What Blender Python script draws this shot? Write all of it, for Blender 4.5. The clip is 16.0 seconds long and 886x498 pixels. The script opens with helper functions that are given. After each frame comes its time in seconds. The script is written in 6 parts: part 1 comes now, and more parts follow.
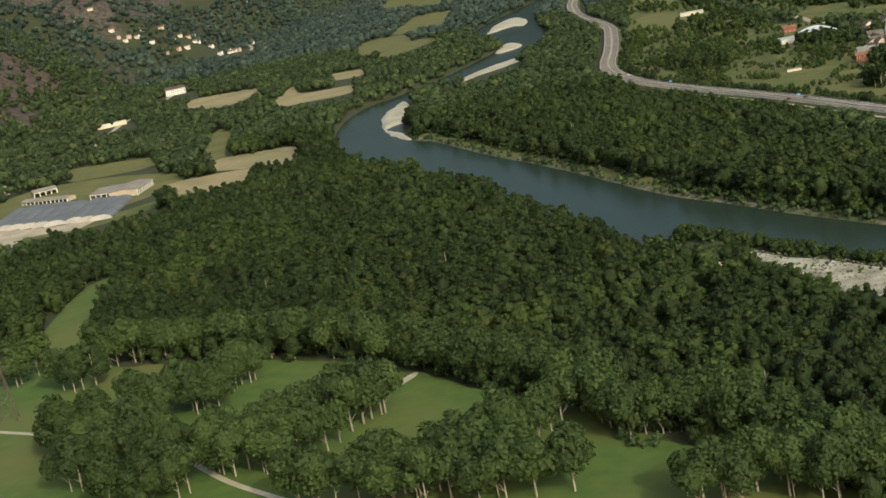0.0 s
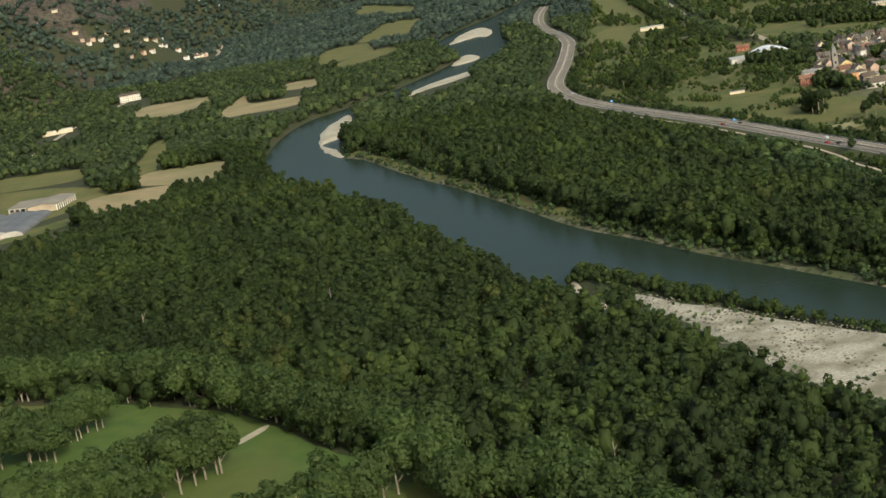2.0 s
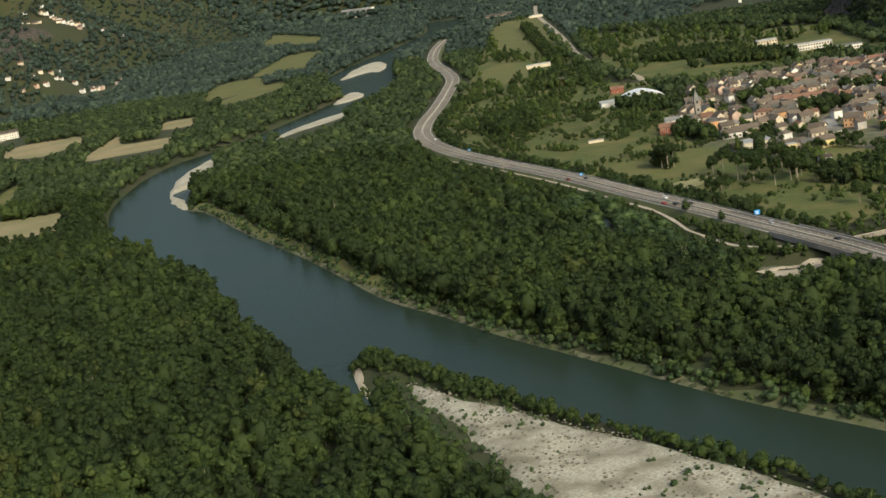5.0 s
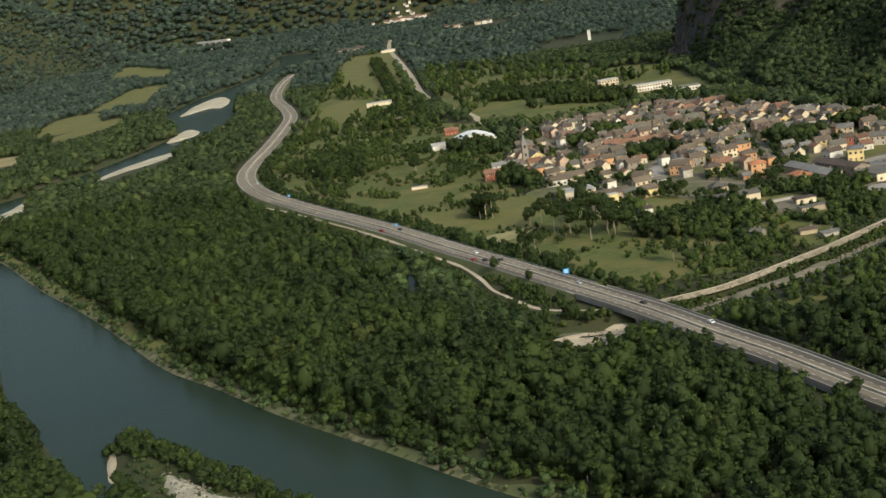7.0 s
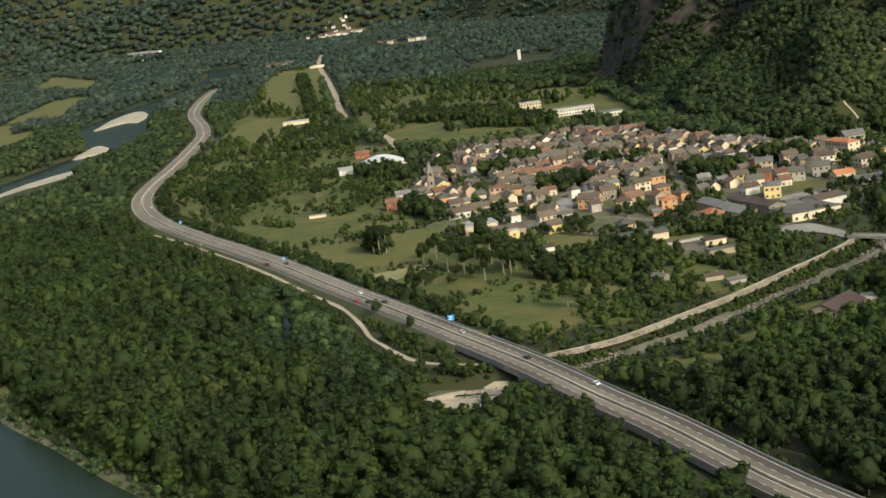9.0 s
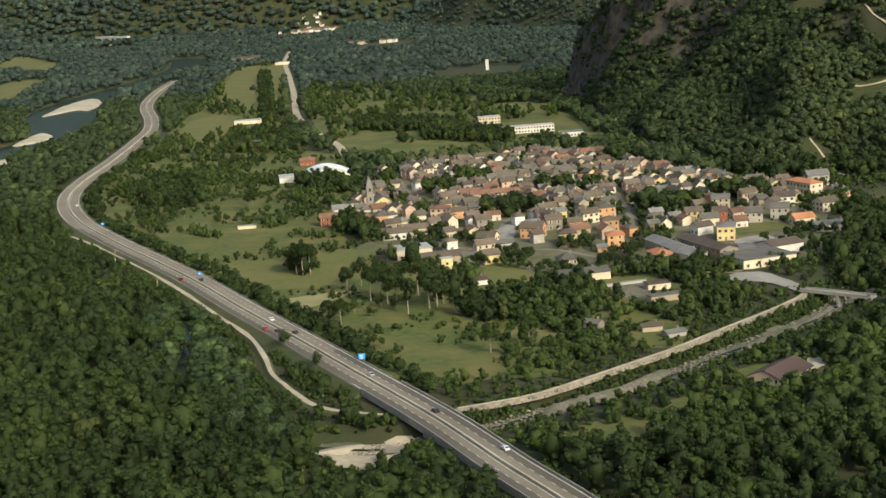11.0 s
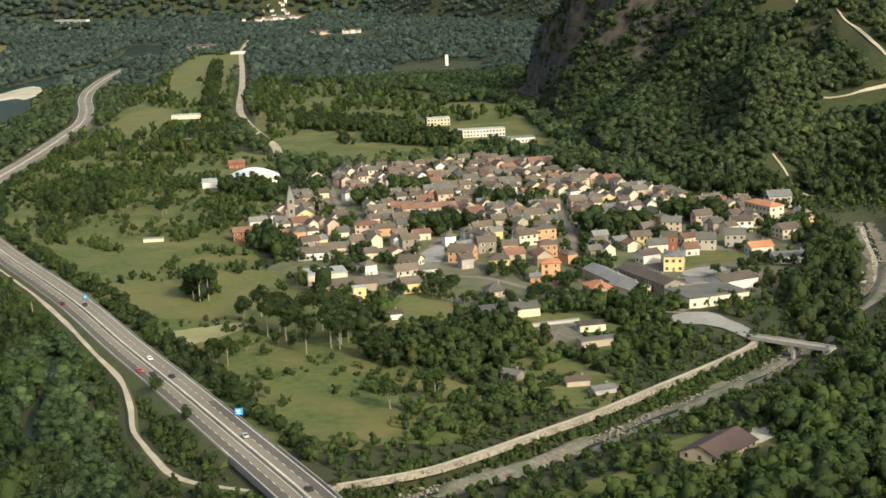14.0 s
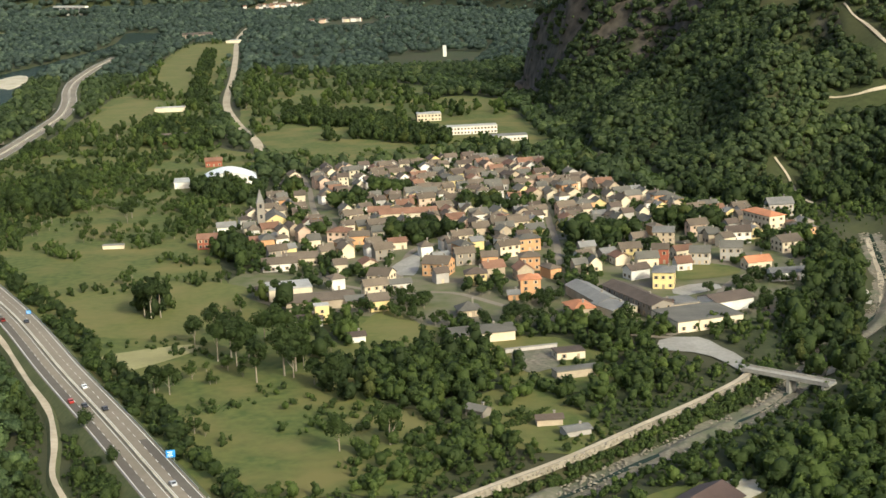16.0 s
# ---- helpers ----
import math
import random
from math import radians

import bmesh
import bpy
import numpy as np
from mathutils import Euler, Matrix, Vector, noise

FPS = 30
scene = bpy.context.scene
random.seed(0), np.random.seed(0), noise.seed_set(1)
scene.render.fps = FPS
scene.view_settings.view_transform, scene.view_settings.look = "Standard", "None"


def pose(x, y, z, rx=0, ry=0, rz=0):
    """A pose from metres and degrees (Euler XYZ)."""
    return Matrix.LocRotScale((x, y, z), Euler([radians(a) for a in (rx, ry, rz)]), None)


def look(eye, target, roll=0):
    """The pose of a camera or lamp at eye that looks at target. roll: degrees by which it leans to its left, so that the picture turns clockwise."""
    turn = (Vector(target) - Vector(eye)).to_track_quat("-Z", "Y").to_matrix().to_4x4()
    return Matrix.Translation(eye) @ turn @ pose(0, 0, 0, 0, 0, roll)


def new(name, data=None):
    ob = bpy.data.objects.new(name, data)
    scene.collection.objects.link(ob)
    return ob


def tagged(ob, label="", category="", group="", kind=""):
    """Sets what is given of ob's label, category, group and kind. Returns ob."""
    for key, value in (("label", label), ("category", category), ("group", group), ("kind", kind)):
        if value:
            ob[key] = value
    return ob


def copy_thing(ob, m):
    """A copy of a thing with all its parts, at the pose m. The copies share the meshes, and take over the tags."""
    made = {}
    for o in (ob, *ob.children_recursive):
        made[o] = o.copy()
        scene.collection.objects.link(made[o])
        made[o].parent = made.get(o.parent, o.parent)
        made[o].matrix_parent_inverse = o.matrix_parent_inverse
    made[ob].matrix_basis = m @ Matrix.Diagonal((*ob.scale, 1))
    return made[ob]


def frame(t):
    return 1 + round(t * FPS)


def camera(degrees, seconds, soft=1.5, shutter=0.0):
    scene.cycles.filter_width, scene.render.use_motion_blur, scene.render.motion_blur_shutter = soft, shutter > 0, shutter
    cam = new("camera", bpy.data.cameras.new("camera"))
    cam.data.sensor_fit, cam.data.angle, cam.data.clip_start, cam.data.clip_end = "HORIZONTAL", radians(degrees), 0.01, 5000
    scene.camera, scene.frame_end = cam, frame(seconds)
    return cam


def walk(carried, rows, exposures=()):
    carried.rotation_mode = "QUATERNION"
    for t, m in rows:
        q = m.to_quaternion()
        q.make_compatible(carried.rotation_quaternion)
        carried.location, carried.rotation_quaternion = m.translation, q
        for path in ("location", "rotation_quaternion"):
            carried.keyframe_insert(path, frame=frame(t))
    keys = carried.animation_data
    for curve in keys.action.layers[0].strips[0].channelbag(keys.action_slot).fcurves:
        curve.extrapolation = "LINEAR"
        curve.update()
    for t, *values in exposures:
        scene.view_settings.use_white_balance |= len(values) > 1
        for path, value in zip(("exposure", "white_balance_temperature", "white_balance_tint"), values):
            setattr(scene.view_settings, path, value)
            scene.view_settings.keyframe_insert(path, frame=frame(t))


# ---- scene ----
cam = camera(32.383, 16.0, soft=1.5)


def aim(x, y, z, yaw, pitch, roll):
    a, b = radians(yaw), radians(pitch)
    ahead = Vector((-math.sin(a) * math.cos(b), math.cos(a) * math.cos(b), math.sin(b)))
    return look((x, y, z), Vector((x, y, z)) + 500 * ahead, roll)


# seconds, eye, yaw, pitch, roll
PATH = [
    (0.0, -147.4, -939.6, 175.5, 11.99, -11.82, -10.90),
    (0.5, -136.7, -926.2, 174.9, 11.88, -11.77, -10.42),
    (1.0, -125.1, -912.4, 174.2, 11.83, -11.75, -10.21),
    (1.5, -114.4, -899.6, 173.6, 11.77, -11.75, -10.10),
    (2.0, -103.2, -886.1, 173.1, 11.67, -11.75, -9.90),
    (2.5, -92.9, -873.0, 172.7, 11.58, -11.75, -9.75),
    (3.0, -82.0, -859.7, 172.8, 11.47, -11.74, -9.56),
    (5.3, -32.6, -803.1, 174.7, 8.80, -11.25, -9.43),
    (5.5, -28.7, -797.6, 174.3, 8.41, -11.23, -9.15),
    (6.0, -19.2, -781.5, 174.3, 7.06, -11.14, -9.19),
    (6.5, -11.1, -764.2, 172.9, 5.75, -11.03, -9.18),
    (7.0, -2.9, -746.6, 171.7, 4.39, -10.94, -9.01),
    (7.5, 4.9, -729.5, 170.5, 3.24, -10.80, -8.93),
    (8.0, 12.6, -712.0, 169.6, 2.50, -10.69, -8.82),
    (8.5, 19.2, -696.4, 168.7, 2.36, -10.64, -8.37),
    (8.7, 22.2, -690.2, 168.4, 2.31, -10.68, -8.15),
    (11.0, 48.6, -618.1, 168.0, 1.08, -10.75, -4.12),
    (11.5, 53.3, -603.3, 167.8, 0.51, -10.80, -3.35),
    (12.0, 58.7, -587.4, 168.2, 0.15, -10.95, -3.12),
    (12.5, 63.5, -572.6, 168.1, 0.12, -10.99, -3.04),
    (13.0, 68.5, -556.9, 168.0, 0.10, -11.03, -2.97),
    (13.5, 73.2, -542.3, 168.1, 0.11, -11.11, -2.89),
    (14.0, 77.9, -527.1, 168.2, 0.14, -11.21, -2.76),
    (14.5, 82.6, -512.7, 168.3, 0.26, -11.32, -2.71),
    (15.0, 87.3, -498.0, 168.5, 0.36, -11.45, -2.62),
    (15.5, 91.7, -484.0, 168.6, 0.45, -11.55, -2.55),
    (16.0, 96.1, -469.1, 169.0, 0.52, -11.69, -2.48),
]
walk(cam, [(r[0], aim(*r[1:])) for r in PATH],
     [(t, stops, 6200, 7) for t, stops in ((0.0, 0.27), (3.0, 0.25), (5.5, 0.20), (7.0, 0.20), (8.5, 0.23), (11.0, 0.38), (12.5, 0.53), (14.0, 0.66), (16.0, 0.70))])

# ---- world and sun ----
SUN_TO = Vector((0.50, -0.74, 0.50)).normalized()
world = bpy.data.worlds.new("world")
scene.world = world
world.use_nodes = True
wn = world.node_tree.nodes
sky = wn.new("ShaderNodeTexSky")
sky.sky_type, sky.sun_disc = "NISHITA", False
sky.sun_elevation = math.asin(SUN_TO.z)
sky.sun_rotation = math.atan2(SUN_TO.x, SUN_TO.y)
sky.air_density, sky.dust_density = 1.1, 6.0
wn["Background"].inputs[1].default_value = 0.15
world.node_tree.links.new(sky.outputs[0], wn["Background"].inputs[0])
sun = new("sun", bpy.data.lights.new("sun", "SUN"))
sun.data.energy, sun.data.angle, sun.data.color = 1.95, radians(0.6), (0.93, 0.95, 0.76)
sun.matrix_world = look(SUN_TO * 1000, (0, 0, 0))


# ---- materials ----
def material(name, c1, c2, fine=1.0, coarse=0.05, rough=0.85, bump=0.3, spread=1.0, metal=0.0, tint=None, rand=0.0, c3=None, rock=None, dist=0.4, bare=None):
    """Two scales of noise between c1 and c2; c3 comes in as large stains, tint by a stored per-plant value, rand by object."""
    m = bpy.data.materials.new(name)
    m.use_nodes = True
    nt, n = m.node_tree, m.node_tree.nodes
    b = n["Principled BSDF"]
    lk = nt.links.new
    b.inputs["Roughness"].default_value, b.inputs["Metallic"].default_value = rough, metal
    b.inputs["Specular IOR Level"].default_value = 0.3
    geo = n.new("ShaderNodeNewGeometry")

    def noise_at(scale, detail):
        t = n.new("ShaderNodeTexNoise")
        t.inputs["Scale"].default_value, t.inputs["Detail"].default_value = scale, detail
        lk(geo.outputs["Position"], t.inputs["Vector"])
        return t

    def blend(fac, a, bb, mode="MIX"):
        x = n.new("ShaderNodeMix")
        x.data_type, x.blend_type = "RGBA", mode
        if isinstance(fac, float):
            x.inputs[0].default_value = fac
        else:
            lk(fac, x.inputs[0])
        for s, v in ((6, a), (7, bb)):
            if isinstance(v, tuple):
                x.inputs[s].default_value = (*v, 1)
            else:
                lk(v, x.inputs[s])
        return x.outputs[2]

    def stretch(out, lo, hi):
        r = n.new("ShaderNodeMapRange")
        r.inputs[1].default_value, r.inputs[2].default_value = lo, hi
        lk(out, r.inputs[0])
        return r.outputs[0]

    f, g = noise_at(fine, 4), noise_at(coarse, 3)
    col = blend(stretch(f.outputs[0], 0.5 - 0.2 * spread, 0.5 + 0.2 * spread), c1, c2)
    if c3:
        col = blend(stretch(g.outputs[0], 0.42, 0.66), col, c3)
    else:
        k = stretch(g.outputs[0], 0.3, 0.7)
        col = blend(0.35, col, blend(k, tuple(v * 0.6 for v in c1), tuple(min(1, v * 1.3) for v in c2)))
    if tint:
        a = n.new("ShaderNodeAttribute")
        a.attribute_name = "tint"
        ramp = n.new("ShaderNodeValToRGB")
        ramp.color_ramp.elements[0].color, ramp.color_ramp.elements[1].color = (0.72, 0.74, 0.80, 1), tint
        e = ramp.color_ramp.elements.new(0.55)
        e.color = (1.0, 1.0, 1.0, 1)
        e = ramp.color_ramp.elements.new(0.90)
        e.color = (1.5, 1.42, 1.35, 1)
        lk(a.outputs["Fac"], ramp.inputs[0])
        col = blend(1.0, col, ramp.outputs[0], "MULTIPLY")
    if rand:
        o = n.new("ShaderNodeObjectInfo")
        h = n.new("ShaderNodeHueSaturation")
        v = n.new("ShaderNodeMapRange")
        v.inputs[3].default_value, v.inputs[4].default_value = 1 - rand, 1 + rand
        lk(o.outputs["Random"], v.inputs[0])
        lk(v.outputs[0], h.inputs["Value"])
        lk(col, h.inputs["Color"])
        col = h.outputs[0]
    if rock:
        s = n.new("ShaderNodeSeparateXYZ")
        lk(geo.outputs["True Normal"], s.inputs[0])
        r = n.new("ShaderNodeMapRange")
        r.inputs[1].default_value, r.inputs[2].default_value = 0.58, 0.42
        lk(s.outputs[2], r.inputs[0])
        h = noise_at(0.07, 9)
        col = blend(r.outputs[0], col, blend(stretch(h.outputs[0], 0.35, 0.65), rock, tuple(v * 0.22 for v in rock)))
    for key, tone in bare or ():
        a = n.new("ShaderNodeAttribute")
        a.attribute_name = key
        q = noise_at(0.035, 8)
        mth = n.new("ShaderNodeMath")
        mth.operation = "ADD"
        lk(a.outputs["Fac"], mth.inputs[0])
        lk(q.outputs[0], mth.inputs[1])
        q = noise_at(0.11, 9)
        col = blend(stretch(mth.outputs[0], 0.80, 1.15), col, blend(stretch(q.outputs[0], 0.36, 0.64), tone, tuple(v * 0.35 for v in tone)))
    lk(col, b.inputs["Base Color"])
    if tint:
        tr = n.new("ShaderNodeBsdfTranslucent")
        lk(blend(1.0, col, (1.5, 1.7, 0.8), "MULTIPLY"), tr.inputs[0])
        mx = n.new("ShaderNodeMixShader")
        mx.inputs[0].default_value = 0.42
        lk(b.outputs[0], mx.inputs[1])
        lk(tr.outputs[0], mx.inputs[2])
        lk(mx.outputs[0], n["Material Output"].inputs[0])
    if bump:
        bp = n.new("ShaderNodeBump")
        bp.inputs["Strength"].default_value, bp.inputs["Distance"].default_value = bump, dist
        lk(f.outputs[0], bp.inputs["Height"])
        lk(bp.outputs[0], b.inputs["Normal"])
    return m


M_GROUND = material("ground_cover", (0.030, 0.039, 0.012), (0.050, 0.058, 0.019), 0.35, 0.012, 0.95, 0.5, c3=(0.050, 0.048, 0.020), rock=(0.11, 0.095, 0.072), bare=(("scree", (0.105, 0.076, 0.056)), ("rock", (0.105, 0.087, 0.062))))
M_LAWN = material("lawn", (0.058, 0.104, 0.018), (0.088, 0.132, 0.025), 0.12, 0.012, 0.95, 0.2, c3=(0.118, 0.128, 0.032))
M_MEADOW = material("meadow_grass", (0.0570, 0.0798, 0.0162), (0.1026, 0.1159, 0.0276), 0.22, 0.03, 0.95, 0.5, spread=0.8, c3=(0.142, 0.126, 0.038))
M_DRY = material("dry_grass", (0.094, 0.106, 0.026), (0.132, 0.134, 0.037), 0.25, 0.03, 0.95, 0.3, c3=(0.15, 0.134, 0.043))
M_STRAW = material("cut_straw", (0.235, 0.215, 0.095), (0.275, 0.250, 0.115), 0.5, 0.05, 0.95, 0.3)
M_STUBBLE = material("stubble_field", (0.27, 0.21, 0.10), (0.34, 0.27, 0.14), 0.15, 0.02, 0.95, 0.2, c3=(0.21, 0.19, 0.085))
M_GRAVEL = material("river_gravel", (0.27, 0.245, 0.18), (0.54, 0.495, 0.37), 0.9, 0.07, 0.95, 0.6, c3=(0.21, 0.19, 0.125))
M_DEBRIS = material("dark_driftwood", (0.10, 0.09, 0.065), (0.22, 0.20, 0.15), 1.0, 0.1, 0.95, 0.3)
M_BED = material("creek_gravel", (0.1056, 0.0880, 0.0616), (0.2376, 0.2068, 0.1540), 0.6, 0.08, 0.95, 0.6, c3=(0.10, 0.105, 0.06))
M_SAND = material("pale_sand", (0.40, 0.355, 0.255), (0.53, 0.475, 0.355), 0.3, 0.04, 0.95, 0.3, c3=(0.36, 0.315, 0.215))
M_DIRT = material("dirt_track", (0.34, 0.28, 0.19), (0.46, 0.385, 0.275), 0.4, 0.05, 0.95, 0.4)
M_ASPHALT = material("worn_asphalt", (0.18, 0.15, 0.108), (0.23, 0.194, 0.145), 0.5, 0.02, 0.95, 0.1)
M_ASPHALT_NEW = material("newer_asphalt", (0.098, 0.084, 0.065), (0.125, 0.108, 0.085), 0.5, 0.02, 0.95, 0.1)
M_PAINT = material("road_paint", (0.62, 0.60, 0.54), (0.75, 0.73, 0.66), 2.0, 0.1, 0.7, 0.0)
M_BARRIER = material("stained_barrier", (0.38, 0.34, 0.25), (0.56, 0.51, 0.40), 0.5, 0.05, 0.9, 0.0)
M_CONCRETE = material("concrete", (0.235, 0.215, 0.18), (0.33, 0.31, 0.265), 0.8, 0.08, 0.9, 0.2)
M_STONE = material("stone_wall", (0.13, 0.112, 0.082), (0.28, 0.245, 0.185), 0.7, 0.1, 0.95, 0.8)
M_BANK = material("bank_grass", (0.060, 0.078, 0.026), (0.110, 0.112, 0.046), 0.5, 0.04, 0.95, 0.5)
M_BANKSIDE = material("bank_stones", (0.075, 0.085, 0.034), (0.20, 0.175, 0.11), 0.22, 0.03, 0.95, 0.5, c3=(0.075, 0.092, 0.032))
M_BARK = material("pale_bark", (0.22, 0.18, 0.13), (0.32, 0.27, 0.20), 1.5, 0.2, 0.95, 0.4)
M_LEAF = material("broad_leaves", (0.0233, 0.0391, 0.0093), (0.0530, 0.0781, 0.0177), 1.5, 0.02, 0.75, 0.8, tint=(1.9, 1.4, 1.4, 1))
# the next two are paler than M_LEAF, with valley haze mixed into the colour
M_LEAF_MID_HAZE = material("hillside_leaves_hazed", (0.0370, 0.0581, 0.0211), (0.0792, 0.1074, 0.0387), 0.6, 0.015, 0.75, 0.4, tint=(1.7, 1.4, 1.4, 1))
M_LEAF_HILL_HAZE = material("mountain_leaves_hazed", (0.0384, 0.0592, 0.0216), (0.0784, 0.1040, 0.0368), 0.6, 0.015, 0.75, 0.4, tint=(1.5, 1.35, 1.3, 1))
M_LEAF_EDGE = material("sunlit_leaves", (0.0370, 0.0616, 0.0158), (0.0827, 0.1162, 0.0317), 0.7, 0.02, 0.75, 0.4, tint=(1.5, 1.4, 1.4, 1))
M_LEAF_BRIGHT = material("poplar_leaves", (0.03, 0.05, 0.011), (0.07, 0.1, 0.022), 1.5, 0.02, 0.75, 0.8, tint=(1.6, 1.4, 1.4, 1))
M_LEAF_GREY = material("willow_leaves", (0.046, 0.076, 0.027), (0.092, 0.13, 0.05), 0.9, 0.02, 0.75, 0.9, tint=(1.4, 1.3, 1.3, 1))
# lighter and bluer than the near leaves: distance haze is put into the colour
M_LEAF_FAR_HAZE = material("distant_leaves_hazed", (0.044, 0.068, 0.052), (0.078, 0.106, 0.078), 0.4, 0.008, 0.8, 0.4, tint=(1.4, 1.35, 1.35, 1))
M_STEEL = material("galvanised_steel", (0.36, 0.36, 0.36), (0.46, 0.46, 0.45), 3.0, 0.3, 0.5, 0.0, metal=0.6)
M_RUST = material("painted_lattice_steel", (0.075, 0.052, 0.040), (0.11, 0.08, 0.06), 2.0, 0.2, 0.8, 0.0)
M_GLASS = material("window_glass", (0.02, 0.022, 0.025), (0.035, 0.037, 0.04), 2.0, 0.2, 0.12, 0.0)
M_FRAME = material("painted_frame", (0.30, 0.22, 0.14), (0.40, 0.32, 0.22), 2.0, 0.2, 0.7, 0.0, rand=0.5)

water = bpy.data.materials.new("river_water")
water.use_nodes = True
_n = water.node_tree.nodes
_b = _n["Principled BSDF"]
_b.inputs["Base Color"].default_value = (0.030, 0.062, 0.055, 1)
_b.inputs["Roughness"].default_value = 0.24
_b.inputs["Specular IOR Level"].default_value = 0.05
_b.inputs["IOR"].default_value = 1.33
_g = _n.new("ShaderNodeNewGeometry")
_t = _n.new("ShaderNodeTexNoise")
_t.inputs["Scale"].default_value, _t.inputs["Detail"].default_value = 0.35, 5
_p = _n.new("ShaderNodeBump")
_p.inputs["Strength"].default_value, _p.inputs["Distance"].default_value = 0.10, 0.2
water.node_tree.links.new(_g.outputs["Position"], _t.inputs["Vector"])
water.node_tree.links.new(_t.outputs[0], _p.inputs["Height"])
water.node_tree.links.new(_p.outputs[0], _b.inputs["Normal"])
_c = _n.new("ShaderNodeTexNoise")
_c.inputs["Scale"].default_value = 0.012
_m = _n.new("ShaderNodeMix")
_m.data_type = "RGBA"
_m.inputs[6].default_value, _m.inputs[7].default_value = (0.018, 0.034, 0.022, 1), (0.030, 0.040, 0.025, 1)
water.node_tree.links.new(_g.outputs["Position"], _c.inputs["Vector"])
water.node_tree.links.new(_c.outputs[0], _m.inputs[0])
water.node_tree.links.new(_m.outputs[2], _b.inputs["Base Color"])

WALLS = {k: material("plaster_" + k, c, tuple(min(0.9, v * 1.12) for v in c), 1.2, 0.15, 0.9, 0.1, rand=0.10) for k, c in {
    "white": (0.619, 0.585, 0.516), "cream": (0.568, 0.482, 0.344), "yellow": (0.568, 0.447, 0.206), "orange": (0.499, 0.267, 0.129),
    "pink": (0.46, 0.33, 0.245), "tan": (0.361, 0.292, 0.206), "red": (0.275, 0.086, 0.052), "grey": (0.344, 0.318, 0.284), "stone": (0.224, 0.198, 0.163)}.items()}
ROOFS = {k: material("roof_" + k, c, tuple(v * 1.35 for v in c), 1.4, 0.12, 0.9, 0.5, rand=0.22) for k, c in {
    "brown": (0.098, 0.077, 0.056), "red": (0.160, 0.086, 0.055), "orange": (0.33, 0.14, 0.07), "slate": (0.090, 0.084, 0.070),
    "grey": (0.145, 0.14, 0.128), "pale": (0.33, 0.32, 0.29), "umber": (0.070, 0.053, 0.041)}.items()}


# ---- helpers for geometry ----
def link_mesh(name, verts, faces, mats, parent=None, label="", midx=None, smooth=None):
    me = bpy.data.meshes.new(name)
    me.from_pydata([tuple(v) for v in verts], [], [tuple(f) for f in faces])
    for m in mats if isinstance(mats, (list, tuple)) else (mats,):
        me.materials.append(m)
    if midx is not None:
        me.polygons.foreach_set("material_index", midx)
    if smooth:
        me.polygons.foreach_set("use_smooth", [True] * len(me.polygons))
    me.update()
    ob = new(name, me)
    if parent:
        ob.parent = parent
    if label:
        ob["label"] = label
    return ob


def thing(name, label, category, group="", kind="", at=None):
    e = new(name)
    if at is not None:
        e.matrix_basis = at
    return tagged(e, label, category, group, kind)


def box(x0, y0, z0, x1, y1, z1):
    v = [(x0, y0, z0), (x1, y0, z0), (x1, y1, z0), (x0, y1, z0), (x0, y0, z1), (x1, y0, z1), (x1, y1, z1), (x0, y1, z1)]
    f = [(0, 3, 2, 1), (4, 5, 6, 7), (0, 1, 5, 4), (1, 2, 6, 5), (2, 3, 7, 6), (3, 0, 4, 7)]
    return v, f


def merge(*pieces):
    v, f = [], []
    for pv, pf in pieces:
        o = len(v)
        v += list(pv)
        f += [tuple(i + o for i in q) for q in pf]
    return v, f


def spline(pts, step=8.0, closed=False):
    """A smooth line through the points."""
    p = np.array(pts, float)
    n = len(p)
    out = []
    for i in range(n if closed else n - 1):
        a, b = p[i], p[(i + 1) % n]
        p0 = p[(i - 1) % n] if closed or i else 2 * a - b
        p3 = p[(i + 2) % n] if closed or i + 2 < n else 2 * b - a
        k = max(2, int(np.linalg.norm(b - a) / step))
        u = (np.arange(k) / k)[:, None]
        out.append(0.5 * (2 * a + (b - p0) * u + (2 * p0 - 5 * a + 4 * b - p3) * u**2 + (3 * a - p0 - 3 * b + p3) * u**3))
    if not closed:
        out.append(p[-1:])
    return np.concatenate(out)


def inside(x, y, poly):
    x, y = np.asarray(x, float), np.asarray(y, float)
    res = np.zeros(x.shape, bool)
    p = np.asarray(poly)[:, :2]
    for (x0, y0), (x1, y1) in zip(p, np.roll(p, -1, 0)):
        if y0 != y1:
            res ^= ((y0 > y) != (y1 > y)) & (x < (x1 - x0) * (y - y0) / (y1 - y0) + x0)
    return res


def line_dist(x, y, pts, closed=False):
    x, y = np.asarray(x, float), np.asarray(y, float)
    best = np.full(x.shape, 1e9)
    p = np.asarray(pts)[:, :2]
    for a, b in zip(p, np.roll(p, -1, 0) if closed else p[1:]):
        d = b - a
        u = np.clip(((x - a[0]) * d[0] + (y - a[1]) * d[1]) / (d @ d + 1e-9), 0, 1)
        best = np.minimum(best, np.hypot(x - a[0] - u * d[0], y - a[1] - u * d[1]))
    return best


def signed(x, y, poly):
    return np.where(inside(x, y, poly), -1, 1) * line_dist(x, y, poly, True)


_lattice = np.random.RandomState(5).rand(257, 257)


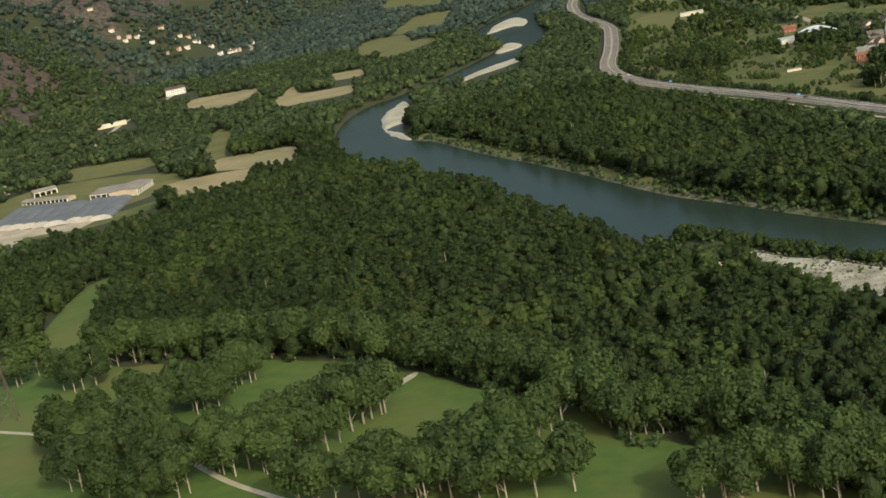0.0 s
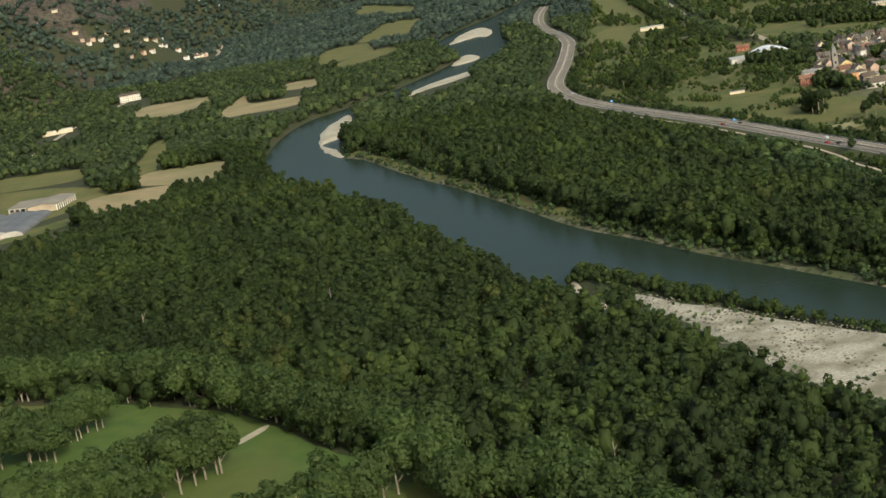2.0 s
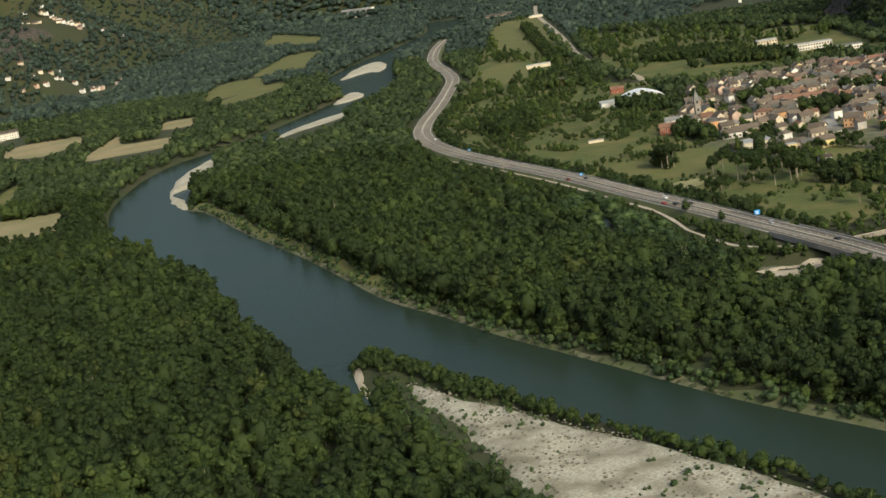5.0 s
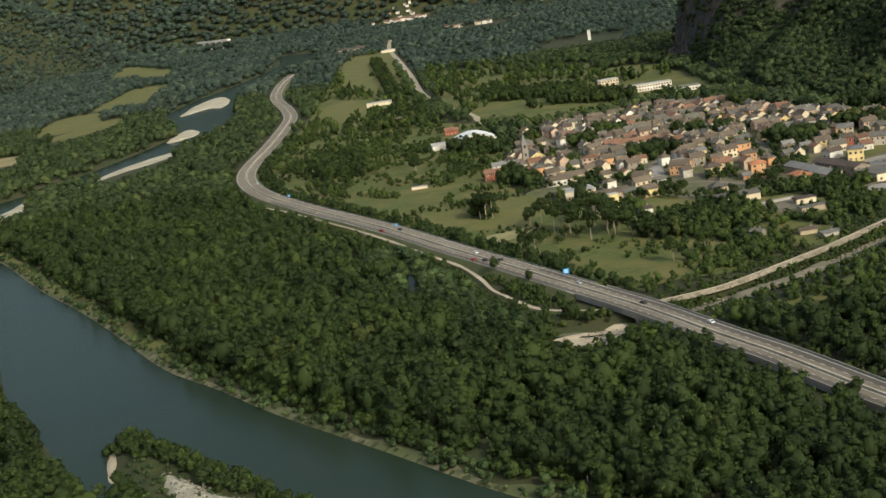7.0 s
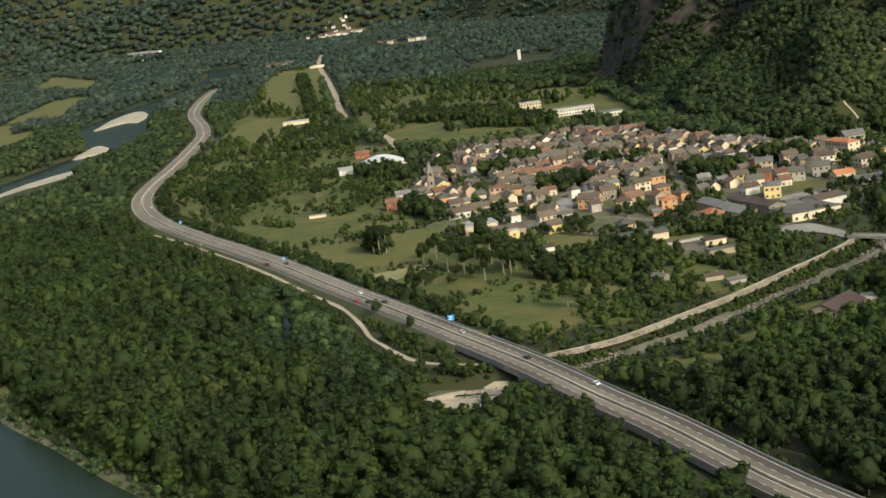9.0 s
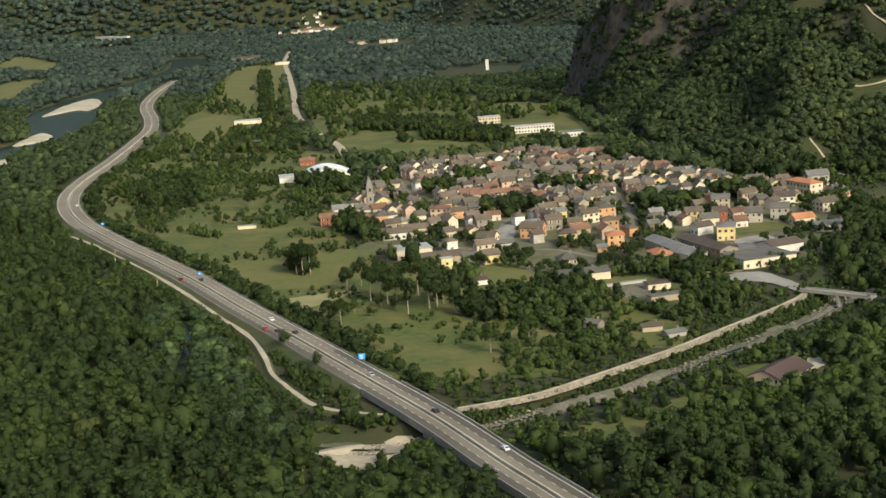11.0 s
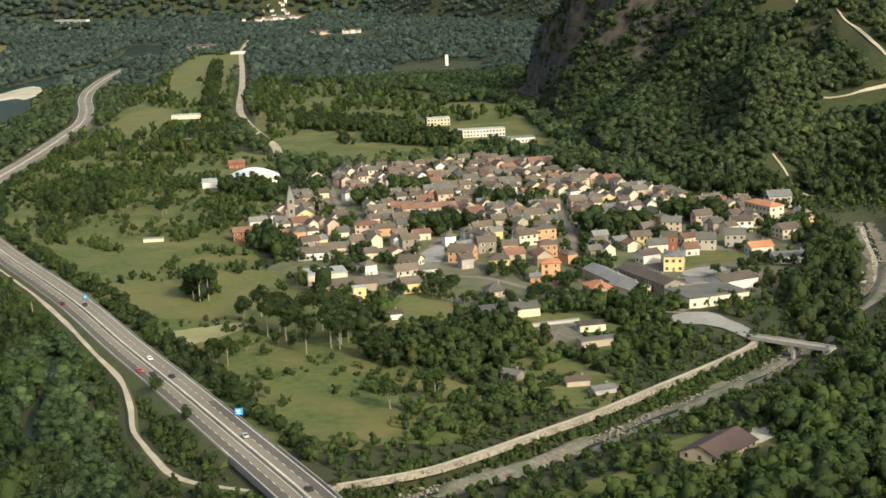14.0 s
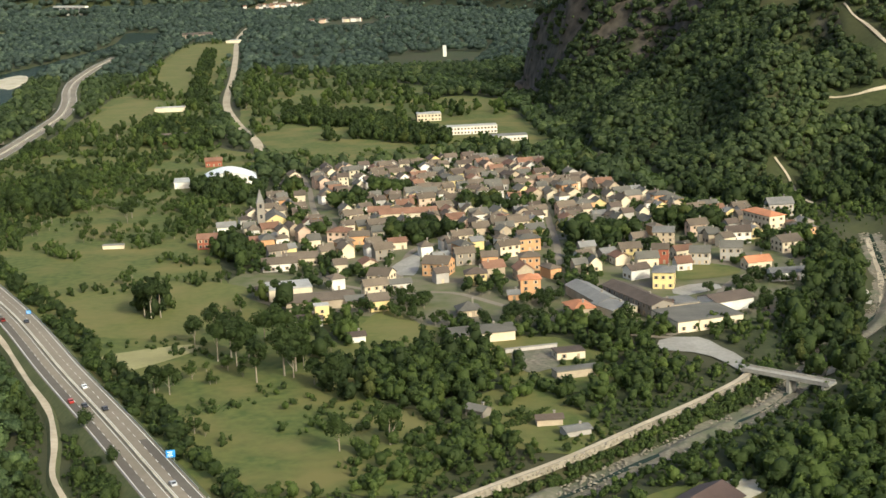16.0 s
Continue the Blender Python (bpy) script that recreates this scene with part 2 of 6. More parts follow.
def wobble(x, y, size):
    """Value noise from 0 to 1."""
    x, y = np.asarray(x, float) / size, np.asarray(y, float) / size
    i, j = np.floor(x).astype(int), np.floor(y).astype(int)
    u, v = x - i, y - j
    u, v = u * u * (3 - 2 * u), v * v * (3 - 2 * v)
    g = lambda a, b: _lattice[a % 257, b % 257]
    return (g(i, j) * (1 - u) + g(i + 1, j) * u) * (1 - v) + (g(i, j + 1) * (1 - u) + g(i + 1, j + 1) * u) * v


# ---- the plan ----
EAST_BANK = [(113, -451), (56, -372), (11, -322), (-32, -274), (-75, -217), (-129, -146), (-162, -97), (-198, -47), (-239, 30), (-283, 112), (-345, 218), (-413, 345),
             (-432, 363), (-457, 445), (-470, 509), (-480, 576), (-496, 671), (-472, 720), (-444, 806), (-410, 884), (-388, 1011), (-395, 1222), (-436, 1448), (-474, 1800), (-440, 2180), (-446, 2480), (-480, 2610)]
WEST_BANK = [(-565, 2690), (-540, 2540), (-506, 2256), (-526, 1889), (-546, 1720), (-545, 1466), (-462, 1175), (-461, 1080), (-486, 904), (-519, 764), (-545, 696), (-549, 603), (-532, 478), (-500, 362),
             (-432, 212), (-362, 105), (-305, 14), (-267, -73), (-243, -118), (-222, -156), (-209, -188), (-194, -218), (-177, -243), (-169, -235), (-184, -199), (-194, -169), (-188, -152),
             (-147, -198), (-106, -252), (-72, -292), (-43, -323), (-11, -362), (38, -442)]
RIVER = np.concatenate([spline(EAST_BANK, 14), spline(WEST_BANK, 14)])
CREEK = spline([(324, 357), (310, 282), (293, 212), (271, 169), (246, 133), (227, 94), (212, 69), (192, 44), (158, 11), (123, -24), (95, -47), (71, -62), (50, -77), (28, -88), (8, -93), (-13, -86)], 6)
CREEK_W = 6.4
HIGHWAY = spline([(158, -395), (133, -324), (114, -279), (98, -243), (74, -180), (56, -139), (32, -81), (-2, -9), (-31, 52), (-67, 126), (-104, 205), (-139, 273), (-170, 331), (-199, 388), (-226, 445),
                  (-252, 517), (-270, 594), (-278, 677), (-281, 773), (-286, 874), (-292, 968), (-302, 1089), (-327, 1222), (-358, 1353), (-382, 1487), (-404, 1692), (-414, 1889)], 8)
SPIT = spline([(-187, -161), (-145, -208), (-105, -261), (-71, -300), (-43, -330), (-18, -362), (9, -401)], 8)
FAN = spline([(-11, -84), (2, -96), (13, -96), (24, -89)], 8)
TRACK = spline([(-221, 396), (-186, 338), (-145, 261), (-107, 183), (-78, 118), (-58, 74), (-46, 35), (-38, 1), (-26, -26), (-18, -43), (-8, -54), (11, -64)], 6)
CREEK_ROAD = spline([(32, -66), (55, -58), (70, -51), (86, -38), (107, -19), (130, 2), (156, 30), (184, 60), (201, 81), (207, 94)], 6)
EAST_ROAD = spline([(237, 92), (243, 109), (258, 133), (276, 167), (293, 221), (306, 273), (320, 348)], 6)
MAIN_ROAD = spline([(-301, 2585), (-274, 2238), (-219, 1799), (-180, 1480), (-144, 1165), (-108, 979), (-72, 834), (-55, 739), (-19, 677)], 15)
VILLAGE = [(-19, 282), (-11, 326), (-32, 376), (-38, 443), (-28, 526), (-28, 602), (-7, 649), (54, 649), (96, 684), (145, 660), (180, 590), (208, 505), (262, 432), (300, 357), (282, 246), (246, 179), (189, 162), (142, 180), (107, 164), (56, 202), (9, 230)]
LAWNS = {
    "golf_lawn": (M_LAWN, [(-556, -73), (-540, -64), (-518, -144), (-494, -215), (-461, -273), (-428, -285), (-376, -301), (-322, -327), (-293, -351), (-254, -393), (-226, -414), (-187, -467), (-149, -498), (-113, -583), (-169, -714), (-714, -714), (-677, -357), (-529, -292), (-528, -244), (-531, -211), (-546, -147)]),
    "village_meadow": (M_MEADOW, [(-179, 310), (-105, 184), (-56, 85), (-17, 28), (19, -24), (56, -21), (94, 9), (66, 75), (56, 141), (28, 179), (9, 226), (-19, 282), (-38, 395), (-38, 564), (-56, 733), (-113, 846), (-160, 1175), (-216, 1692), (-273, 2162), (-348, 2162), (-320, 1692), (-282, 1175), (-268, 827), (-263, 611), (-226, 423)]),
    "school_meadow": (M_MEADOW, [(-38, 677), (56, 658), (103, 714), (179, 724), (160, 940), (141, 1109), (70, 1140), (70, 1250), (35, 1316), (-19, 1308), (-60, 1480), (-117, 1483), (-166, 1620), (-166, 1480), (-125, 1130), (-98, 940), (-60, 800)]),
    "creek_meadow": (M_MEADOW, [(73, -115), (102, -105), (150, -75), (141, -56), (94, -85), (75, -99)]),
}
FIELDS = {
    "stubble_field": [[(-616, 237), (-643, 318), (-574, 330), (-553, 252)], [(-632, 372), (-632, 434), (-554, 429), (-528, 334), (-575, 332)],
                      [(-884, 1027), (-902, 1140), (-794, 1132), (-795, 955)], [(-701, 839), (-739, 1080), (-691, 949), (-618, 942), (-603, 847), (-652, 827)],
                      [(-682, 1062), (-700, 1156), (-649, 1152), (-639, 1053)]],
    "striped_field": [[(-720, 1401), (-775, 1679), (-710, 1714), (-649, 1504)], [(-743, 1786), (-780, 2209), (-696, 2181), (-658, 1786)], [(-970, 2768), (-1059, 3251), (-810, 2717), (-777, 2514)], [(-686, 1316), (-649, 1523), (-602, 1504), (-630, 1316)]],
    "rough_field": [[(-818, 197), (-837, 254), (-677, 193), (-620, 235), (-611, 202), (-658, 141), (-743, 141)]],
    "hay_field": [[(-108, 267), (-57, 294), (-11, 274), (-8, 235), (-19, 179), (-45, 179), (-81, 199)], [(53, 56), (76, 60), (90, 21), (81, -8), (58, 2)], [(-261, 1024), (-269, 1198), (-222, 1210), (-193, 995), (-243, 987)],
                  [(-828, 509), (-835, 544), (-739, 533), (-713, 460), (-791, 443)], [(54, 164), (57, 204), (67, 212), (83, 162)], [(71, 1055), (91, 1136), (129, 1117), (134, 994)], [(-276, 1452), (-317, 1755), (-337, 2138), (-260, 2080), (-179, 1255), (-212, 1255)],
                  [(-650, 430), (-690, 560), (-715, 648), (-714, 690), (-690, 640), (-672, 572), (-645, 480), (-632, 440)]],
}
FOOT_R = np.array([(-658, 489), (-94, 442), (188, 395), (411, 355), (470, 296), (526, 252), (599, 228), (694, 199), (916, 188), (1175, 171), (1250, 202), (1363, 395), (1786, 526), (2350, 395), (2914, 169), (3384, -94)], float)
FOOT_L = np.array([(-658, -1316), (282, -1081), (721, -1015), (1185, -1072), (1882, -1180), (2444, -1222), (3124, -1184), (3572, -1128)], float)


MOUNTAIN = [(846, -282), (526, 141), (442, 310), (355, 411), (316, 468), (271, 478), (243, 508), (222, 599), (196, 694), (184, 916), (171, 1194), (216, 1250), (395, 1335), (658, 1598), (1410, 1786), (3290, 1786), (3290, -282)]


BAR_MAIN = [(-164, -203), (-138, -233), (-114, -256), (-92, -281), (-71, -302), (-47, -329), (-9, -376), (19, -432), (-28, -442), (-56, -400), (-84, -371), (-101, -344), (-115, -310), (-127, -285), (-138, -259), (-153, -235)]
BAR_BEND = [(-447, 386), (-477, 455), (-497, 534), (-507, 585), (-508, 640), (-506, 690), (-490, 650), (-468, 560), (-460, 490), (-470, 500), (-478, 470), (-456, 430), (-434, 372)]


VALLEY_ROAD = spline([(-850, 420), (-885, 481), (-893, 595), (-900, 664), (-888, 725), (-902, 785), (-930, 900), (-947, 984), (-945, 1033), (-968, 1148), (-986, 1286), (-1009, 1433), (-996, 1500), (-1024, 1677), (-1044, 1792), (-1081, 1985), (-1127, 2159), (-1177, 2291)], 14)
HILL_TRACKS = [spline(p, 5) for p in ([(346, 806), (358, 781), (364, 762), (372, 744), (380, 720)], [(384, 650), (386, 633), (391, 621), (396, 598), (402, 570)], [(350, 560), (365, 555), (380, 552), (398, 549)], [(302, 500), (307, 480), (309, 456), (312, 430)])]
OLD_CHANNEL = spline([(-96, 118), (-88, 83), (-84, 57), (-83, 33), (-77, 4), (-70, -17), (-62, -38)], 5)
CLIFF_LINE = [(165, 1195), (196, 1130), (228, 1015), (262, 992), (300, 938), (330, 880)]
FAR_CLIFFS = [[(-1640, 2320), (-1437, 2033), (-1385, 1965)], [(-1470, 2520), (-1461, 2331), (-1350, 2110)]]
SCREE = [(-1213, 1150), (-1240, 1312), (-1254, 1493), (-1212, 1490), (-1170, 1400), (-1130, 1181), (-1110, 950), (-1160, 900)]


def bareness(x, y):
    """How bare the rock lies, and how much of it is rusty scree, from 0 to 1."""
    x, y = np.asarray(x, float), np.asarray(y, float)
    rock = np.clip(1.25 - (line_dist(x, y, CLIFF_LINE) + 40 * (wobble(x, y, 30) - 0.5)) / 62, 0, 1)
    for q in FAR_CLIFFS:
        rock = np.maximum(rock, np.clip(1.3 - (line_dist(x, y, q) + 80 * (wobble(x, y, 60) - 0.5)) / 70, 0, 1))
    scree = np.clip(0.6 - signed(x, y, SCREE) / 70 + 2.4 * (wobble(x, y, 55) - 0.55), 0, 1)
    scree = np.maximum(scree, np.clip(1.2 - (np.hypot(x + 1188, (y - 1600) * 0.5) + 20 * (wobble(x, y, 20) - 0.5)) / 26, 0, 1))
    return rock, scree


def height(x, y):
    """The lie of the land: a flat valley floor with the river's bed and the creek cut in, and mountains on both sides and behind."""
    x, y = np.asarray(x, float), np.asarray(y, float)
    fr = np.interp(y, FOOT_R[:, 0], FOOT_R[:, 1]) + 40 * (wobble(x, y, 120) - 0.5)
    fl = np.interp(y, FOOT_L[:, 0], FOOT_L[:, 1]) + 60 * (wobble(x, y, 160) - 0.5)
    rough = 0.55 + 0.9 * wobble(x, y, 230) + 0.35 * wobble(x + 70, y, 90)
    dr, dl, db = np.maximum(0, x - fr), np.maximum(0, fl - x), np.maximum(0, y - 3480 + 0.12 * x + 150 * (wobble(x, y, 400) - 0.5))
    side = (x > 100) & (y < 1850) & (y > -320)
    dm = np.zeros(x.shape)
    if side.any():
        dm[side] = np.maximum(0, -signed(x[side], y[side], np.array(MOUNTAIN)) + 30 * (wobble(x[side], y[side], 90) - 0.5))
    hr = np.where(y > 1500, dr * 0.5, 0) * rough
    front, flank, rear = MOUNTAIN[:7], MOUNTAIN[6:12], MOUNTAIN[11:15]
    ds, dw, de = (line_dist(x, y, np.array(q)) + 26 * (wobble(x, y, 70) - 0.5) for q in (front, flank, rear))
    hm = np.minimum(np.minimum(0.46 * ds * (0.75 + 0.3 * rough), np.interp(y, [560, 820, 960, 1130, 1220], [0.62, 0.62, 0.9, 3.6, 2.5]) * np.maximum(dw, 0) * (0.65 + 0.5 * wobble(x, y, 45) + 0.15 * wobble(x, y, 18))), 0.9 * np.maximum(de, 0))
    hm = hm + np.clip(hm / 40, 0, 1) * (15 * (wobble(x, y, 44) - 0.5) + 6 * (wobble(x + 9, y, 15) - 0.5))
    hr = np.maximum(hr, np.where(dm > 0, np.maximum(hm, 0), 0))
    hl = dl * 0.5 * rough
    hb = db * 0.5 * rough
    h = np.maximum(np.maximum(hr, hl), hb)
    h = 1100 * (1 - np.exp(-h / 1100))
    near = (np.abs(x) < 1300) & (y < 2900)
    s = np.full(x.shape, 99.0)
    if near.any():
        s[near] = signed(x[near], y[near], RIVER)
    h = h + np.where(h < 1, 0.2 * (wobble(x, y, 60) - 0.5), 0)
    h = np.where(s < 14, np.minimum(h, np.clip(-3.2 + 0.32 * (s - 1) * np.where(s < 1, 0.6, 1), -8, 1.2)), h)
    g = np.full(x.shape, 99.0)
    by = (x < 60) & (x > -260) & (y < -150)
    if by.any():
        g[by] = signed(x[by], y[by], np.array(BAR_MAIN))
    h = np.where(g < 6, np.minimum(h, -3.8 + np.maximum(0, g) * 0.5), h)
    c = line_dist(x, y, CREEK)
    h = np.where(c < CREEK_W + 9, np.minimum(h, -4 + np.maximum(0, c - CREEK_W) * 0.45), h)
    return h


def level(x, y):
    return float(height(np.array([x]), np.array([y]))[0])


# ---- ground ----
def steps(lo, a, b, hi, fine, grow=1.13, most=90):
    mid = list(np.arange(a, b + 0.1, fine))
    up, s = [mid[-1]], fine
    while up[-1] < hi:
        s = min(s * grow, most)
        up.append(up[-1] + s)
    dn, s = [mid[0]], fine
    while dn[-1] > lo:
        s = min(s * grow, most)
        dn.append(dn[-1] - s)
    return np.array(dn[:0:-1] + mid + up[1:])


gx, gy = steps(-3600, -600, 400, 3000, 6.0, 1.045, 60), steps(-1500, -540, 640, 6200, 6.0, 1.025, 50)
XX, YY = np.meshgrid(gx, gy)
ZZ = height(XX, YY)
nx, ny = len(gx), len(gy)
me = bpy.data.meshes.new("ground")
me.vertices.add(nx * ny)
me.vertices.foreach_set("co", np.stack([XX, YY, ZZ], -1).ravel())
qi = (np.arange(ny - 1)[:, None] * nx + np.arange(nx - 1)[None]).ravel()
quads = np.stack([qi, qi + 1, qi + nx + 1, qi + nx], -1)
me.loops.add(quads.size)
me.loops.foreach_set("vertex_index", quads.ravel())
me.polygons.add(len(quads))
me.polygons.foreach_set("loop_start", np.arange(len(quads)) * 4)
me.polygons.foreach_set("loop_total", np.full(len(quads), 4))
me.polygons.foreach_set("use_smooth", np.full(len(quads), True))
me.materials.append(M_GROUND)
for nm, val in zip(("rock", "scree"), bareness(XX.ravel(), YY.ravel())):
    me.attributes.new(nm, "FLOAT", "POINT").data.foreach_set("value", val)
me.update(calc_edges=True)
ground = tagged(new("ground", me), "green valley floor rising into wooded rocky mountains", "ground", kind="structure")


def sheet(name, poly, lift, mat, label, category, kind="structure", wave=3.0, drape=True, step=8.0):
    """A patch of ground cover with a slightly ragged edge, laid on the land."""
    p = spline(poly, step, True)
    w = np.stack([wobble(p[:, 0] + 31, p[:, 1], 14) - 0.5, wobble(p[:, 0], p[:, 1] + 57, 14) - 0.5], -1) * wave
    p = p + w
    bm = bmesh.new()
    vs = [bm.verts.new((x, y, 0)) for x, y in p]
    es = [bm.edges.new((a, b)) for a, b in zip(vs, vs[1:] + vs[:1])]
    bmesh.ops.triangle_fill(bm, use_beauty=True, use_dissolve=False, edges=es)
    if drape:
        bmesh.ops.subdivide_edges(bm, edges=[e for e in bm.edges if e.calc_length() > 24], cuts=3, use_grid_fill=True)
        bmesh.ops.triangulate(bm, faces=bm.faces[:])
        co = np.array([v.co[:] for v in bm.verts])
        h = height(co[:, 0], co[:, 1])
        for v, z in zip(bm.verts, h):
            v.co.z = z + lift
    else:
        for v in bm.verts:
            v.co.z = lift
    bmesh.ops.recalc_face_normals(bm, faces=bm.faces[:])
    if bm.faces and sum(f.normal.z for f in bm.faces) < 0:
        bmesh.ops.reverse_faces(bm, faces=bm.faces[:])
    m = bpy.data.meshes.new(name)
    bm.to_mesh(m)
    bm.free()
    m.materials.append(mat)
    return tagged(new(name, m), label, category, kind=kind)


for nm, (mt, poly) in LAWNS.items():
    sheet(nm, poly, 0.2, mt, "short green grass between rows of trees" if nm == "golf_lawn" else "uneven green and drying meadow grass", "meadow")
for nm, polys in FIELDS.items():
    for poly in polys:
        sheet(nm, poly, 0.32, {"stubble_field": M_STUBBLE, "striped_field": M_DRY, "hay_field": M_DRY, "rough_field": M_MEADOW}[nm],
              {"stubble_field": "pale tan harvested stubble field", "striped_field": "dry yellow-green strip field in the valley", "hay_field": "mown dry yellowish hay meadow", "rough_field": "rough olive grass below the greenhouses"}[nm], "field")

# water of the river and the creek
def ribbon(line, half_a, half_b, lift, mat, name, label, category, kind="structure", drape=True, parent=None, wave=0.0):
    d = np.gradient(line[:, :2], axis=0)
    d /= np.linalg.norm(d, axis=1, keepdims=True)
    nrm = np.stack([d[:, 1], -d[:, 0]], -1)
    k = np.arange(len(line))
    wa = half_a + wave * (wobble(k * 6.0, k * 0 + 3, 20) - 0.5)
    wb = half_b + wave * (wobble(k * 6.0, k * 0 + 90, 20) - 0.5)
    cols = [line[:, :2] + nrm * (wb + (wa - wb) * u)[:, None] for u in (0, 0.5, 1)]
    p = np.stack(cols, 1).reshape(-1, 2)
    z = (height(p[:, 0], p[:, 1]) if drape else np.zeros(len(p))) + lift
    v = np.column_stack([p, z])
    f = []
    for i in range(len(line) - 1):
        for j in (0, 1):
            a = i * 3 + j
            f.append((a, a + 1, a + 4, a + 3))
    ob = link_mesh(name, v, f, mat, parent, smooth=True)
    return ob if parent else tagged(ob, label, category, kind=kind)


v = [(x, y, -3.2) for x, y in RIVER]
bm = bmesh.new()
vs = [bm.verts.new(c) for c in v]
bmesh.ops.triangle_fill(bm, use_beauty=True, edges=[bm.edges.new((a, b)) for a, b in zip(vs, vs[1:] + vs[:1])])
if sum(f.normal.z for f in bm.faces) < 0:
    bmesh.ops.reverse_faces(bm, faces=bm.faces[:])
wm = bpy.data.meshes.new("river")
bm.to_mesh(wm)
bm.free()
wm.materials.append(water)
tagged(new("river", wm), "calm grey-green river with a rippled surface", "water", kind="structure")
ribbon(CREEK, 7.0, -7.0, 0.12, M_BED, "creek_bed", "grey stony creek bed", "creek bed", wave=4.0)
ribbon(CREEK, 1.2, -1.2, -3.45, water, "creek", "shallow mountain creek over a stony bed", "water", drape=False, wave=2.0)


def bar(poly, top, name, label, mat):
    """A gravel bar: a low dome that dips under the water at its edge."""
    p = spline(poly, 6, True)
    x0, y0 = p.min(0) - 6
    x1, y1 = p.max(0) + 6
    st = max(2.2, max(x1 - x0, y1 - y0) / 120)
    ax, ay = np.arange(x0, x1, st), np.arange(y0, y1, st)
    X, Y = np.meshgrid(ax, ay)
    s = -signed(X, Y, p) + 2.5 * (wobble(X, Y, 15) - 0.5)
    Z = np.clip(-3.35 + 0.45 * s, -6, top) + 0.25 * (wobble(X, Y, 6) - 0.5) + 0.5 * (wobble(X, Y, 30) - 0.5)
    keep = s > -7
    idx = -np.ones(X.shape, int)
    idx[keep] = np.arange(keep.sum())
    fs = [(idx[j, i], idx[j, i + 1], idx[j + 1, i + 1], idx[j + 1, i]) for j in range(len(ay) - 1) for i in range(len(ax) - 1)
          if keep[j, i] and keep[j, i + 1] and keep[j + 1, i] and keep[j + 1, i + 1]]
    return tagged(link_mesh(name, np.stack([X[keep], Y[keep], Z[keep]], -1), fs, mat, smooth=True), label, "gravel bar", kind="structure")


bar(BAR_MAIN, -1.3, "gravel_bar", "broad pale bar of bare river gravel", M_GRAVEL)
bar(BAR_BEND, -1.1, "gravel_bar", "white crescent gravel bar on the river bend", M_SAND)
BAR_STRIP = [(-462, 785), (-456, 842), (-437, 902), (-412, 950), (-398, 900), (-416, 818), (-440, 776)]
bar(BAR_STRIP, -1.1, "gravel_bar", "narrow white gravel strip along the river", M_SAND)
bar([(-515, 1428), (-524, 1520), (-525, 1610), (-515, 1680), (-494, 1670), (-470, 1580), (-464, 1480), (-488, 1500)], -1.6, "gravel_bar", "pale gravel island in the far river", M_SAND)
bar([(-452, 1066), (-459, 1130), (-456, 1186), (-436, 1172), (-424, 1118), (-434, 1084)], -1.6, "gravel_bar", "small pale gravel spit in the river", M_SAND)
bar([(-484, 728), (-486, 771), (-477, 790), (-469, 752)], -1.2, "gravel_bar", "short white gravel strip under the trees", M_SAND)
bar([(-194, -162), (-186, -171), (-177, -209), (-160, -235), (-169, -235), (-186, -202)], -2.2, "gravel_bar", "thin sandy strip beside a backwater", M_DIRT)
bar([(73, -55), (97, -39), (124, -13), (118, -30), (94, -53), (75, -64)], -1.3, "gravel_bar", "grey gravel beside the creek", M_BED)
bar([(160, 15), (193, 49), (214, 75), (209, 62), (188, 38), (167, 11)], -1.3, "gravel_bar", "grey gravel beside the creek", M_BED)
bar([(239, 111), (258, 141), (274, 169), (293, 218), (303, 246), (306, 226), (282, 169), (263, 141), (246, 113)], -1.3, "gravel_bar", "pale stony bed of the upper creek", M_BED)
GRAVEL_FAN = [(-16, -89), (-8, -108), (0, -124), (10, -126), (18, -110), (26, -98), (24, -80), (12, -88), (0, -86)]
sheet("gravel_fan", GRAVEL_FAN, 0.35, M_DIRT, "bare tan gravel fan beside the creek mouth", "gravel", wave=5)
_q = spline(EAST_BANK[7:13], 6)
_t = np.gradient(_q, axis=0)
_t /= np.linalg.norm(_t, axis=1, keepdims=True)
_t = np.stack([_t[:, 1], -_t[:, 0]], -1)
ribbon(_q, 11.0, 4.0, 0.3, M_DRY, "dry_bank", "strip of dry yellowish grass on the river bank", "river bank", wave=7.0)
CLEAR_BANK = np.concatenate([_q + _t * 3.5, (_q + _t * 11)[::-1]])
BANK_LINE = spline(EAST_BANK[1:13], 5)
ribbon(BANK_LINE, 5.0, -1.0, 0.12, M_BANKSIDE, "stony_bank", "pale stony and grassy river bank", "river bank", wave=5.0)
v, f = [], []
_t = np.gradient(TRACK, axis=0)
_t /= np.linalg.norm(_t, axis=1, keepdims=True)
for i, (p, q) in enumerate(zip(TRACK, _t)):
    z = 1.7 if p[1] > -20 else 0.9
    w = 1.25 + 0.7 * (float(wobble(i * 6.0, 3.0, 20)) - 0.5)
    v += [(p[0] + q[1] * o, p[1] - q[0] * o, h) for o, h in ((-w - 1.6, -0.4), (-w, z), (w, z), (w + 1.6, -0.4))]
    if i:
        f += [(4 * i - 4 + j, 4 * i + j, 4 * i + j + 1, 4 * i - 3 + j) for j in range(3)]
tagged(link_mesh("dirt_track", v, f, [M_DIRT, M_BANK], midx=[1, 0, 1] * (len(TRACK) - 1)), "pale dirt track beside the highway embankment", "track", kind="structure")
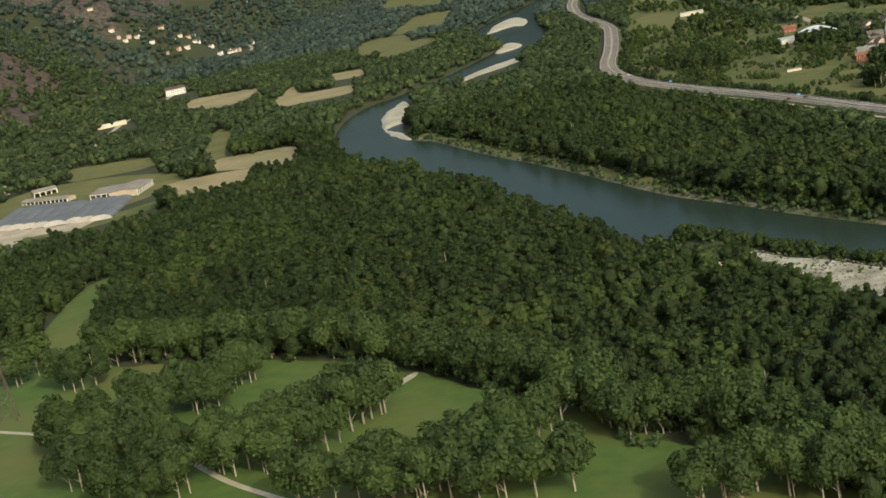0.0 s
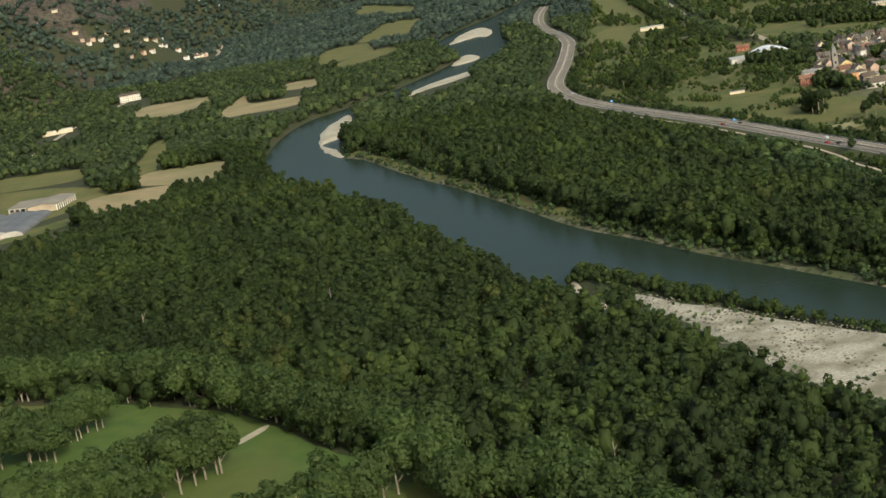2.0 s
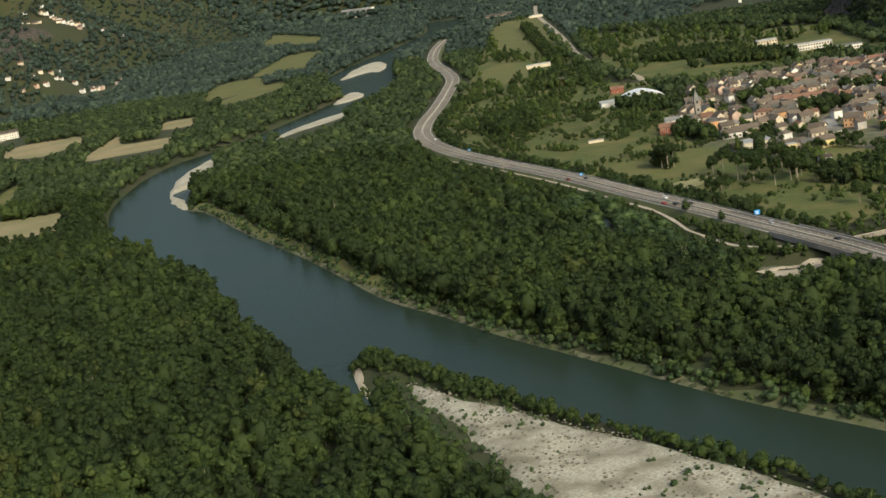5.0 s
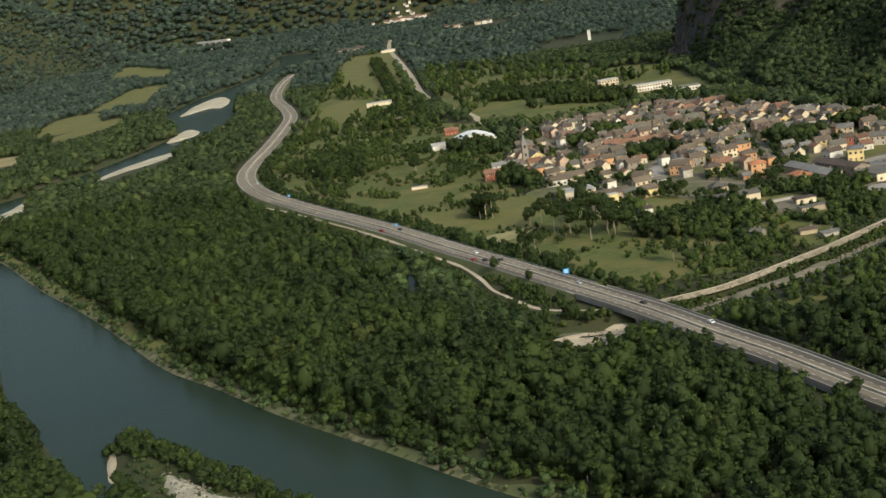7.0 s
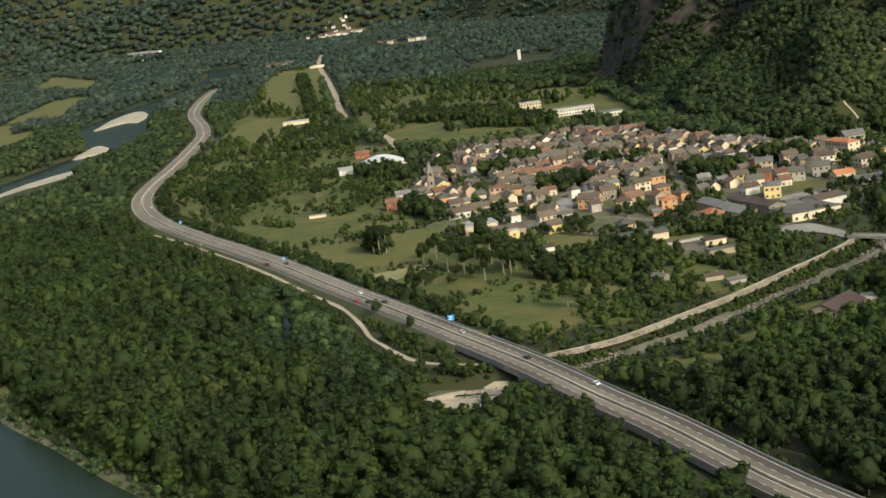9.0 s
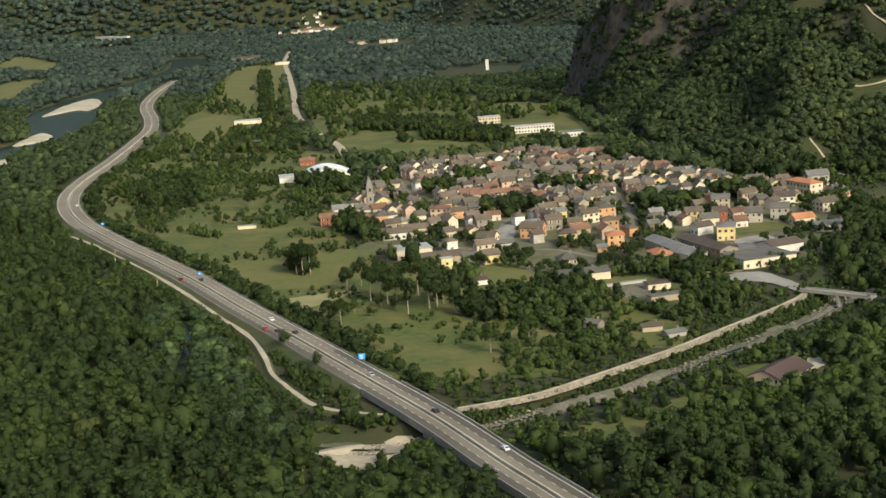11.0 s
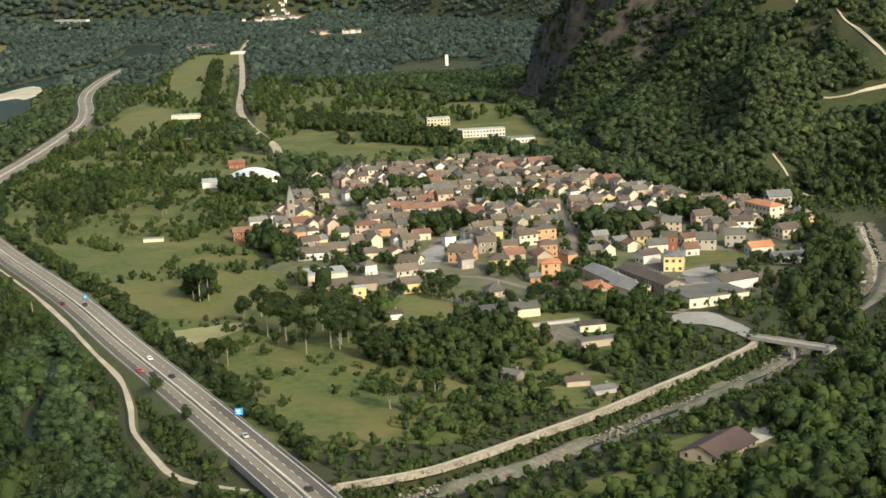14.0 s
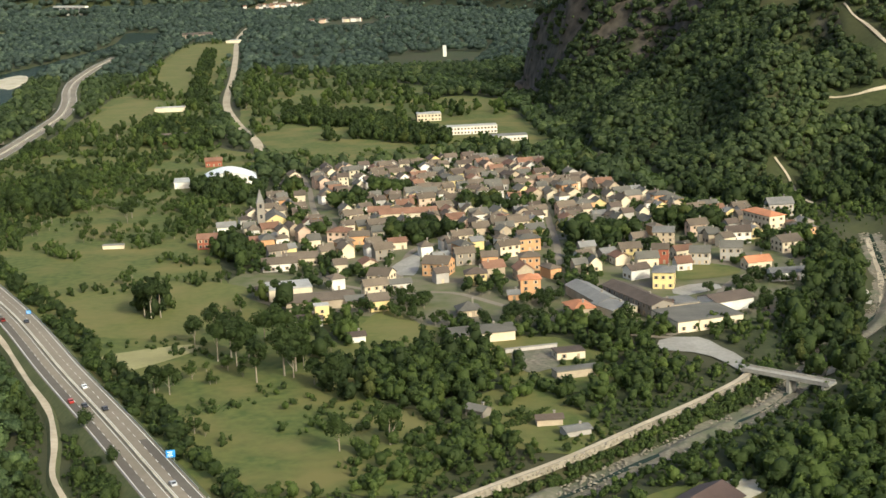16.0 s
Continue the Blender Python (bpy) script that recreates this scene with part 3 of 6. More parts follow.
ribbon(VALLEY_ROAD, 3.4, -3.4, 0.45, M_DIRT, "valley_road", "pale road along the foot of the mountain", "road", wave=2.0)
for q in HILL_TRACKS:
    ribbon(q, 0.9, -0.9, 0.8, M_DIRT, "hill_track", "pale dirt track cut into the wooded slope", "track", wave=1.5)
ribbon(OLD_CHANNEL, 1.5, -1.5, 0.3, water, "old_channel", "dark still water in an old river channel", "water", wave=2.5)
ribbon(MAIN_ROAD, 4.0, -4.0, 0.4, M_DIRT, "village_road", "long straight pale road up the valley", "road")

# ---- highway ----
DECK = 3.0
_d = np.gradient(HIGHWAY, axis=0)
_d /= np.linalg.norm(_d, axis=1, keepdims=True)
HN = np.stack([_d[:, 1], -_d[:, 0]], -1)
on_bridge = HIGHWAY[:, 1] < -28


def lane(name, a, b, z, mat, parent, where=None, thick=0.0, label=""):
    """A strip of the highway between the offsets a and b from its middle."""
    v, f, last = [], [], False
    for i in range(len(HIGHWAY)):
        if where is not None and not where[i]:
            last = False
            continue
        pa, pb = HIGHWAY[i] + HN[i] * a, HIGHWAY[i] + HN[i] * b
        n = len(v)
        v += [(*pa, z), (*pb, z)]
        if thick:
            v += [(*pa, z - thick), (*pb, z - thick)]
        if last:
            if thick:
                m = n - 4
                f += [(m, n, n + 1, m + 1), (m + 2, m + 3, n + 3, n + 2), (m, m + 2, n + 2, n), (m + 1, n + 1, n + 3, m + 3)]
            else:
                f.append((n - 2, n, n + 1, n - 1))
        last = True
    return link_mesh(name, v, f, mat, parent, label)


highway = thing("road", "dual carriageway highway on an embankment and viaduct", "highway", kind="structure")
lane("carriageway", 0.3, 8.7, DECK, M_ASPHALT, highway, thick=0.5)
lane("carriageway", -8.7, -0.3, DECK, M_ASPHALT, highway, thick=0.5)
lane("lane_surface", -7.6, -4.45, DECK + 0.03, M_ASPHALT_NEW, highway, (HIGHWAY[:, 1] > -420) & (HIGHWAY[:, 1] < 420), label="darker resurfaced lane")
lane("lane_surface", 4.45, 7.6, DECK + 0.03, M_ASPHALT_NEW, highway, (HIGHWAY[:, 1] < 30), label="darker resurfaced lane")
for s in (-1, 1):
    lane("edge_line", s * 7.7, s * 7.98, DECK + 0.05, M_PAINT, highway)
    lane("edge_line", s * 1.05, s * 1.27, DECK + 0.05, M_PAINT, highway)
    lane("parapet", s * 8.6, s * 8.95, DECK + 0.95, M_CONCRETE, highway, on_bridge, 1.5)
    lane("guard_rail", s * 8.5, s * 8.62, DECK + 0.8, M_STEEL, highway, ~on_bridge, 0.35)
lane("median_barrier", -0.28, 0.28, DECK + 0.9, M_BARRIER, highway, None, 0.9, "pale concrete median barrier")
lane("deck", -8.8, 8.8, DECK - 0.5, M_CONCRETE, highway, on_bridge, 1.6)
dist = np.r_[0, np.cumsum(np.linalg.norm(np.diff(HIGHWAY, axis=0), axis=1))]


def along(s, off):
    x, y = np.interp(s, dist, HIGHWAY[:, 0]), np.interp(s, dist, HIGHWAY[:, 1])
    n = np.array([np.interp(s, dist, HN[:, 0]), np.interp(s, dist, HN[:, 1])])
    n /= np.linalg.norm(n)
    return x + n[0] * off, y + n[1] * off, math.atan2(n[0], -n[1])


dv, df = box(-0.09, -1.6, 0, 0.09, 1.6, 0.012)
dash_me = bpy.data.meshes.new("dash")
dash_me.from_pydata([(x, y, z) for x, y, z in dv], [], df)
dash_me.materials.append(M_PAINT)
for off in (-4.45, 4.45):
    for k in range(112):
        x, y, a = along(40 + 7.6 * k, off)
        o = new("lane_dash", dash_me)
        o.parent = highway
        o.matrix_basis = pose(x, y, DECK + 0.05, 0, 0, math.degrees(a) - 90)
for k in range(12):
    s = 14 + 36 * k
    x, y, a = along(s, 0)
    if y < -40:
        g = level(x, y)
        for off in (-4.5, 4.5):
            px, py, _ = along(s, off)
            v, f = box(-1.0, -2.2, min(g, level(px, py)) - 1, 1.0, 2.2, DECK - 1.9)
            p = link_mesh("pier", v, f, M_CONCRETE, highway)
            p.matrix_basis = pose(px, py, 0, 0, 0, math.degrees(a) - 90)
# embankment
v, f = [], []
rows = [i for i in range(len(HIGHWAY)) if HIGHWAY[i, 1] > -36]
for i in rows:
    for off, z in ((-13.5, -0.8), (-9.0, DECK - 0.12), (9.0, DECK - 0.12), (13.5, -0.8)):
        p = HIGHWAY[i] + HN[i] * off
        v.append((*p, z))
for k in range(len(rows) - 1):
    for j in range(3):
        a = k * 4 + j
        f.append((a, a + 4, a + 5, a + 1))
f.append((0, 1, 2, 3))
tagged(link_mesh("embankment", v, f, M_BANK, smooth=False), "grassy highway embankment with sloping sides", "embankment", kind="structure")

# ---- plants ----
def ico():
    t = (1 + 5**0.5) / 2
    v = np.array([(-1, t, 0), (1, t, 0), (-1, -t, 0), (1, -t, 0), (0, -1, t), (0, 1, t), (0, -1, -t), (0, 1, -t), (t, 0, -1), (t, 0, 1), (-t, 0, -1), (-t, 0, 1)], float)
    f = np.array([(0, 11, 5), (0, 5, 1), (0, 1, 7), (0, 7, 10), (0, 10, 11), (1, 5, 9), (5, 11, 4), (11, 10, 2), (10, 7, 6), (7, 1, 8), (3, 9, 4), (3, 4, 2), (3, 2, 6), (3, 6, 8), (3, 8, 9), (4, 9, 5), (2, 4, 11), (6, 2, 10), (8, 6, 7), (9, 8, 1)])
    return v / np.linalg.norm(v[0]), f


ICO_V, ICO_F = ico()


def plant(seed, lobes, leaves, wide=0.30, base=0.30, leaf=0.05, trunk=True, crown_only=False, egg=1.0, core=1.0):
    """Vertices, triangles and material index of a plant one metre high: limbs, lobes of foliage and loose sprays of leaves."""
    r = np.random.RandomState(seed)
    V, F, K = [], [], []

    def add(v, f, k):
        o = sum(len(q) for q in V)
        V.append(np.asarray(v, float))
        F.append(np.asarray(f) + o)
        K.append(np.full(len(f), k))

    mid, up = (1 + base) / 2, (1 - base) / 2
    cs, rs = [], []
    for i in range(lobes):
        d = r.normal(size=3)
        d[2] = abs(d[2]) * 0.9 - 0.45 if lobes > 3 else d[2]
        d /= np.linalg.norm(d)
        k = r.uniform(0.35, 0.72) if lobes > 1 else 0
        narrow = 1 - 0.35 * egg * max(0, d[2])
        c = np.array([d[0] * wide * k * narrow, d[1] * wide * k * narrow, mid + d[2] * up * k * 0.95])
        q = wide * ((r.uniform(0.42, 0.60) if lobes > 2 else 0.66) if lobes > 1 else 0.74)
        cs.append(c), rs.append(q)
        m = ICO_V * (1 + 0.5 * (r.rand(12, 1) - 0.6)) * q
        m[:, 2] *= 0.9 if lobes > 1 else up / wide
        m *= core
        a = r.uniform(0, 6.3)
        m[:, :2] = m[:, :2] @ np.array([[math.cos(a), -math.sin(a)], [math.sin(a), math.cos(a)]])
        add(m + c, ICO_F, 0)
    for i in range(leaves):
        j = r.randint(lobes)
        d = r.normal(size=3) + (cs[j] - np.array([0, 0, mid])) / wide * 1.2
        d[2] += 0.25
        d /= np.linalg.norm(d)
        p = cs[j] + d * rs[j] * r.uniform(0.80, 1.18) * (1 if lobes > 1 else np.array([1, 1, up / wide]))
        nn = d + r.normal(size=3) * 0.33
        nn /= np.linalg.norm(nn)
        t = np.cross(nn, r.normal(size=3))
        t /= np.linalg.norm(t)
        b = np.cross(nn, t)
        s = leaf * r.uniform(0.6, 1.3)
        add([p + t * s, p - t * s * 0.5 + b * s * 0.9, p - t * s * 0.6 - b * s * 0.8], [(0, 1, 2)], 0)
    if trunk:
        w = 0.017
        tv = [(w * math.cos(q) * k, w * math.sin(q) * k, z) for z, k in ((-0.03, 1.2), (base + 0.15, 0.8), (0.8, 0.3)) for q in (0, 1.57, 3.14, 4.71)]
        tf = []
        for ring in (0, 4):
            for q in range(4):
                a, b = ring + q, ring + (q + 1) % 4
                tf += [(a, b, b + 4), (a, b + 4, a + 4)]
        add(tv, tf, 1)
        for q in range(3):
            a = r.uniform(0, 6.3)
            e = np.array([math.cos(a) * wide * 0.6, math.sin(a) * wide * 0.6, base + r.uniform(0.2, 0.4)])
            s = np.array([0, 0, base + 0.02])
            add([s + (0.008, 0, 0), s - (0.008, 0, 0), s + (0, 0, 0.02), e], [(0, 1, 3), (1, 2, 3), (2, 0, 3)], 1)
    return np.concatenate(V), np.concatenate(F), np.concatenate(K)


def stand(name, label, spots, sizes, protos, mats, tints, seed=0, category="forest", girth=1.0, floor=-99.0):
    """One mesh of many plants at the spots, each a turned and scaled proto."""
    r = np.random.RandomState(seed)
    n = len(spots)
    if not n:
        return None
    pick, ang = r.randint(len(protos), size=n), r.uniform(0, 6.283, n)
    wide = r.uniform(0.85, 1.2, n) * girth
    z = np.maximum(height(spots[:, 0], spots[:, 1]), floor)
    VV, FF, KK, TT, o = [], [], [], [], 0
    for i, (pv, pf, pk) in enumerate(protos):
        w = np.where(pick == i)[0]
        if not len(w):
            continue
        c, s = np.cos(ang[w])[:, None], np.sin(ang[w])[:, None]
        h = sizes[w][:, None]
        k = h * wide[w][:, None]
        X = (pv[:, 0] * c - pv[:, 1] * s) * k + spots[w, :1]
        Y = (pv[:, 0] * s + pv[:, 1] * c) * k + spots[w, 1:2]
        Z = pv[:, 2] * h + z[w][:, None]
        VV.append(np.stack([X, Y, Z], -1).reshape(-1, 3))
        FF.append((pf[None] + (np.arange(len(w)) * len(pv))[:, None, None] + o).reshape(-1, 3))
        KK.append(np.tile(pk, len(w)))
        TT.append(np.repeat(tints[w], len(pv)))
        o += len(w) * len(pv)
    V, F, K, T = np.concatenate(VV), np.concatenate(FF), np.concatenate(KK), np.concatenate(TT)
    me = bpy.data.meshes.new(name)
    me.vertices.add(len(V))
    me.vertices.foreach_set("co", V.ravel())
    me.loops.add(F.size)
    me.loops.foreach_set("vertex_index", F.ravel())
    me.polygons.add(len(F))
    me.polygons.foreach_set("loop_start", np.arange(len(F)) * 3)
    me.polygons.foreach_set("loop_total", np.full(len(F), 3))
    me.polygons.foreach_set("material_index", K)
    me.polygons.foreach_set("use_smooth", np.full(len(F), True))
    for m in mats:
        me.materials.append(m)
    a = me.attributes.new("tint", "FLOAT", "POINT")
    a.data.foreach_set("value", T)
    me.update(calc_edges=True)
    return tagged(new(name, me), label, category, kind="stuff")


def crown(seed, lobes, leaves, wide=0.32, leaf=0.05, low=0.14, trunk=True):
    """A full tree one metre high: an egg of foliage built of overlapping clumps round a dark heart, with sprays of leaves."""
    r = np.random.RandomState(seed)
    V, F, K, n = [], [], [], 0

    def add(v, f, k):
        nonlocal n
        V.append(np.asarray(v, float)), F.append(np.asarray(f) + n), K.append(np.full(len(f), k))
        n += len(v)

    def girth_at(z):
        return wide * math.sqrt(max(0.02, 1 - ((z - 0.46) / (0.54 if z > 0.46 else 0.50)) ** 2))

    lean = r.uniform(-0.05, 0.05, 2)
    add(ICO_V * (wide * 0.72, wide * 0.72, 0.40) * (1 + 0.25 * (r.rand(12, 1) - 0.5)) + (0, 0, 0.47), ICO_F, 0)
    cs, rs_ = [], []
    turn = r.uniform(0, 6.3)
    for i in range(lobes):
        z = low + (0.90 - low) * (i + 0.5 + r.uniform(-0.3, 0.3)) / lobes
        a = turn + 2.4 * i + r.uniform(-0.4, 0.4)
        q = wide * r.uniform(0.40, 0.56) * (1.0 if z < 0.7 else 0.82)
        g = max(0.0, girth_at(z) - q * 0.75) * r.uniform(0.85, 1.12)
        c = np.array([math.cos(a) * g + lean[0] * z, math.sin(a) * g + lean[1] * z, z])
        m = ICO_V * (1 + 0.6 * (r.rand(12, 1) - 0.6)) * q * (0.86, 0.86, 0.74)
        b = r.uniform(0, 6.3)
        m[:, :2] = m[:, :2] @ np.array([[math.cos(b), -math.sin(b)], [math.sin(b), math.cos(b)]])
        add(m + c, ICO_F, 0)
        cs.append(c), rs_.append(q)
    for i in range(leaves):
        j = r.randint(lobes)
        d = r.normal(size=3) * 0.7 + (cs[j] - (0, 0, 0.42)) / wide
        d /= np.linalg.norm(d)
        p = cs[j] + d * rs_[j] * r.uniform(0.78, 1.16)
        nn = d + r.normal(size=3) * 0.45
        nn /= np.linalg.norm(nn)
        t = np.cross(nn, r.normal(size=3))
        t /= np.linalg.norm(t)
        b = np.cross(nn, t)
        w = leaf * r.uniform(0.6, 1.3)
        add([p + t * w, p - t * w * 0.5 + b * w * 0.9, p - t * w * 0.6 - b * w * 0.8], [(0, 1, 2)], 0)
    if trunk:
        w = 0.016
        tv = [(w * math.cos(q) * k, w * math.sin(q) * k, z) for z, k in ((-0.03, 1.2), (0.5, 0.6)) for q in (0, 2.1, 4.2)]
        add(tv, [(a, (a + 1) % 3, 3 + (a + 1) % 3) for a in range(3)] + [(a, 3 + (a + 1) % 3, 3 + a) for a in range(3)], 1)
    return np.concatenate(V), np.concatenate(F), np.concatenate(K)


NEAR = [crown(i, 6 + i % 3, 165, 0.28 + 0.025 * (i % 4), 0.052) for i in range(10)]
NEXT = [crown(80 + i, 4, 104, 0.34, 0.072, 0.14, False) for i in range(8)]
MID = [plant(20 + i, 2, 38, 0.42, 0.04, 0.105, trunk=False) for i in range(8)]
FAR = [plant(40 + i, 1, 11, 0.40, 0.0, 0.15, trunk=False) for i in range(8)]
HILL = [plant(100 + i, 1, 16, 0.42, 0.0, 0.17, trunk=False) for i in range(10)]
WILLOW = [plant(120 + i, 6, 150, 0.40, 0.0, 0.05, trunk=False, core=0.9) for i in range(6)]
BUSH = [plant(60 + i, 2, 44, 0.58, -0.05, 0.14, trunk=False) for i in range(6)]


def scatter(x0, y0, x1, y1, gap, seed, ok):
    """Jittered places on a grid for which ok(x, y) holds."""
    r = np.random.RandomState(seed)
    X, Y = np.meshgrid(np.arange(x0, x1, gap), np.arange(y0, y1, gap))
    X = X + (np.arange(X.shape[0]) % 2)[:, None] * gap / 2 + r.uniform(-0.5, 0.5, X.shape) * gap
    Y = Y + r.uniform(-0.5, 0.5, Y.shape) * gap
    P = np.stack([X.ravel(), Y.ravel()], -1)
    return P[ok(P[:, 0], P[:, 1])]


CLEAR = [np.array(p) for _, p in LAWNS.values()] + [np.array(p) for ps in FIELDS.values() for p in ps] + [np.array(VILLAGE)]
BARS = [BAR_MAIN, BAR_BEND]
GREENHOUSE_YARD = [(-837, 235), (-827, 414), (-752, 432), (-649, 367), (-639, 282), (-677, 202), (-790, 202)]
CLEAR.append(np.array(GREENHOUSE_YARD))
CLEAR.append(np.array([(172, 145), (196, 150), (210, 118), (213, 92), (201, 88), (190, 108), (176, 120)]))
sheet("farm_yard", GREENHOUSE_YARD, 0.26, M_DRY, "worn dry grass round the greenhouses", "yard")
sheet("farm_track", [(-779, 215), (-726, 189), (-682, 181), (-669, 201), (-656, 188), (-663, 149), (-696, 146), (-698, 110), (-710, 79)], 0.5, M_DIRT, "pale bare earth along the greenhouses", "track")
for p in ([(135, -59), (157, -82), (185, -51), (190, -20), (152, -32)], [(111, 101), (116, 150), (142, 149), (156, 114), (150, 80), (126, 77)], [(100, 31), (102, 76), (126, 79), (147, 24), (129, 7)], [(90, 124), (93, 159), (126, 155), (127, 131)],
          [(42, 26), (51, 59), (78, 62), (92, 14), (81, -21), (56, -18)], [(70, -123), (80, -106), (101, -93), (125, -82), (124, -99), (97, -119)], [(51, 130), (52, 204), (83, 199), (92, 124)]):
    CLEAR.append(np.array(p))
    sheet("garden_meadow", p, 0.2, M_MEADOW, "small grassy clearing with garden plots", "meadow")


def in_view(x, y):
    return (x > -0.57 * (y + 940) - 175) & (x < 0.305 * (y + 469) + 122) & (y > -540)


OPEN = [np.array(p) for nm in ("stubble_field", "striped_field", "rough_field") for p in FIELDS[nm]] + [np.array(FIELDS["hay_field"][3]), np.array(FIELDS["hay_field"][7]), np.array(GREENHOUSE_YARD), np.array(BAR_MAIN), np.array(BAR_STRIP), np.array(GRAVEL_FAN)]
HAMLETS = [(-1240, 2150), (-1335, 1955), (-1157, 2094), (-1458, 2730), (-2483, 4709), (-948, 935), (-981, 1277), (-2434, 4664), (-339, 3536), (-92, 2665), (-91, 2665), (87, 1722), (-863, 3465)]


def corridor(line, half):
    d = np.gradient(np.asarray(line), axis=0)
    d /= np.linalg.norm(d, axis=1, keepdims=True)
    side = np.stack([d[:, 1], -d[:, 0]], -1) * half
    return np.concatenate([line + side, (line - side)[::-1]])


LANES = [corridor(VALLEY_ROAD, 7)] + [corridor(q, 4) for q in HILL_TRACKS]
OPEN.append(np.array([(-443, 2320), (-446, 2480), (-480, 2610), (-540, 2540), (-510, 2320)]))


def wooded(x, y):
    """Where trees grow; the valley's clearings keep an open margin on their southern side."""
    k = in_view(x, y)
    if not k.all():
        k[k] = wooded(x[k], y[k])
        return k
    dx, dy = x + 120, y + 900
    far = np.hypot(dx, dy)
    for u in (0.3, 0.65, 1.0):
        q = u * np.clip(far * 0.07, 0, 140) / far
        for p in OPEN:
            k &= ~inside(x + dx * q, y + dy * q, p)
        for n_, (hx, hy) in enumerate(HAMLETS):
            hr = 40 if n_ < 3 else 34 if n_ in (5, 6) else 50 if n_ == 12 else 100 if n_ == 8 else 70
            k &= np.hypot((x + dx * q - hx), (y + dy * q - hy) * 0.8) > hr
    for u in (0.0, 0.07, 0.14):
        q = u * np.clip(far * 0.07, 0, 140) / far
        for p in LANES:
            k &= ~inside(x + dx * q, y + dy * q, p)
    rock, scree = bareness(x, y)
    k &= wobble(x * 3.1 + 7, y * 2.7, 14) > np.maximum(0.55 * rock, 0.66 * scree)
    for p in CLEAR:
        k &= ~inside(x, y, p)
    sr = signed(x, y, RIVER)
    k &= (sr > np.where(y > 800, 0.5, 4)) & ((sr > 9) | westside(x, y) | (y > 450))
    k &= line_dist(x, y, SPIT) > 15
    k &= line_dist(x, y, [(-215, -138), (-194, -172), (-172, -230)]) > 15
    k &= line_dist(x, y, FAN) > 13
    k &= ~inside(x, y, CLEAR_BANK)
    for b in BARS:
        k &= signed(x, y, np.array(b)) > (16 if b is BAR_MAIN else 4)
    k &= line_dist(x, y, HIGHWAY) > 16
    k &= line_dist(x, y, TRACK) > 7
    k &= line_dist(x, y, CREEK_ROAD) > 9
    k &= line_dist(x, y, EAST_ROAD) > 7
    k &= line_dist(x, y, MAIN_ROAD) > 9
    k &= line_dist(x, y, CREEK) > 12
    k &= line_dist(x, y, OLD_CHANNEL) > 3.6
    return k


def near_wood(x, y):
    return wooded(x, y) & ~(low_wood(x, y)) & (westside(x, y) | (wobble(x + 5, y, 34) > 0.09))


def low_wood(x, y):
    """Thickets and low growth round the creek and beside the highway."""
    return (x > 20) & (y > -130) & (y < 420)


def westside(x, y):
    return x < np.interp(y, [-470, -205, 20, 210, 450], [-56, -202, -282, -442, -526])


rs = np.random.RandomState(3)
P = scatter(-640, -600, 420, 470, 8.6, 1, near_wood)
s = rs.uniform(10.5, 17, len(P)) * (0.8 + 0.4 * wobble(P[:, 0], P[:, 1], 36))
s *= np.clip(0.5 + 0.5 * (line_dist(P[:, 0], P[:, 1], TRACK) - 12) / 45, 0.42, 1)
tint = np.clip(0.75 * rs.rand(len(P)) ** 1.5 + 0.55 * (wobble(P[:, 0], P[:, 1], 42) - 0.35), 0, 0.97)
west = westside(P[:, 0], P[:, 1])
near = P[:, 1] < -40
for k, lab, kit in ((west & near, "dense dark green broadleaf wood on the near river bank", NEAR), (west & ~near, "dense green broadleaf wood beside the river bend", NEXT),
                    (~west & near, "mixed green riverside wood between river and highway", NEAR), (~west & ~near, "mixed green wood below the highway bend", NEXT)):
    stand("forest", lab, P[k], s[k], kit, [M_LEAF, M_BARK], tint[k], 1)
P = scatter(20, -140, 480, 430, 5.9, 4, lambda x, y: wooded(x, y) & low_wood(x, y))
stand("thicket", "low bright green thicket beside the creek", P, rs.uniform(4, 9, len(P)) * (0.7 + 0.6 * wobble(P[:, 0], P[:, 1], 40)) * np.where(P[:, 1] < 0.9 * P[:, 0] - 110, 1.35, 1.0) * np.clip((line_dist(P[:, 0], P[:, 1], CREEK) - 6) / 38, 0.28, 1), NEXT, [M_LEAF_BRIGHT, M_BARK], rs.rand(len(P)) ** 1.5, 3, girth=1.2)


def steep(x, y):
    return np.hypot(height(x + 6, y) - height(x - 6, y), height(x, y + 6) - height(x, y - 6)) / 12


def slope_ok(x, y):
    r = np.random.RandomState(77).rand(len(x))
    return r > np.clip((steep(x, y) - 1.9) * 0.5, 0, 0.35)


P = scatter(-1400, 470, 1000, 1500, 10.4, 5, lambda x, y: wooded(x, y) & (height(x, y) < 480) & (wobble(x, y, 45) > 0.08))
on_hill = inside(P[:, 0], P[:, 1], np.array(MOUNTAIN))
P = P[~on_hill]
stand("forest", "broadleaf woods across the valley floor and lower slopes", P, rs.uniform(8, 15, len(P)) * (0.8 + 0.4 * wobble(P[:, 0], P[:, 1], 60)), HILL, [M_LEAF_MID_HAZE, M_BARK], rs.rand(len(P)) ** 1.9, 6, girth=1.1)
P = scatter(150, 200, 700, 1500, 5.3, 15, lambda x, y: inside(x, y, np.array(MOUNTAIN)) & wooded(x, y) & (height(x, y) < 520))
P = P[slope_ok(P[:, 0], P[:, 1])]
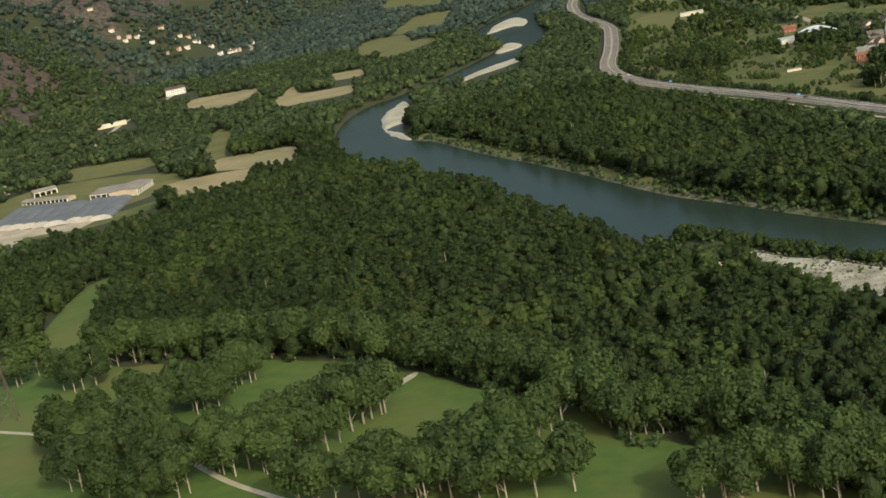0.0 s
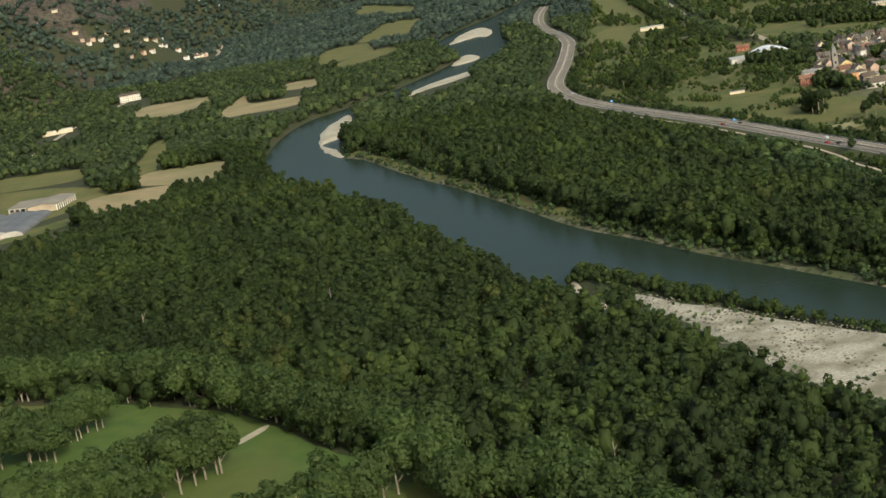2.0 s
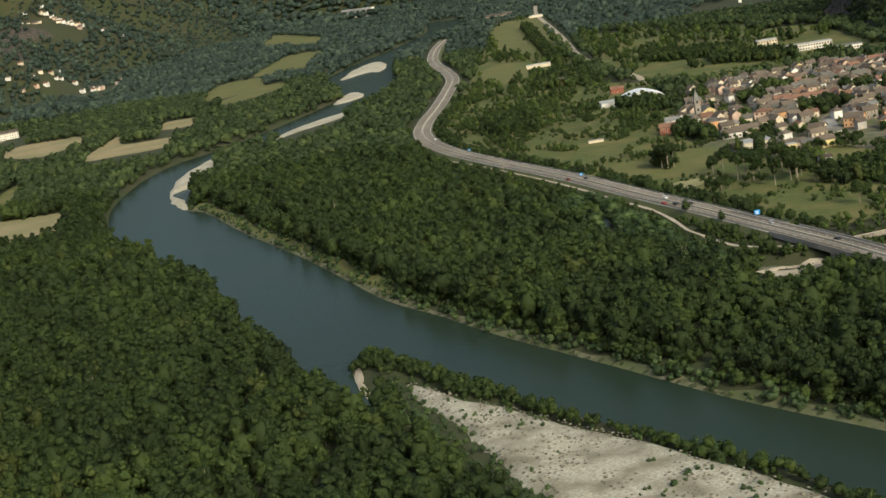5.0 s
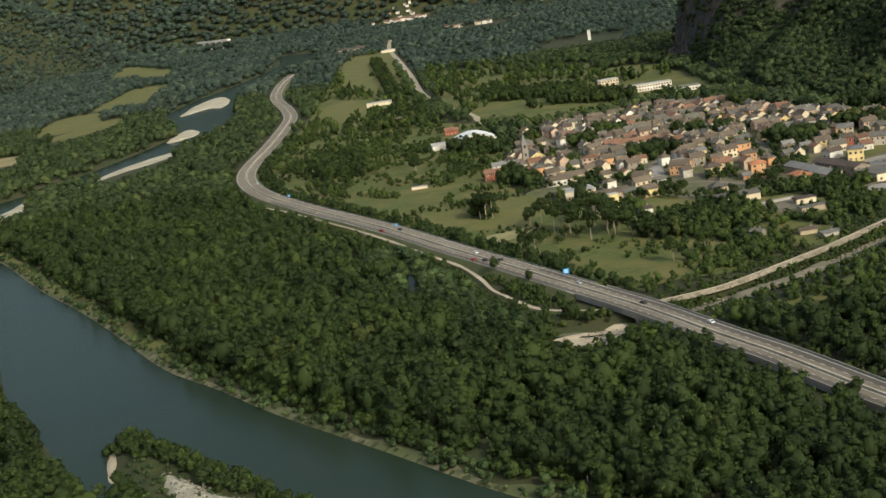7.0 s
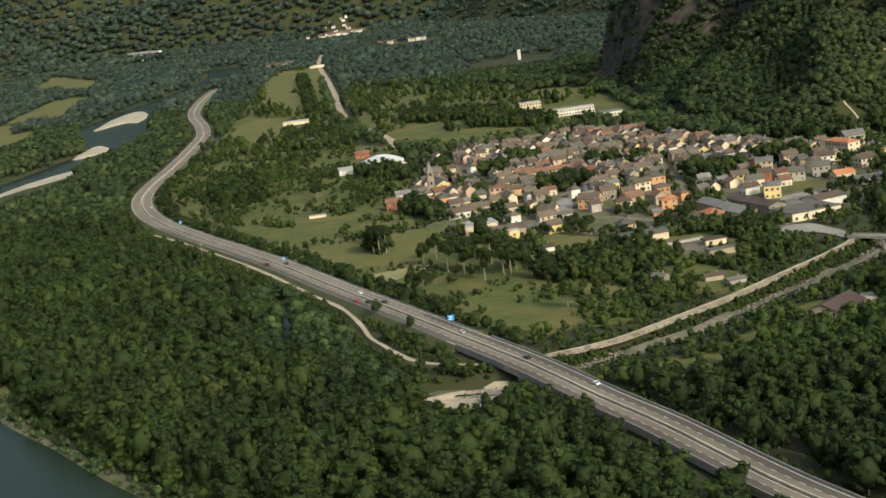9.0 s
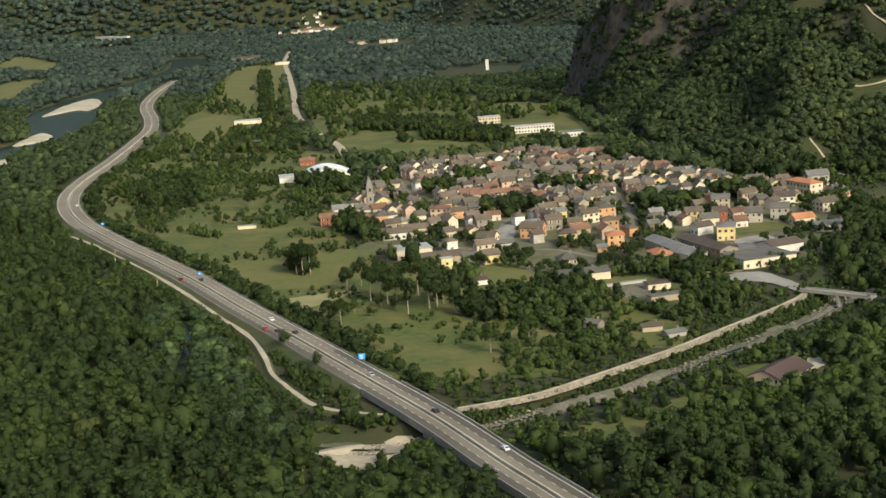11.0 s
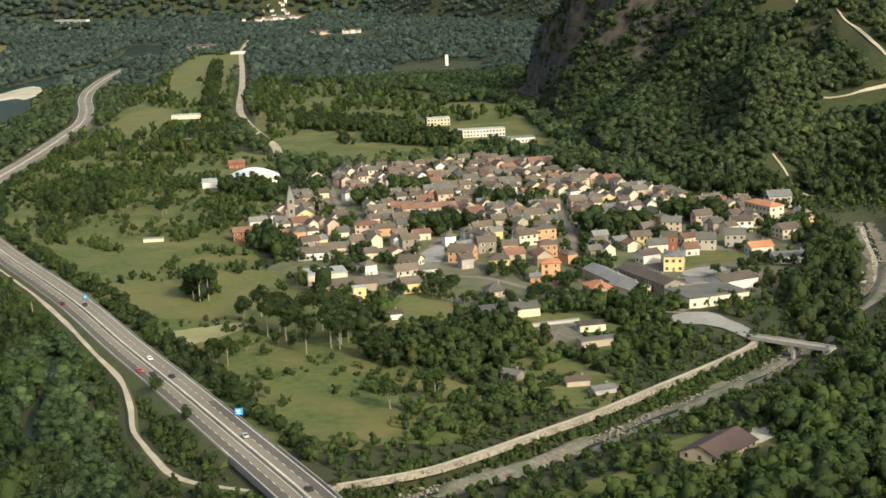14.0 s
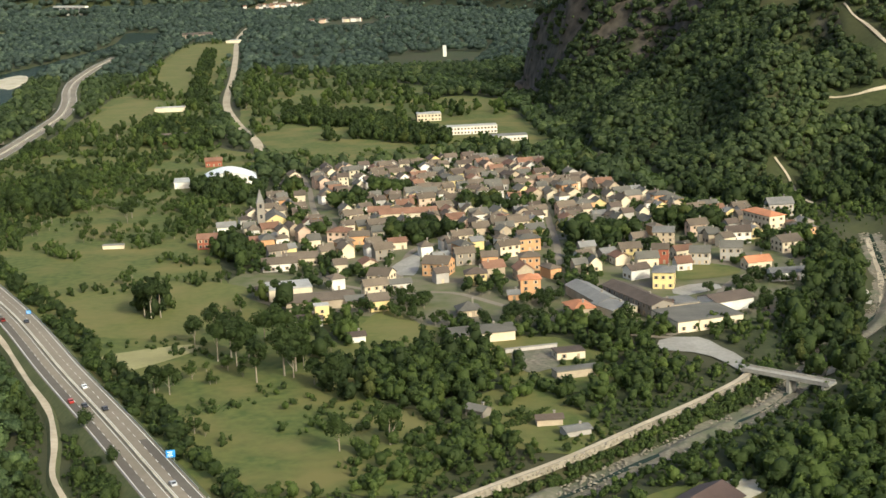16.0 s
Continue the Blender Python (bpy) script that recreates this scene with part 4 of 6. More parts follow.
stand("forest", "dense woods climbing the steep mountain side", P, rs.uniform(5.5, 10, len(P)) * (0.75 + 0.5 * wobble(P[:, 0], P[:, 1], 40)), HILL, [M_LEAF_HILL_HAZE, M_BARK], rs.rand(len(P)) ** 2, 28, girth=1.2)
P = scatter(150, 700, 460, 1320, 8.0, 16, lambda x, y: inside(x, y, np.array(MOUNTAIN)) & (steep(x, y) > 1.4) & (wobble(x, y, 22) > 0.5))
stand("shrubs", "bushes clinging to ledges of the cliff", P, rs.uniform(2, 5, len(P)), HILL, [M_LEAF_HILL_HAZE, M_BARK], rs.rand(len(P)) ** 1.6, 34, "shrubs", girth=1.3)
P = scatter(-1200, -300, -640, 470, 10.5, 7, lambda x, y: wooded(x, y) & (height(x, y) < 420))
stand("forest", "broadleaf woods at the foot of the mountain", P, rs.uniform(9, 15, len(P)), MID, [M_LEAF_MID_HAZE, M_BARK], rs.rand(len(P)) ** 1.9, 7, girth=1.1)
# the far trees and left slope use the leaf colour with haze painted in
P = scatter(-2600, 1500, 1200, 3450, 17.5, 8, lambda x, y: wooded(x, y) & (wobble(x, y, 60) > 0.08))
stand("forest", "distant wooded valley floor and mountain slopes", P, rs.uniform(9, 15, len(P)) * (0.8 + 0.5 * wobble(P[:, 0], P[:, 1], 90)), FAR, [M_LEAF_FAR_HAZE, M_BARK], rs.rand(len(P)) ** 1.9, 9, girth=1.45)
P = scatter(-2600, 3450, 900, 4700, 22, 18, lambda x, y: wooded(x, y))
stand("forest", "far woods on the slopes closing the valley", P, rs.uniform(17, 26, len(P)), FAR, [M_LEAF_FAR_HAZE, M_BARK], rs.rand(len(P)) ** 1.9, 38, girth=1.7)
P = scatter(-2300, 300, -1200, 1500, 11.5, 10, lambda x, y: wooded(x, y) & (wobble(x, y, 70) > 0.15))
stand("forest", "wooded mountain slope with rocky openings", P, rs.uniform(7, 12, len(P)), HILL, [M_LEAF_FAR_HAZE, M_BARK], rs.rand(len(P)) ** 1.9, 11, girth=1.3)
P = scatter(-260, -420, 60, -140, 3.6, 31, lambda x, y: (signed(x, y, RIVER) > 1.5) & (signed(x, y, RIVER) < 13) & (signed(x, y, np.array(BAR_MAIN)) > 1) & (line_dist(x, y, spline([(-187, -161), (-145, -208), (-105, -261), (-71, -300), (-43, -330), (-18, -362), (9, -401)], 8)) < 12))
stand("shrubs", "dense row of young willows along the gravel bar", P, rs.uniform(3.0, 5.5, len(P)), BUSH, [M_LEAF_BRIGHT, M_BARK], rs.rand(len(P)) ** 2, 12, "shrubs")
P = scatter(-560, -340, 60, 420, 4.4, 32, lambda x, y: (signed(x, y, RIVER) > 1.2) & (signed(x, y, RIVER) < 9) & ~inside(x, y, CLEAR_BANK) & (x > np.interp(y, [-340, -150, 30, 220, 420], [-40, -170, -280, -400, -470])))
stand("shrubs", "pale green bushes along the stony river bank", P, rs.uniform(1.5, 4.5, len(P)), BUSH, [M_LEAF_GREY, M_BARK], rs.rand(len(P)) ** 2, 13, "shrubs")
P = scatter(-180, -440, 20, -190, 5.0, 33, lambda x, y: (np.abs(signed(x, y, np.array(BAR_MAIN)) - 4) < 9) & (signed(x, y, RIVER) > 5) & (wobble(x, y, 22) > 0.18))
stand("shrubs", "grey-green willow bushes at the edge of the gravel", P, rs.uniform(0.9, 3.0, len(P)), BUSH, [M_LEAF_GREY, M_BARK], rs.rand(len(P)) ** 2, 14, "shrubs")
P = scatter(-160, -430, 0, -205, 4.6, 34, lambda x, y: (signed(x, y, np.array(BAR_MAIN)) < -2) & (wobble((x + y) * 0.7, (x - y) * 1.6, 17) > 0.70))
stand("shrubs", "scattered low bushes on the gravel", P, rs.uniform(0.6, 2.2, len(P)), BUSH, [M_LEAF_GREY, M_BARK], rs.rand(len(P)) ** 2, 15, "shrubs", floor=-1.6)

P = scatter(-200, -470, 40, -180, 5.5, 45, lambda x, y: (signed(x, y, np.array(BAR_MAIN)) > 11) & (signed(x, y, RIVER) > 12) & ~wooded(x, y) & westside(x - 30, y) & (y > -480) & (line_dist(x, y, SPIT) > 14))
stand("willows", "grey-green young willows behind the gravel bar", P, rs.uniform(2.5, 5.5, len(P)), NEXT, [M_LEAF_GREY, M_BARK], rs.rand(len(P)) ** 2, 26, "trees", girth=1.3)
P = scatter(-480, -340, 80, 420, 4.2, 46, lambda x, y: (signed(x, y, RIVER) > 6) & (signed(x, y, RIVER) < 17) & ~inside(x, y, CLEAR_BANK) & ~westside(x, y) & (x > np.interp(y, [-340, -150, 30, 220, 420], [-40, -170, -280, -400, -470])) & (wobble(x, y, 20) > 0.22))
stand("shrubs", "green undergrowth along the edge of the riverside wood", P, rs.uniform(2.5, 6, len(P)), BUSH, [M_LEAF_BRIGHT, M_BARK], rs.rand(len(P)) ** 2, 27, "shrubs")

P = scatter(-460, -80, -180, 400, 3.6, 59, lambda x, y: inside(x, y, CLEAR_BANK) & (wobble(x, y, 16) > 0.42))
stand("shrubs", "low bushes on the dry grassy river bank", P, rs.uniform(0.9, 3.2, len(P)), BUSH, [M_LEAF_GREY, M_BARK], rs.rand(len(P)) ** 1.6, 46, "shrubs")

# stones on the gravel bar
P = scatter(-160, -440, 20, -200, 2.3, 35, lambda x, y: (signed(x, y, np.array(BAR_MAIN)) < -1) & (wobble(x, y, 12) > 0.35))
STONE = [(ICO_V * np.array([1, 0.8, 0.5]) * (1 + 0.3 * np.random.RandomState(k).rand(12, 1)) + (0, 0, 1.0), ICO_F, np.zeros(20, int)) for k in range(3)]
stand("stones", "scattered grey river stones on the gravel bar", P, rs.uniform(0.15, 0.7, len(P)), STONE, [M_DEBRIS], rs.rand(len(P)), 16, "stones", floor=-1.75)

# willows along the old channel, hedges beside the highway
P = scatter(-170, -140, 30, 190, 5.6, 36, lambda x, y: wooded(x, y) & ((line_dist(x, y, OLD_CHANNEL) < 20) | (line_dist(x, y, spline([(-67, 8), (-50, -53), (-25, -99), (-3, -138)], 8)) < 15)) & (wobble(x, y, 18) > 0.15))
stand("willows", "grey-green willows along an old channel", P, rs.uniform(6, 10, len(P)), WILLOW, [M_LEAF_GREY, M_BARK], rs.rand(len(P)) ** 2, 17, "trees", girth=1.15)


def verge(off0, off1, x, y):
    d = line_dist(x, y, HIGHWAY)
    return (d > off0) & (d < off1)


P = scatter(-320, -30, 60, 900, 5.0, 37, lambda x, y: verge(13, 23, x, y) & (wobble(x, y, 30) > 0.25) & (x > np.interp(y, HIGHWAY[:, 1], HIGHWAY[:, 0])))
stand("hedge", "irregular green hedge at the foot of the embankment", P, rs.uniform(3, 7, len(P)), BUSH, [M_LEAF, M_BARK], rs.rand(len(P)) ** 2, 18, "hedge")
P = scatter(-340, -30, 40, 700, 4.4, 38, lambda x, y: verge(12, 23, x, y) & (wobble(x, y, 25) > 0.25) & (x < np.interp(y, HIGHWAY[:, 1], HIGHWAY[:, 0])) & (line_dist(x, y, TRACK) > 5))
stand("hedge", "patchy scrub between highway and dirt track", P, rs.uniform(2, 5, len(P)), BUSH, [M_LEAF_BRIGHT, M_BARK], rs.rand(len(P)) ** 2, 19, "hedge")

# orchard trees and bushes over the meadows
OPEN_SPOTS = [((-69, 612), 34), ((-44, 376), 9), ((-101, 388), 11), ((-88, 695), 16), ((-40, 417), 9), ((-194, 1101), 24), ((111, 826), 60), ((11, 250), 14)]
def on_meadow(x, y):
    k = inside(x, y, np.array(LAWNS["village_meadow"][1])) | inside(x, y, np.array(LAWNS["school_meadow"][1]))
    k &= (line_dist(x, y, HIGHWAY) > 24) & (line_dist(x, y, MAIN_ROAD) > 7) & ~inside(x, y, np.array(VILLAGE))
    for p in FIELDS["hay_field"]:
        k &= ~inside(x, y, np.array(p))
    for (sx, sy), r in OPEN_SPOTS:
        k &= (np.abs(x - sx) > r) | (y > sy + r) | (y < sy - r - 26)
    return k


HEDGEROWS = [spline(p, 8) for p in ([(-208, 599), (-189, 621), (-160, 584), (-133, 576), (-117, 606), (-86, 569)], [(-228, 648), (-193, 507), (-162, 395)], [(-158, 397), (-135, 384), (-117, 361), (-95, 355)], [(-104, 263), (-91, 274), (-69, 272), (-50, 294), (-40, 292)],
             [(-36, 282), (-22, 294), (-8, 306)], [(-76, 420), (-72, 461), (-51, 439), (-73, 531), (-41, 528)], [(-63, 344), (-42, 331), (-29, 338)], [(-152, 623), (-169, 738), (-143, 712), (-141, 763)], [(-113, 596), (-106, 652), (-76, 584), (-49, 549)],
             [(-256, 752), (-251, 842), (-257, 995)], [(-207, 788), (-188, 781)], [(-99, 397), (-86, 384), (-80, 401)], [(12, 30), (29, 40), (44, 41), (55, 59), (76, 66)], [(55, 2), (74, -10), (88, -2), (92, 20), (80, 52)], [(-78, 167), (-45, 104), (-13, 51), (1, 25)])]


def hedgerow(x, y):
    return np.min([line_dist(x, y, q) for q in HEDGEROWS], axis=0)


def field_edge(x, y):
    k = (line_dist(x, y, HIGHWAY) > 22) & (line_dist(x, y, MAIN_ROAD) > 7) & ~inside(x, y, np.array(VILLAGE))
    for (sx, sy), r in OPEN_SPOTS:
        k &= (np.abs(x - sx) > r) | (y > sy + r) | (y < sy - r - 26)
    return k & (hedgerow(x, y) < np.interp(y, [0, 300, 600], [3.5, 5, 11]) * (0.5 + wobble(x, y, 25)))


P = scatter(-280, -20, 110, 1000, 6.0, 55, field_edge)
stand("hedgerow", "leafy hedgerows and small trees between the meadows", P, rs.uniform(2.5, 8, len(P)) * np.interp(P[:, 1], [100, 500], [0.62, 1.0]), NEXT, [M_LEAF_BRIGHT, M_BARK], rs.rand(len(P)) ** 1.4, 40, "hedgerow")
P = scatter(-420, -40, 200, 800, 9.0, 39, lambda x, y: on_meadow(x, y) & (hedgerow(x, y) > 5) & (wobble(x, y, 38) * 0.6 + wobble(x + 40, y + 9, 90) * 0.4 > np.interp(y, [0, 200, 400, 800], [0.62, 0.60, 0.53, 0.50])))
P = P[np.argsort(P[:, 1])]
ORCHARD_NEAR, P = P[:240], P[240:]
stand("orchard", "scattered fruit trees and bushes over the meadows", P, rs.uniform(2.5, 9, len(P)), MID, [M_LEAF_BRIGHT, M_BARK], rs.rand(len(P)) ** 1.2, 20, "trees")
P = scatter(-420, 800, 200, 2200, 14.0, 56, lambda x, y: on_meadow(x, y) & (wobble(x, y, 30) * 0.6 + wobble(x + 40, y + 9, 80) * 0.4 > 0.50))
stand("orchard", "single trees standing over the upper meadows", P, rs.uniform(5, 14, len(P)), NEXT, [M_LEAF_BRIGHT, M_BARK], rs.rand(len(P)) ** 1.4, 41, "trees")
P = scatter(-200, -20, 110, 240, 6.0, 40, lambda x, y: on_meadow(x, y) & (wobble(x, y, 24) > 0.74))
stand("bushes", "low bushes dotted over the meadow", P, rs.uniform(1.5, 3.5, len(P)), BUSH, [M_LEAF_BRIGHT, M_BARK], rs.rand(len(P)) ** 2, 21, "bushes")

# village ground
M_YARD = material("village_yards", (0.075, 0.095, 0.028), (0.135, 0.125, 0.062), 0.12, 0.04, 0.95, 0.2, c3=(0.165, 0.14, 0.098))
sheet("village_ground", VILLAGE, 0.26, M_YARD, "mixed gardens, yards and paving between houses", "ground")
sheet("straw_strip", [(-56, 151), (-20, 165), (-16, 154), (-43, 125)], 0.42, M_STRAW, "pale strip of cut hay on the meadow", "field", wave=0.8)
STREETS = [[(-1, 283), (25, 278), (63, 247), (93, 242), (119, 209), (139, 190), (164, 156), (186, 144)], [(65, 271), (68, 317), (75, 352), (94, 364), (144, 361), (175, 363)], [(148, 294), (151, 352), (151, 401), (150, 457), (131, 514)],
           [(3, 322), (24, 362), (23, 430), (9, 470), (-6, 583), (-24, 666)], [(183, 149), (196, 161), (210, 199), (224, 236), (243, 263)]]
for p in STREETS:
    ribbon(spline(p, 8), 1.9, -1.9, 0.4, M_ASPHALT, "street", "narrow worn village street", "road")
for poly in ([(178, 141), (194, 144), (204, 118), (206, 103), (200, 103), (190, 121), (179, 126)], [(197, 232), (217, 240), (219, 228), (201, 217)], [(61, 297), (74, 337), (78, 333), (73, 282)], [(273, 239), (286, 224), (282, 202), (266, 200)]):
    sheet("paved_yard", poly, 0.5, M_CONCRETE, "pale worn paving beside the buildings", "paving")

sheet("lawn", [(206, 283), (224, 282), (236, 267), (228, 253), (208, 248), (202, 252)], 0.5, M_MEADOW, "green walled lawn between houses", "lawn", wave=0.5)
ribbon(spline([(178, 137), (190, 128), (199, 112), (205, 94)], 5), 2.6, -2.6, 0.6, M_CONCRETE, "street", "pale road leading to the creek bridge", "road")
ribbon(spline([(-304, 873), (-331, 964), (-329, 1012), (-326, 1073), (-331, 1167)], 8), 3.5, -3.5, 2.2, M_ASPHALT, "slip_road", "slip road joining the highway", "road")

# ---- creek road with its stone wall, bridge ----
ribbon(CREEK_ROAD, 1.15, -1.15, 1.3, M_DIRT, "creek_road", "pale narrow road on top of the creek wall", "road", drape=False)
d = np.gradient(CREEK_ROAD, axis=0)
d /= np.linalg.norm(d, axis=1, keepdims=True)
CN = np.stack([d[:, 1], -d[:, 0]], -1)
wall_thing = thing("retaining_wall", "rough stone retaining wall along the creek road", "wall", kind="structure")
v, f = [], []
for i, p in enumerate(CREEK_ROAD):
    for off, z in ((-2.8, -0.2), (-1.3, 1.2), (1.3, 1.2), (1.35, 1.55), (1.65, 1.55), (2.5, -0.4)):
        q = p + CN[i] * off
        v.append((*q, z))
    if i:
        for j in range(5):
            a = (i - 1) * 6 + j
            f.append((a, a + 1, a + 7, a + 6))
link_mesh("core", v, f, M_STONE, wall_thing)
rb = np.random.RandomState(8)
blocks = []
for k in range(4):
    bv, bf = box(-0.55, -0.5, -0.4, 0.55, 0.5, 0.4)
    bv = [tuple(np.array(c) * rb.uniform(0.75, 1.25, 3)) for c in bv]
    bm_ = bpy.data.meshes.new("stone")
    bm_.from_pydata(bv, [], bf)
    bm_.materials.append(WALLS["stone"] if k == 3 else M_STONE)
    blocks.append(bm_)
seg = np.r_[0, np.cumsum(np.linalg.norm(np.diff(CREEK_ROAD, axis=0), axis=1))]
for k in range(290):
    s, u = rb.uniform(0, seg[-1] * 0.92), rb.rand()
    x, y = np.interp(s, seg, CREEK_ROAD[:, 0]), np.interp(s, seg, CREEK_ROAD[:, 1])
    n = np.array([np.interp(s, seg, CN[:, 0]), np.interp(s, seg, CN[:, 1])])
    off = 1.75 + 0.8 * u
    o = new("stone", blocks[rb.randint(4)])
    o.parent = wall_thing
    o.matrix_basis = pose(x + n[0] * off, y + n[1] * off, 1.2 - 1.4 * u, rb.uniform(-25, 25), rb.uniform(-25, 25), rb.uniform(0, 180)) @ Matrix.Scale(rb.uniform(0.4, 0.85), 4)
P = scatter(20, -80, 240, 120, 1.9, 41, lambda x, y: (line_dist(x, y, CREEK_ROAD) > 2.8) & (line_dist(x, y, CREEK_ROAD) < 11) & (line_dist(x, y, CREEK) > 6.5) & (line_dist(x, y, CREEK) < 16) & (wobble(x, y, 14) > 0.12))
stand("shrubs", "green scrub between the wall and the creek", P, rs.uniform(1.3, 3.4, len(P)), BUSH, [M_LEAF_BRIGHT, M_BARK], rs.rand(len(P)) ** 2, 22, "shrubs")
P = scatter(10, -70, 220, 130, 3.6, 52, lambda x, y: (line_dist(x, y, CREEK_ROAD) > 3.4) & (line_dist(x, y, CREEK_ROAD) < 15) & (line_dist(x, y, CREEK) > 13) & (line_dist(x, y, HIGHWAY) > 14) & (wobble(x, y, 16) > 0.3))
stand("shrubs", "green scrub on the meadow side of the creek road", P, rs.uniform(0.7, 2.8, len(P)), BUSH, [M_LEAF_BRIGHT, M_BARK], rs.rand(len(P)) ** 2, 36, "shrubs")
P = scatter(20, -110, 300, 190, 4.0, 42, lambda x, y: (line_dist(x, y, CREEK) > 7.5) & (line_dist(x, y, CREEK) < 17) & (line_dist(x, y, CREEK_ROAD) > 10) & (line_dist(x, y, EAST_ROAD) > 8) & (line_dist(x, y, HIGHWAY) > 14))
stand("shrubs", "dense green scrub on the creek bank", P, rs.uniform(1.3, 3.6, len(P)), BUSH, [M_LEAF_BRIGHT, M_BARK], rs.rand(len(P)) ** 2, 23, "shrubs")
CREEK_STONES = scatter(0, -110, 340, 360, 1.7, 43, lambda x, y: (line_dist(x, y, CREEK) < 6.5) & (wobble(x, y, 9) > 0.33))
stand("stones", "boulders and cobbles in the creek bed", CREEK_STONES, rs.uniform(0.2, 0.75, len(CREEK_STONES)), STONE, [M_STONE], rs.rand(len(CREEK_STONES)), 24, "stones")
P = scatter(-60, -10, 0, 70, 1.7, 58, lambda x, y: inside(x, y, np.array([(-45, 62), (-33, 52), (-10, 4), (-16, -2), (-28, 22)])) & (line_dist(x, y, HIGHWAY) > 9.5))
stand("stones", "grey boulders heaped below the highway embankment", P, rs.uniform(0.5, 1.2, len(P)), STONE, [M_BED], rs.rand(len(P)), 43, "stones", floor=0.2)
P = np.array([(107 + 1.7 * i * 0.87 + 0.9 * j * 0.5, 34 + 1.7 * i * 0.5 + 0.9 * j * 0.87) for i in range(8) for j in range(24)])
stand("vegetable_rows", "rows of green vegetables in a garden plot", P, rs.uniform(0.5, 1.1, len(P)), BUSH, [M_LEAF_BRIGHT, M_BARK], rs.rand(len(P)), 44, "vegetables")
P = np.array([(-8 + 2.2 * i + 0.3 * j, 62 + 0.9 * i + 1.1 * j) for i in range(9) for j in range(12)])
stand("vegetable_rows", "short rows of young plants on the meadow", P, rs.uniform(0.3, 0.8, len(P)), BUSH, [M_LEAF_GREY, M_BARK], rs.rand(len(P)), 45, "vegetables")
ribbon(EAST_ROAD, 1.9, -1.9, 0.5, M_DIRT, "bank_road", "pale stony road up the creek bank", "road", wave=2.0)

A, B = Vector((206, 88)).to_3d(), Vector((230, 66)).to_3d()
span = (B - A).length
bridge = thing("bridge", "short concrete road bridge over the creek", "bridge", at=pose(A.x, A.y, 0, 0, 0, math.degrees(math.atan2(B.y - A.y, B.x - A.x))))
link_mesh("deck", *box(-3, -2.8, 1.7, span + 1.5, 2.8, 2.4), M_CONCRETE, bridge)
for s in (-2.8, 2.55):
    link_mesh("parapet", *box(-2.5, s, 2.4, span + 1, s + 0.25, 3.2), M_CONCRETE, bridge)
for k in (0.1, 0.52, 0.96):
    link_mesh("pier", *box(span * k - 0.6, -2.6, -5, span * k + 0.6, 2.6, 1.7), M_CONCRETE, bridge)

# ---- buildings ----
WIN_V, WIN_F = merge(box(-0.62, -0.06, -0.82, 0.62, 0.1, 0.82), box(-0.48, -0.085, -0.68, 0.48, -0.04, 0.68), box(-1.05, -0.07, -0.8, -0.64, 0.06, 0.8), box(0.64, -0.07, -0.8, 1.05, 0.06, 0.8))
win_me = bpy.data.meshes.new("window")
win_me.from_pydata(WIN_V, [], WIN_F)
win_me.materials.append(M_FRAME)
win_me.materials.append(M_GLASS)
win_me.polygons.foreach_set("material_index", [0] * 6 + [1] * 6 + [0] * 12)
door_me = bpy.data.meshes.new("door")
_dv, _df = merge(box(-0.65, -0.08, 0, 0.65, 0.1, 2.15), box(-0.5, -0.11, 0.05, 0.5, -0.05, 2.05))
door_me.from_pydata(_dv, [], _df)
door_me.materials.append(M_FRAME)


def gable_roof(w, d, h, rise, over=0.6, thick=0.22):
    """Two sloping slabs along x."""
    hd, hw = d / 2 + over, w / 2 + over
    drop = rise * over / (d / 2)
    v, f = [], []
    for s in (-1, 1):
        o = len(v)
        for x in (-hw, hw):
            v += [(x, s * hd, h - drop), (x, 0, h + rise), (x, 0, h + rise + thick), (x, s * hd, h - drop + thick)]
        q = [(0, 1, 5, 4), (3, 7, 6, 2), (0, 4, 7, 3), (0, 3, 2, 1), (4, 5, 6, 7), (1, 2, 6, 5)]
        f += [tuple(o + i for i in (p if s < 0 else p[::-1])) for p in q]
    return v, f


def hip_roof(w, d, h, rise, over=0.7, thick=0.22):
    hd, hw = d / 2 + over, w / 2 + over
    r = max(0.0, w / 2 - d / 2) + 0.05
    v = [(-hw, -hd, h), (hw, -hd, h), (hw, hd, h), (-hw, hd, h), (-hw, -hd, h + thick), (hw, -hd, h + thick), (hw, hd, h + thick), (-hw, hd, h + thick), (-r, 0, h + rise), (r, 0, h + rise)]
    f = [(0, 3, 2, 1), (0, 1, 5, 4), (1, 2, 6, 5), (2, 3, 7, 6), (3, 0, 4, 7), (4, 5, 9, 8), (5, 6, 9), (6, 7, 8, 9), (7, 4, 8)]
    return v, f


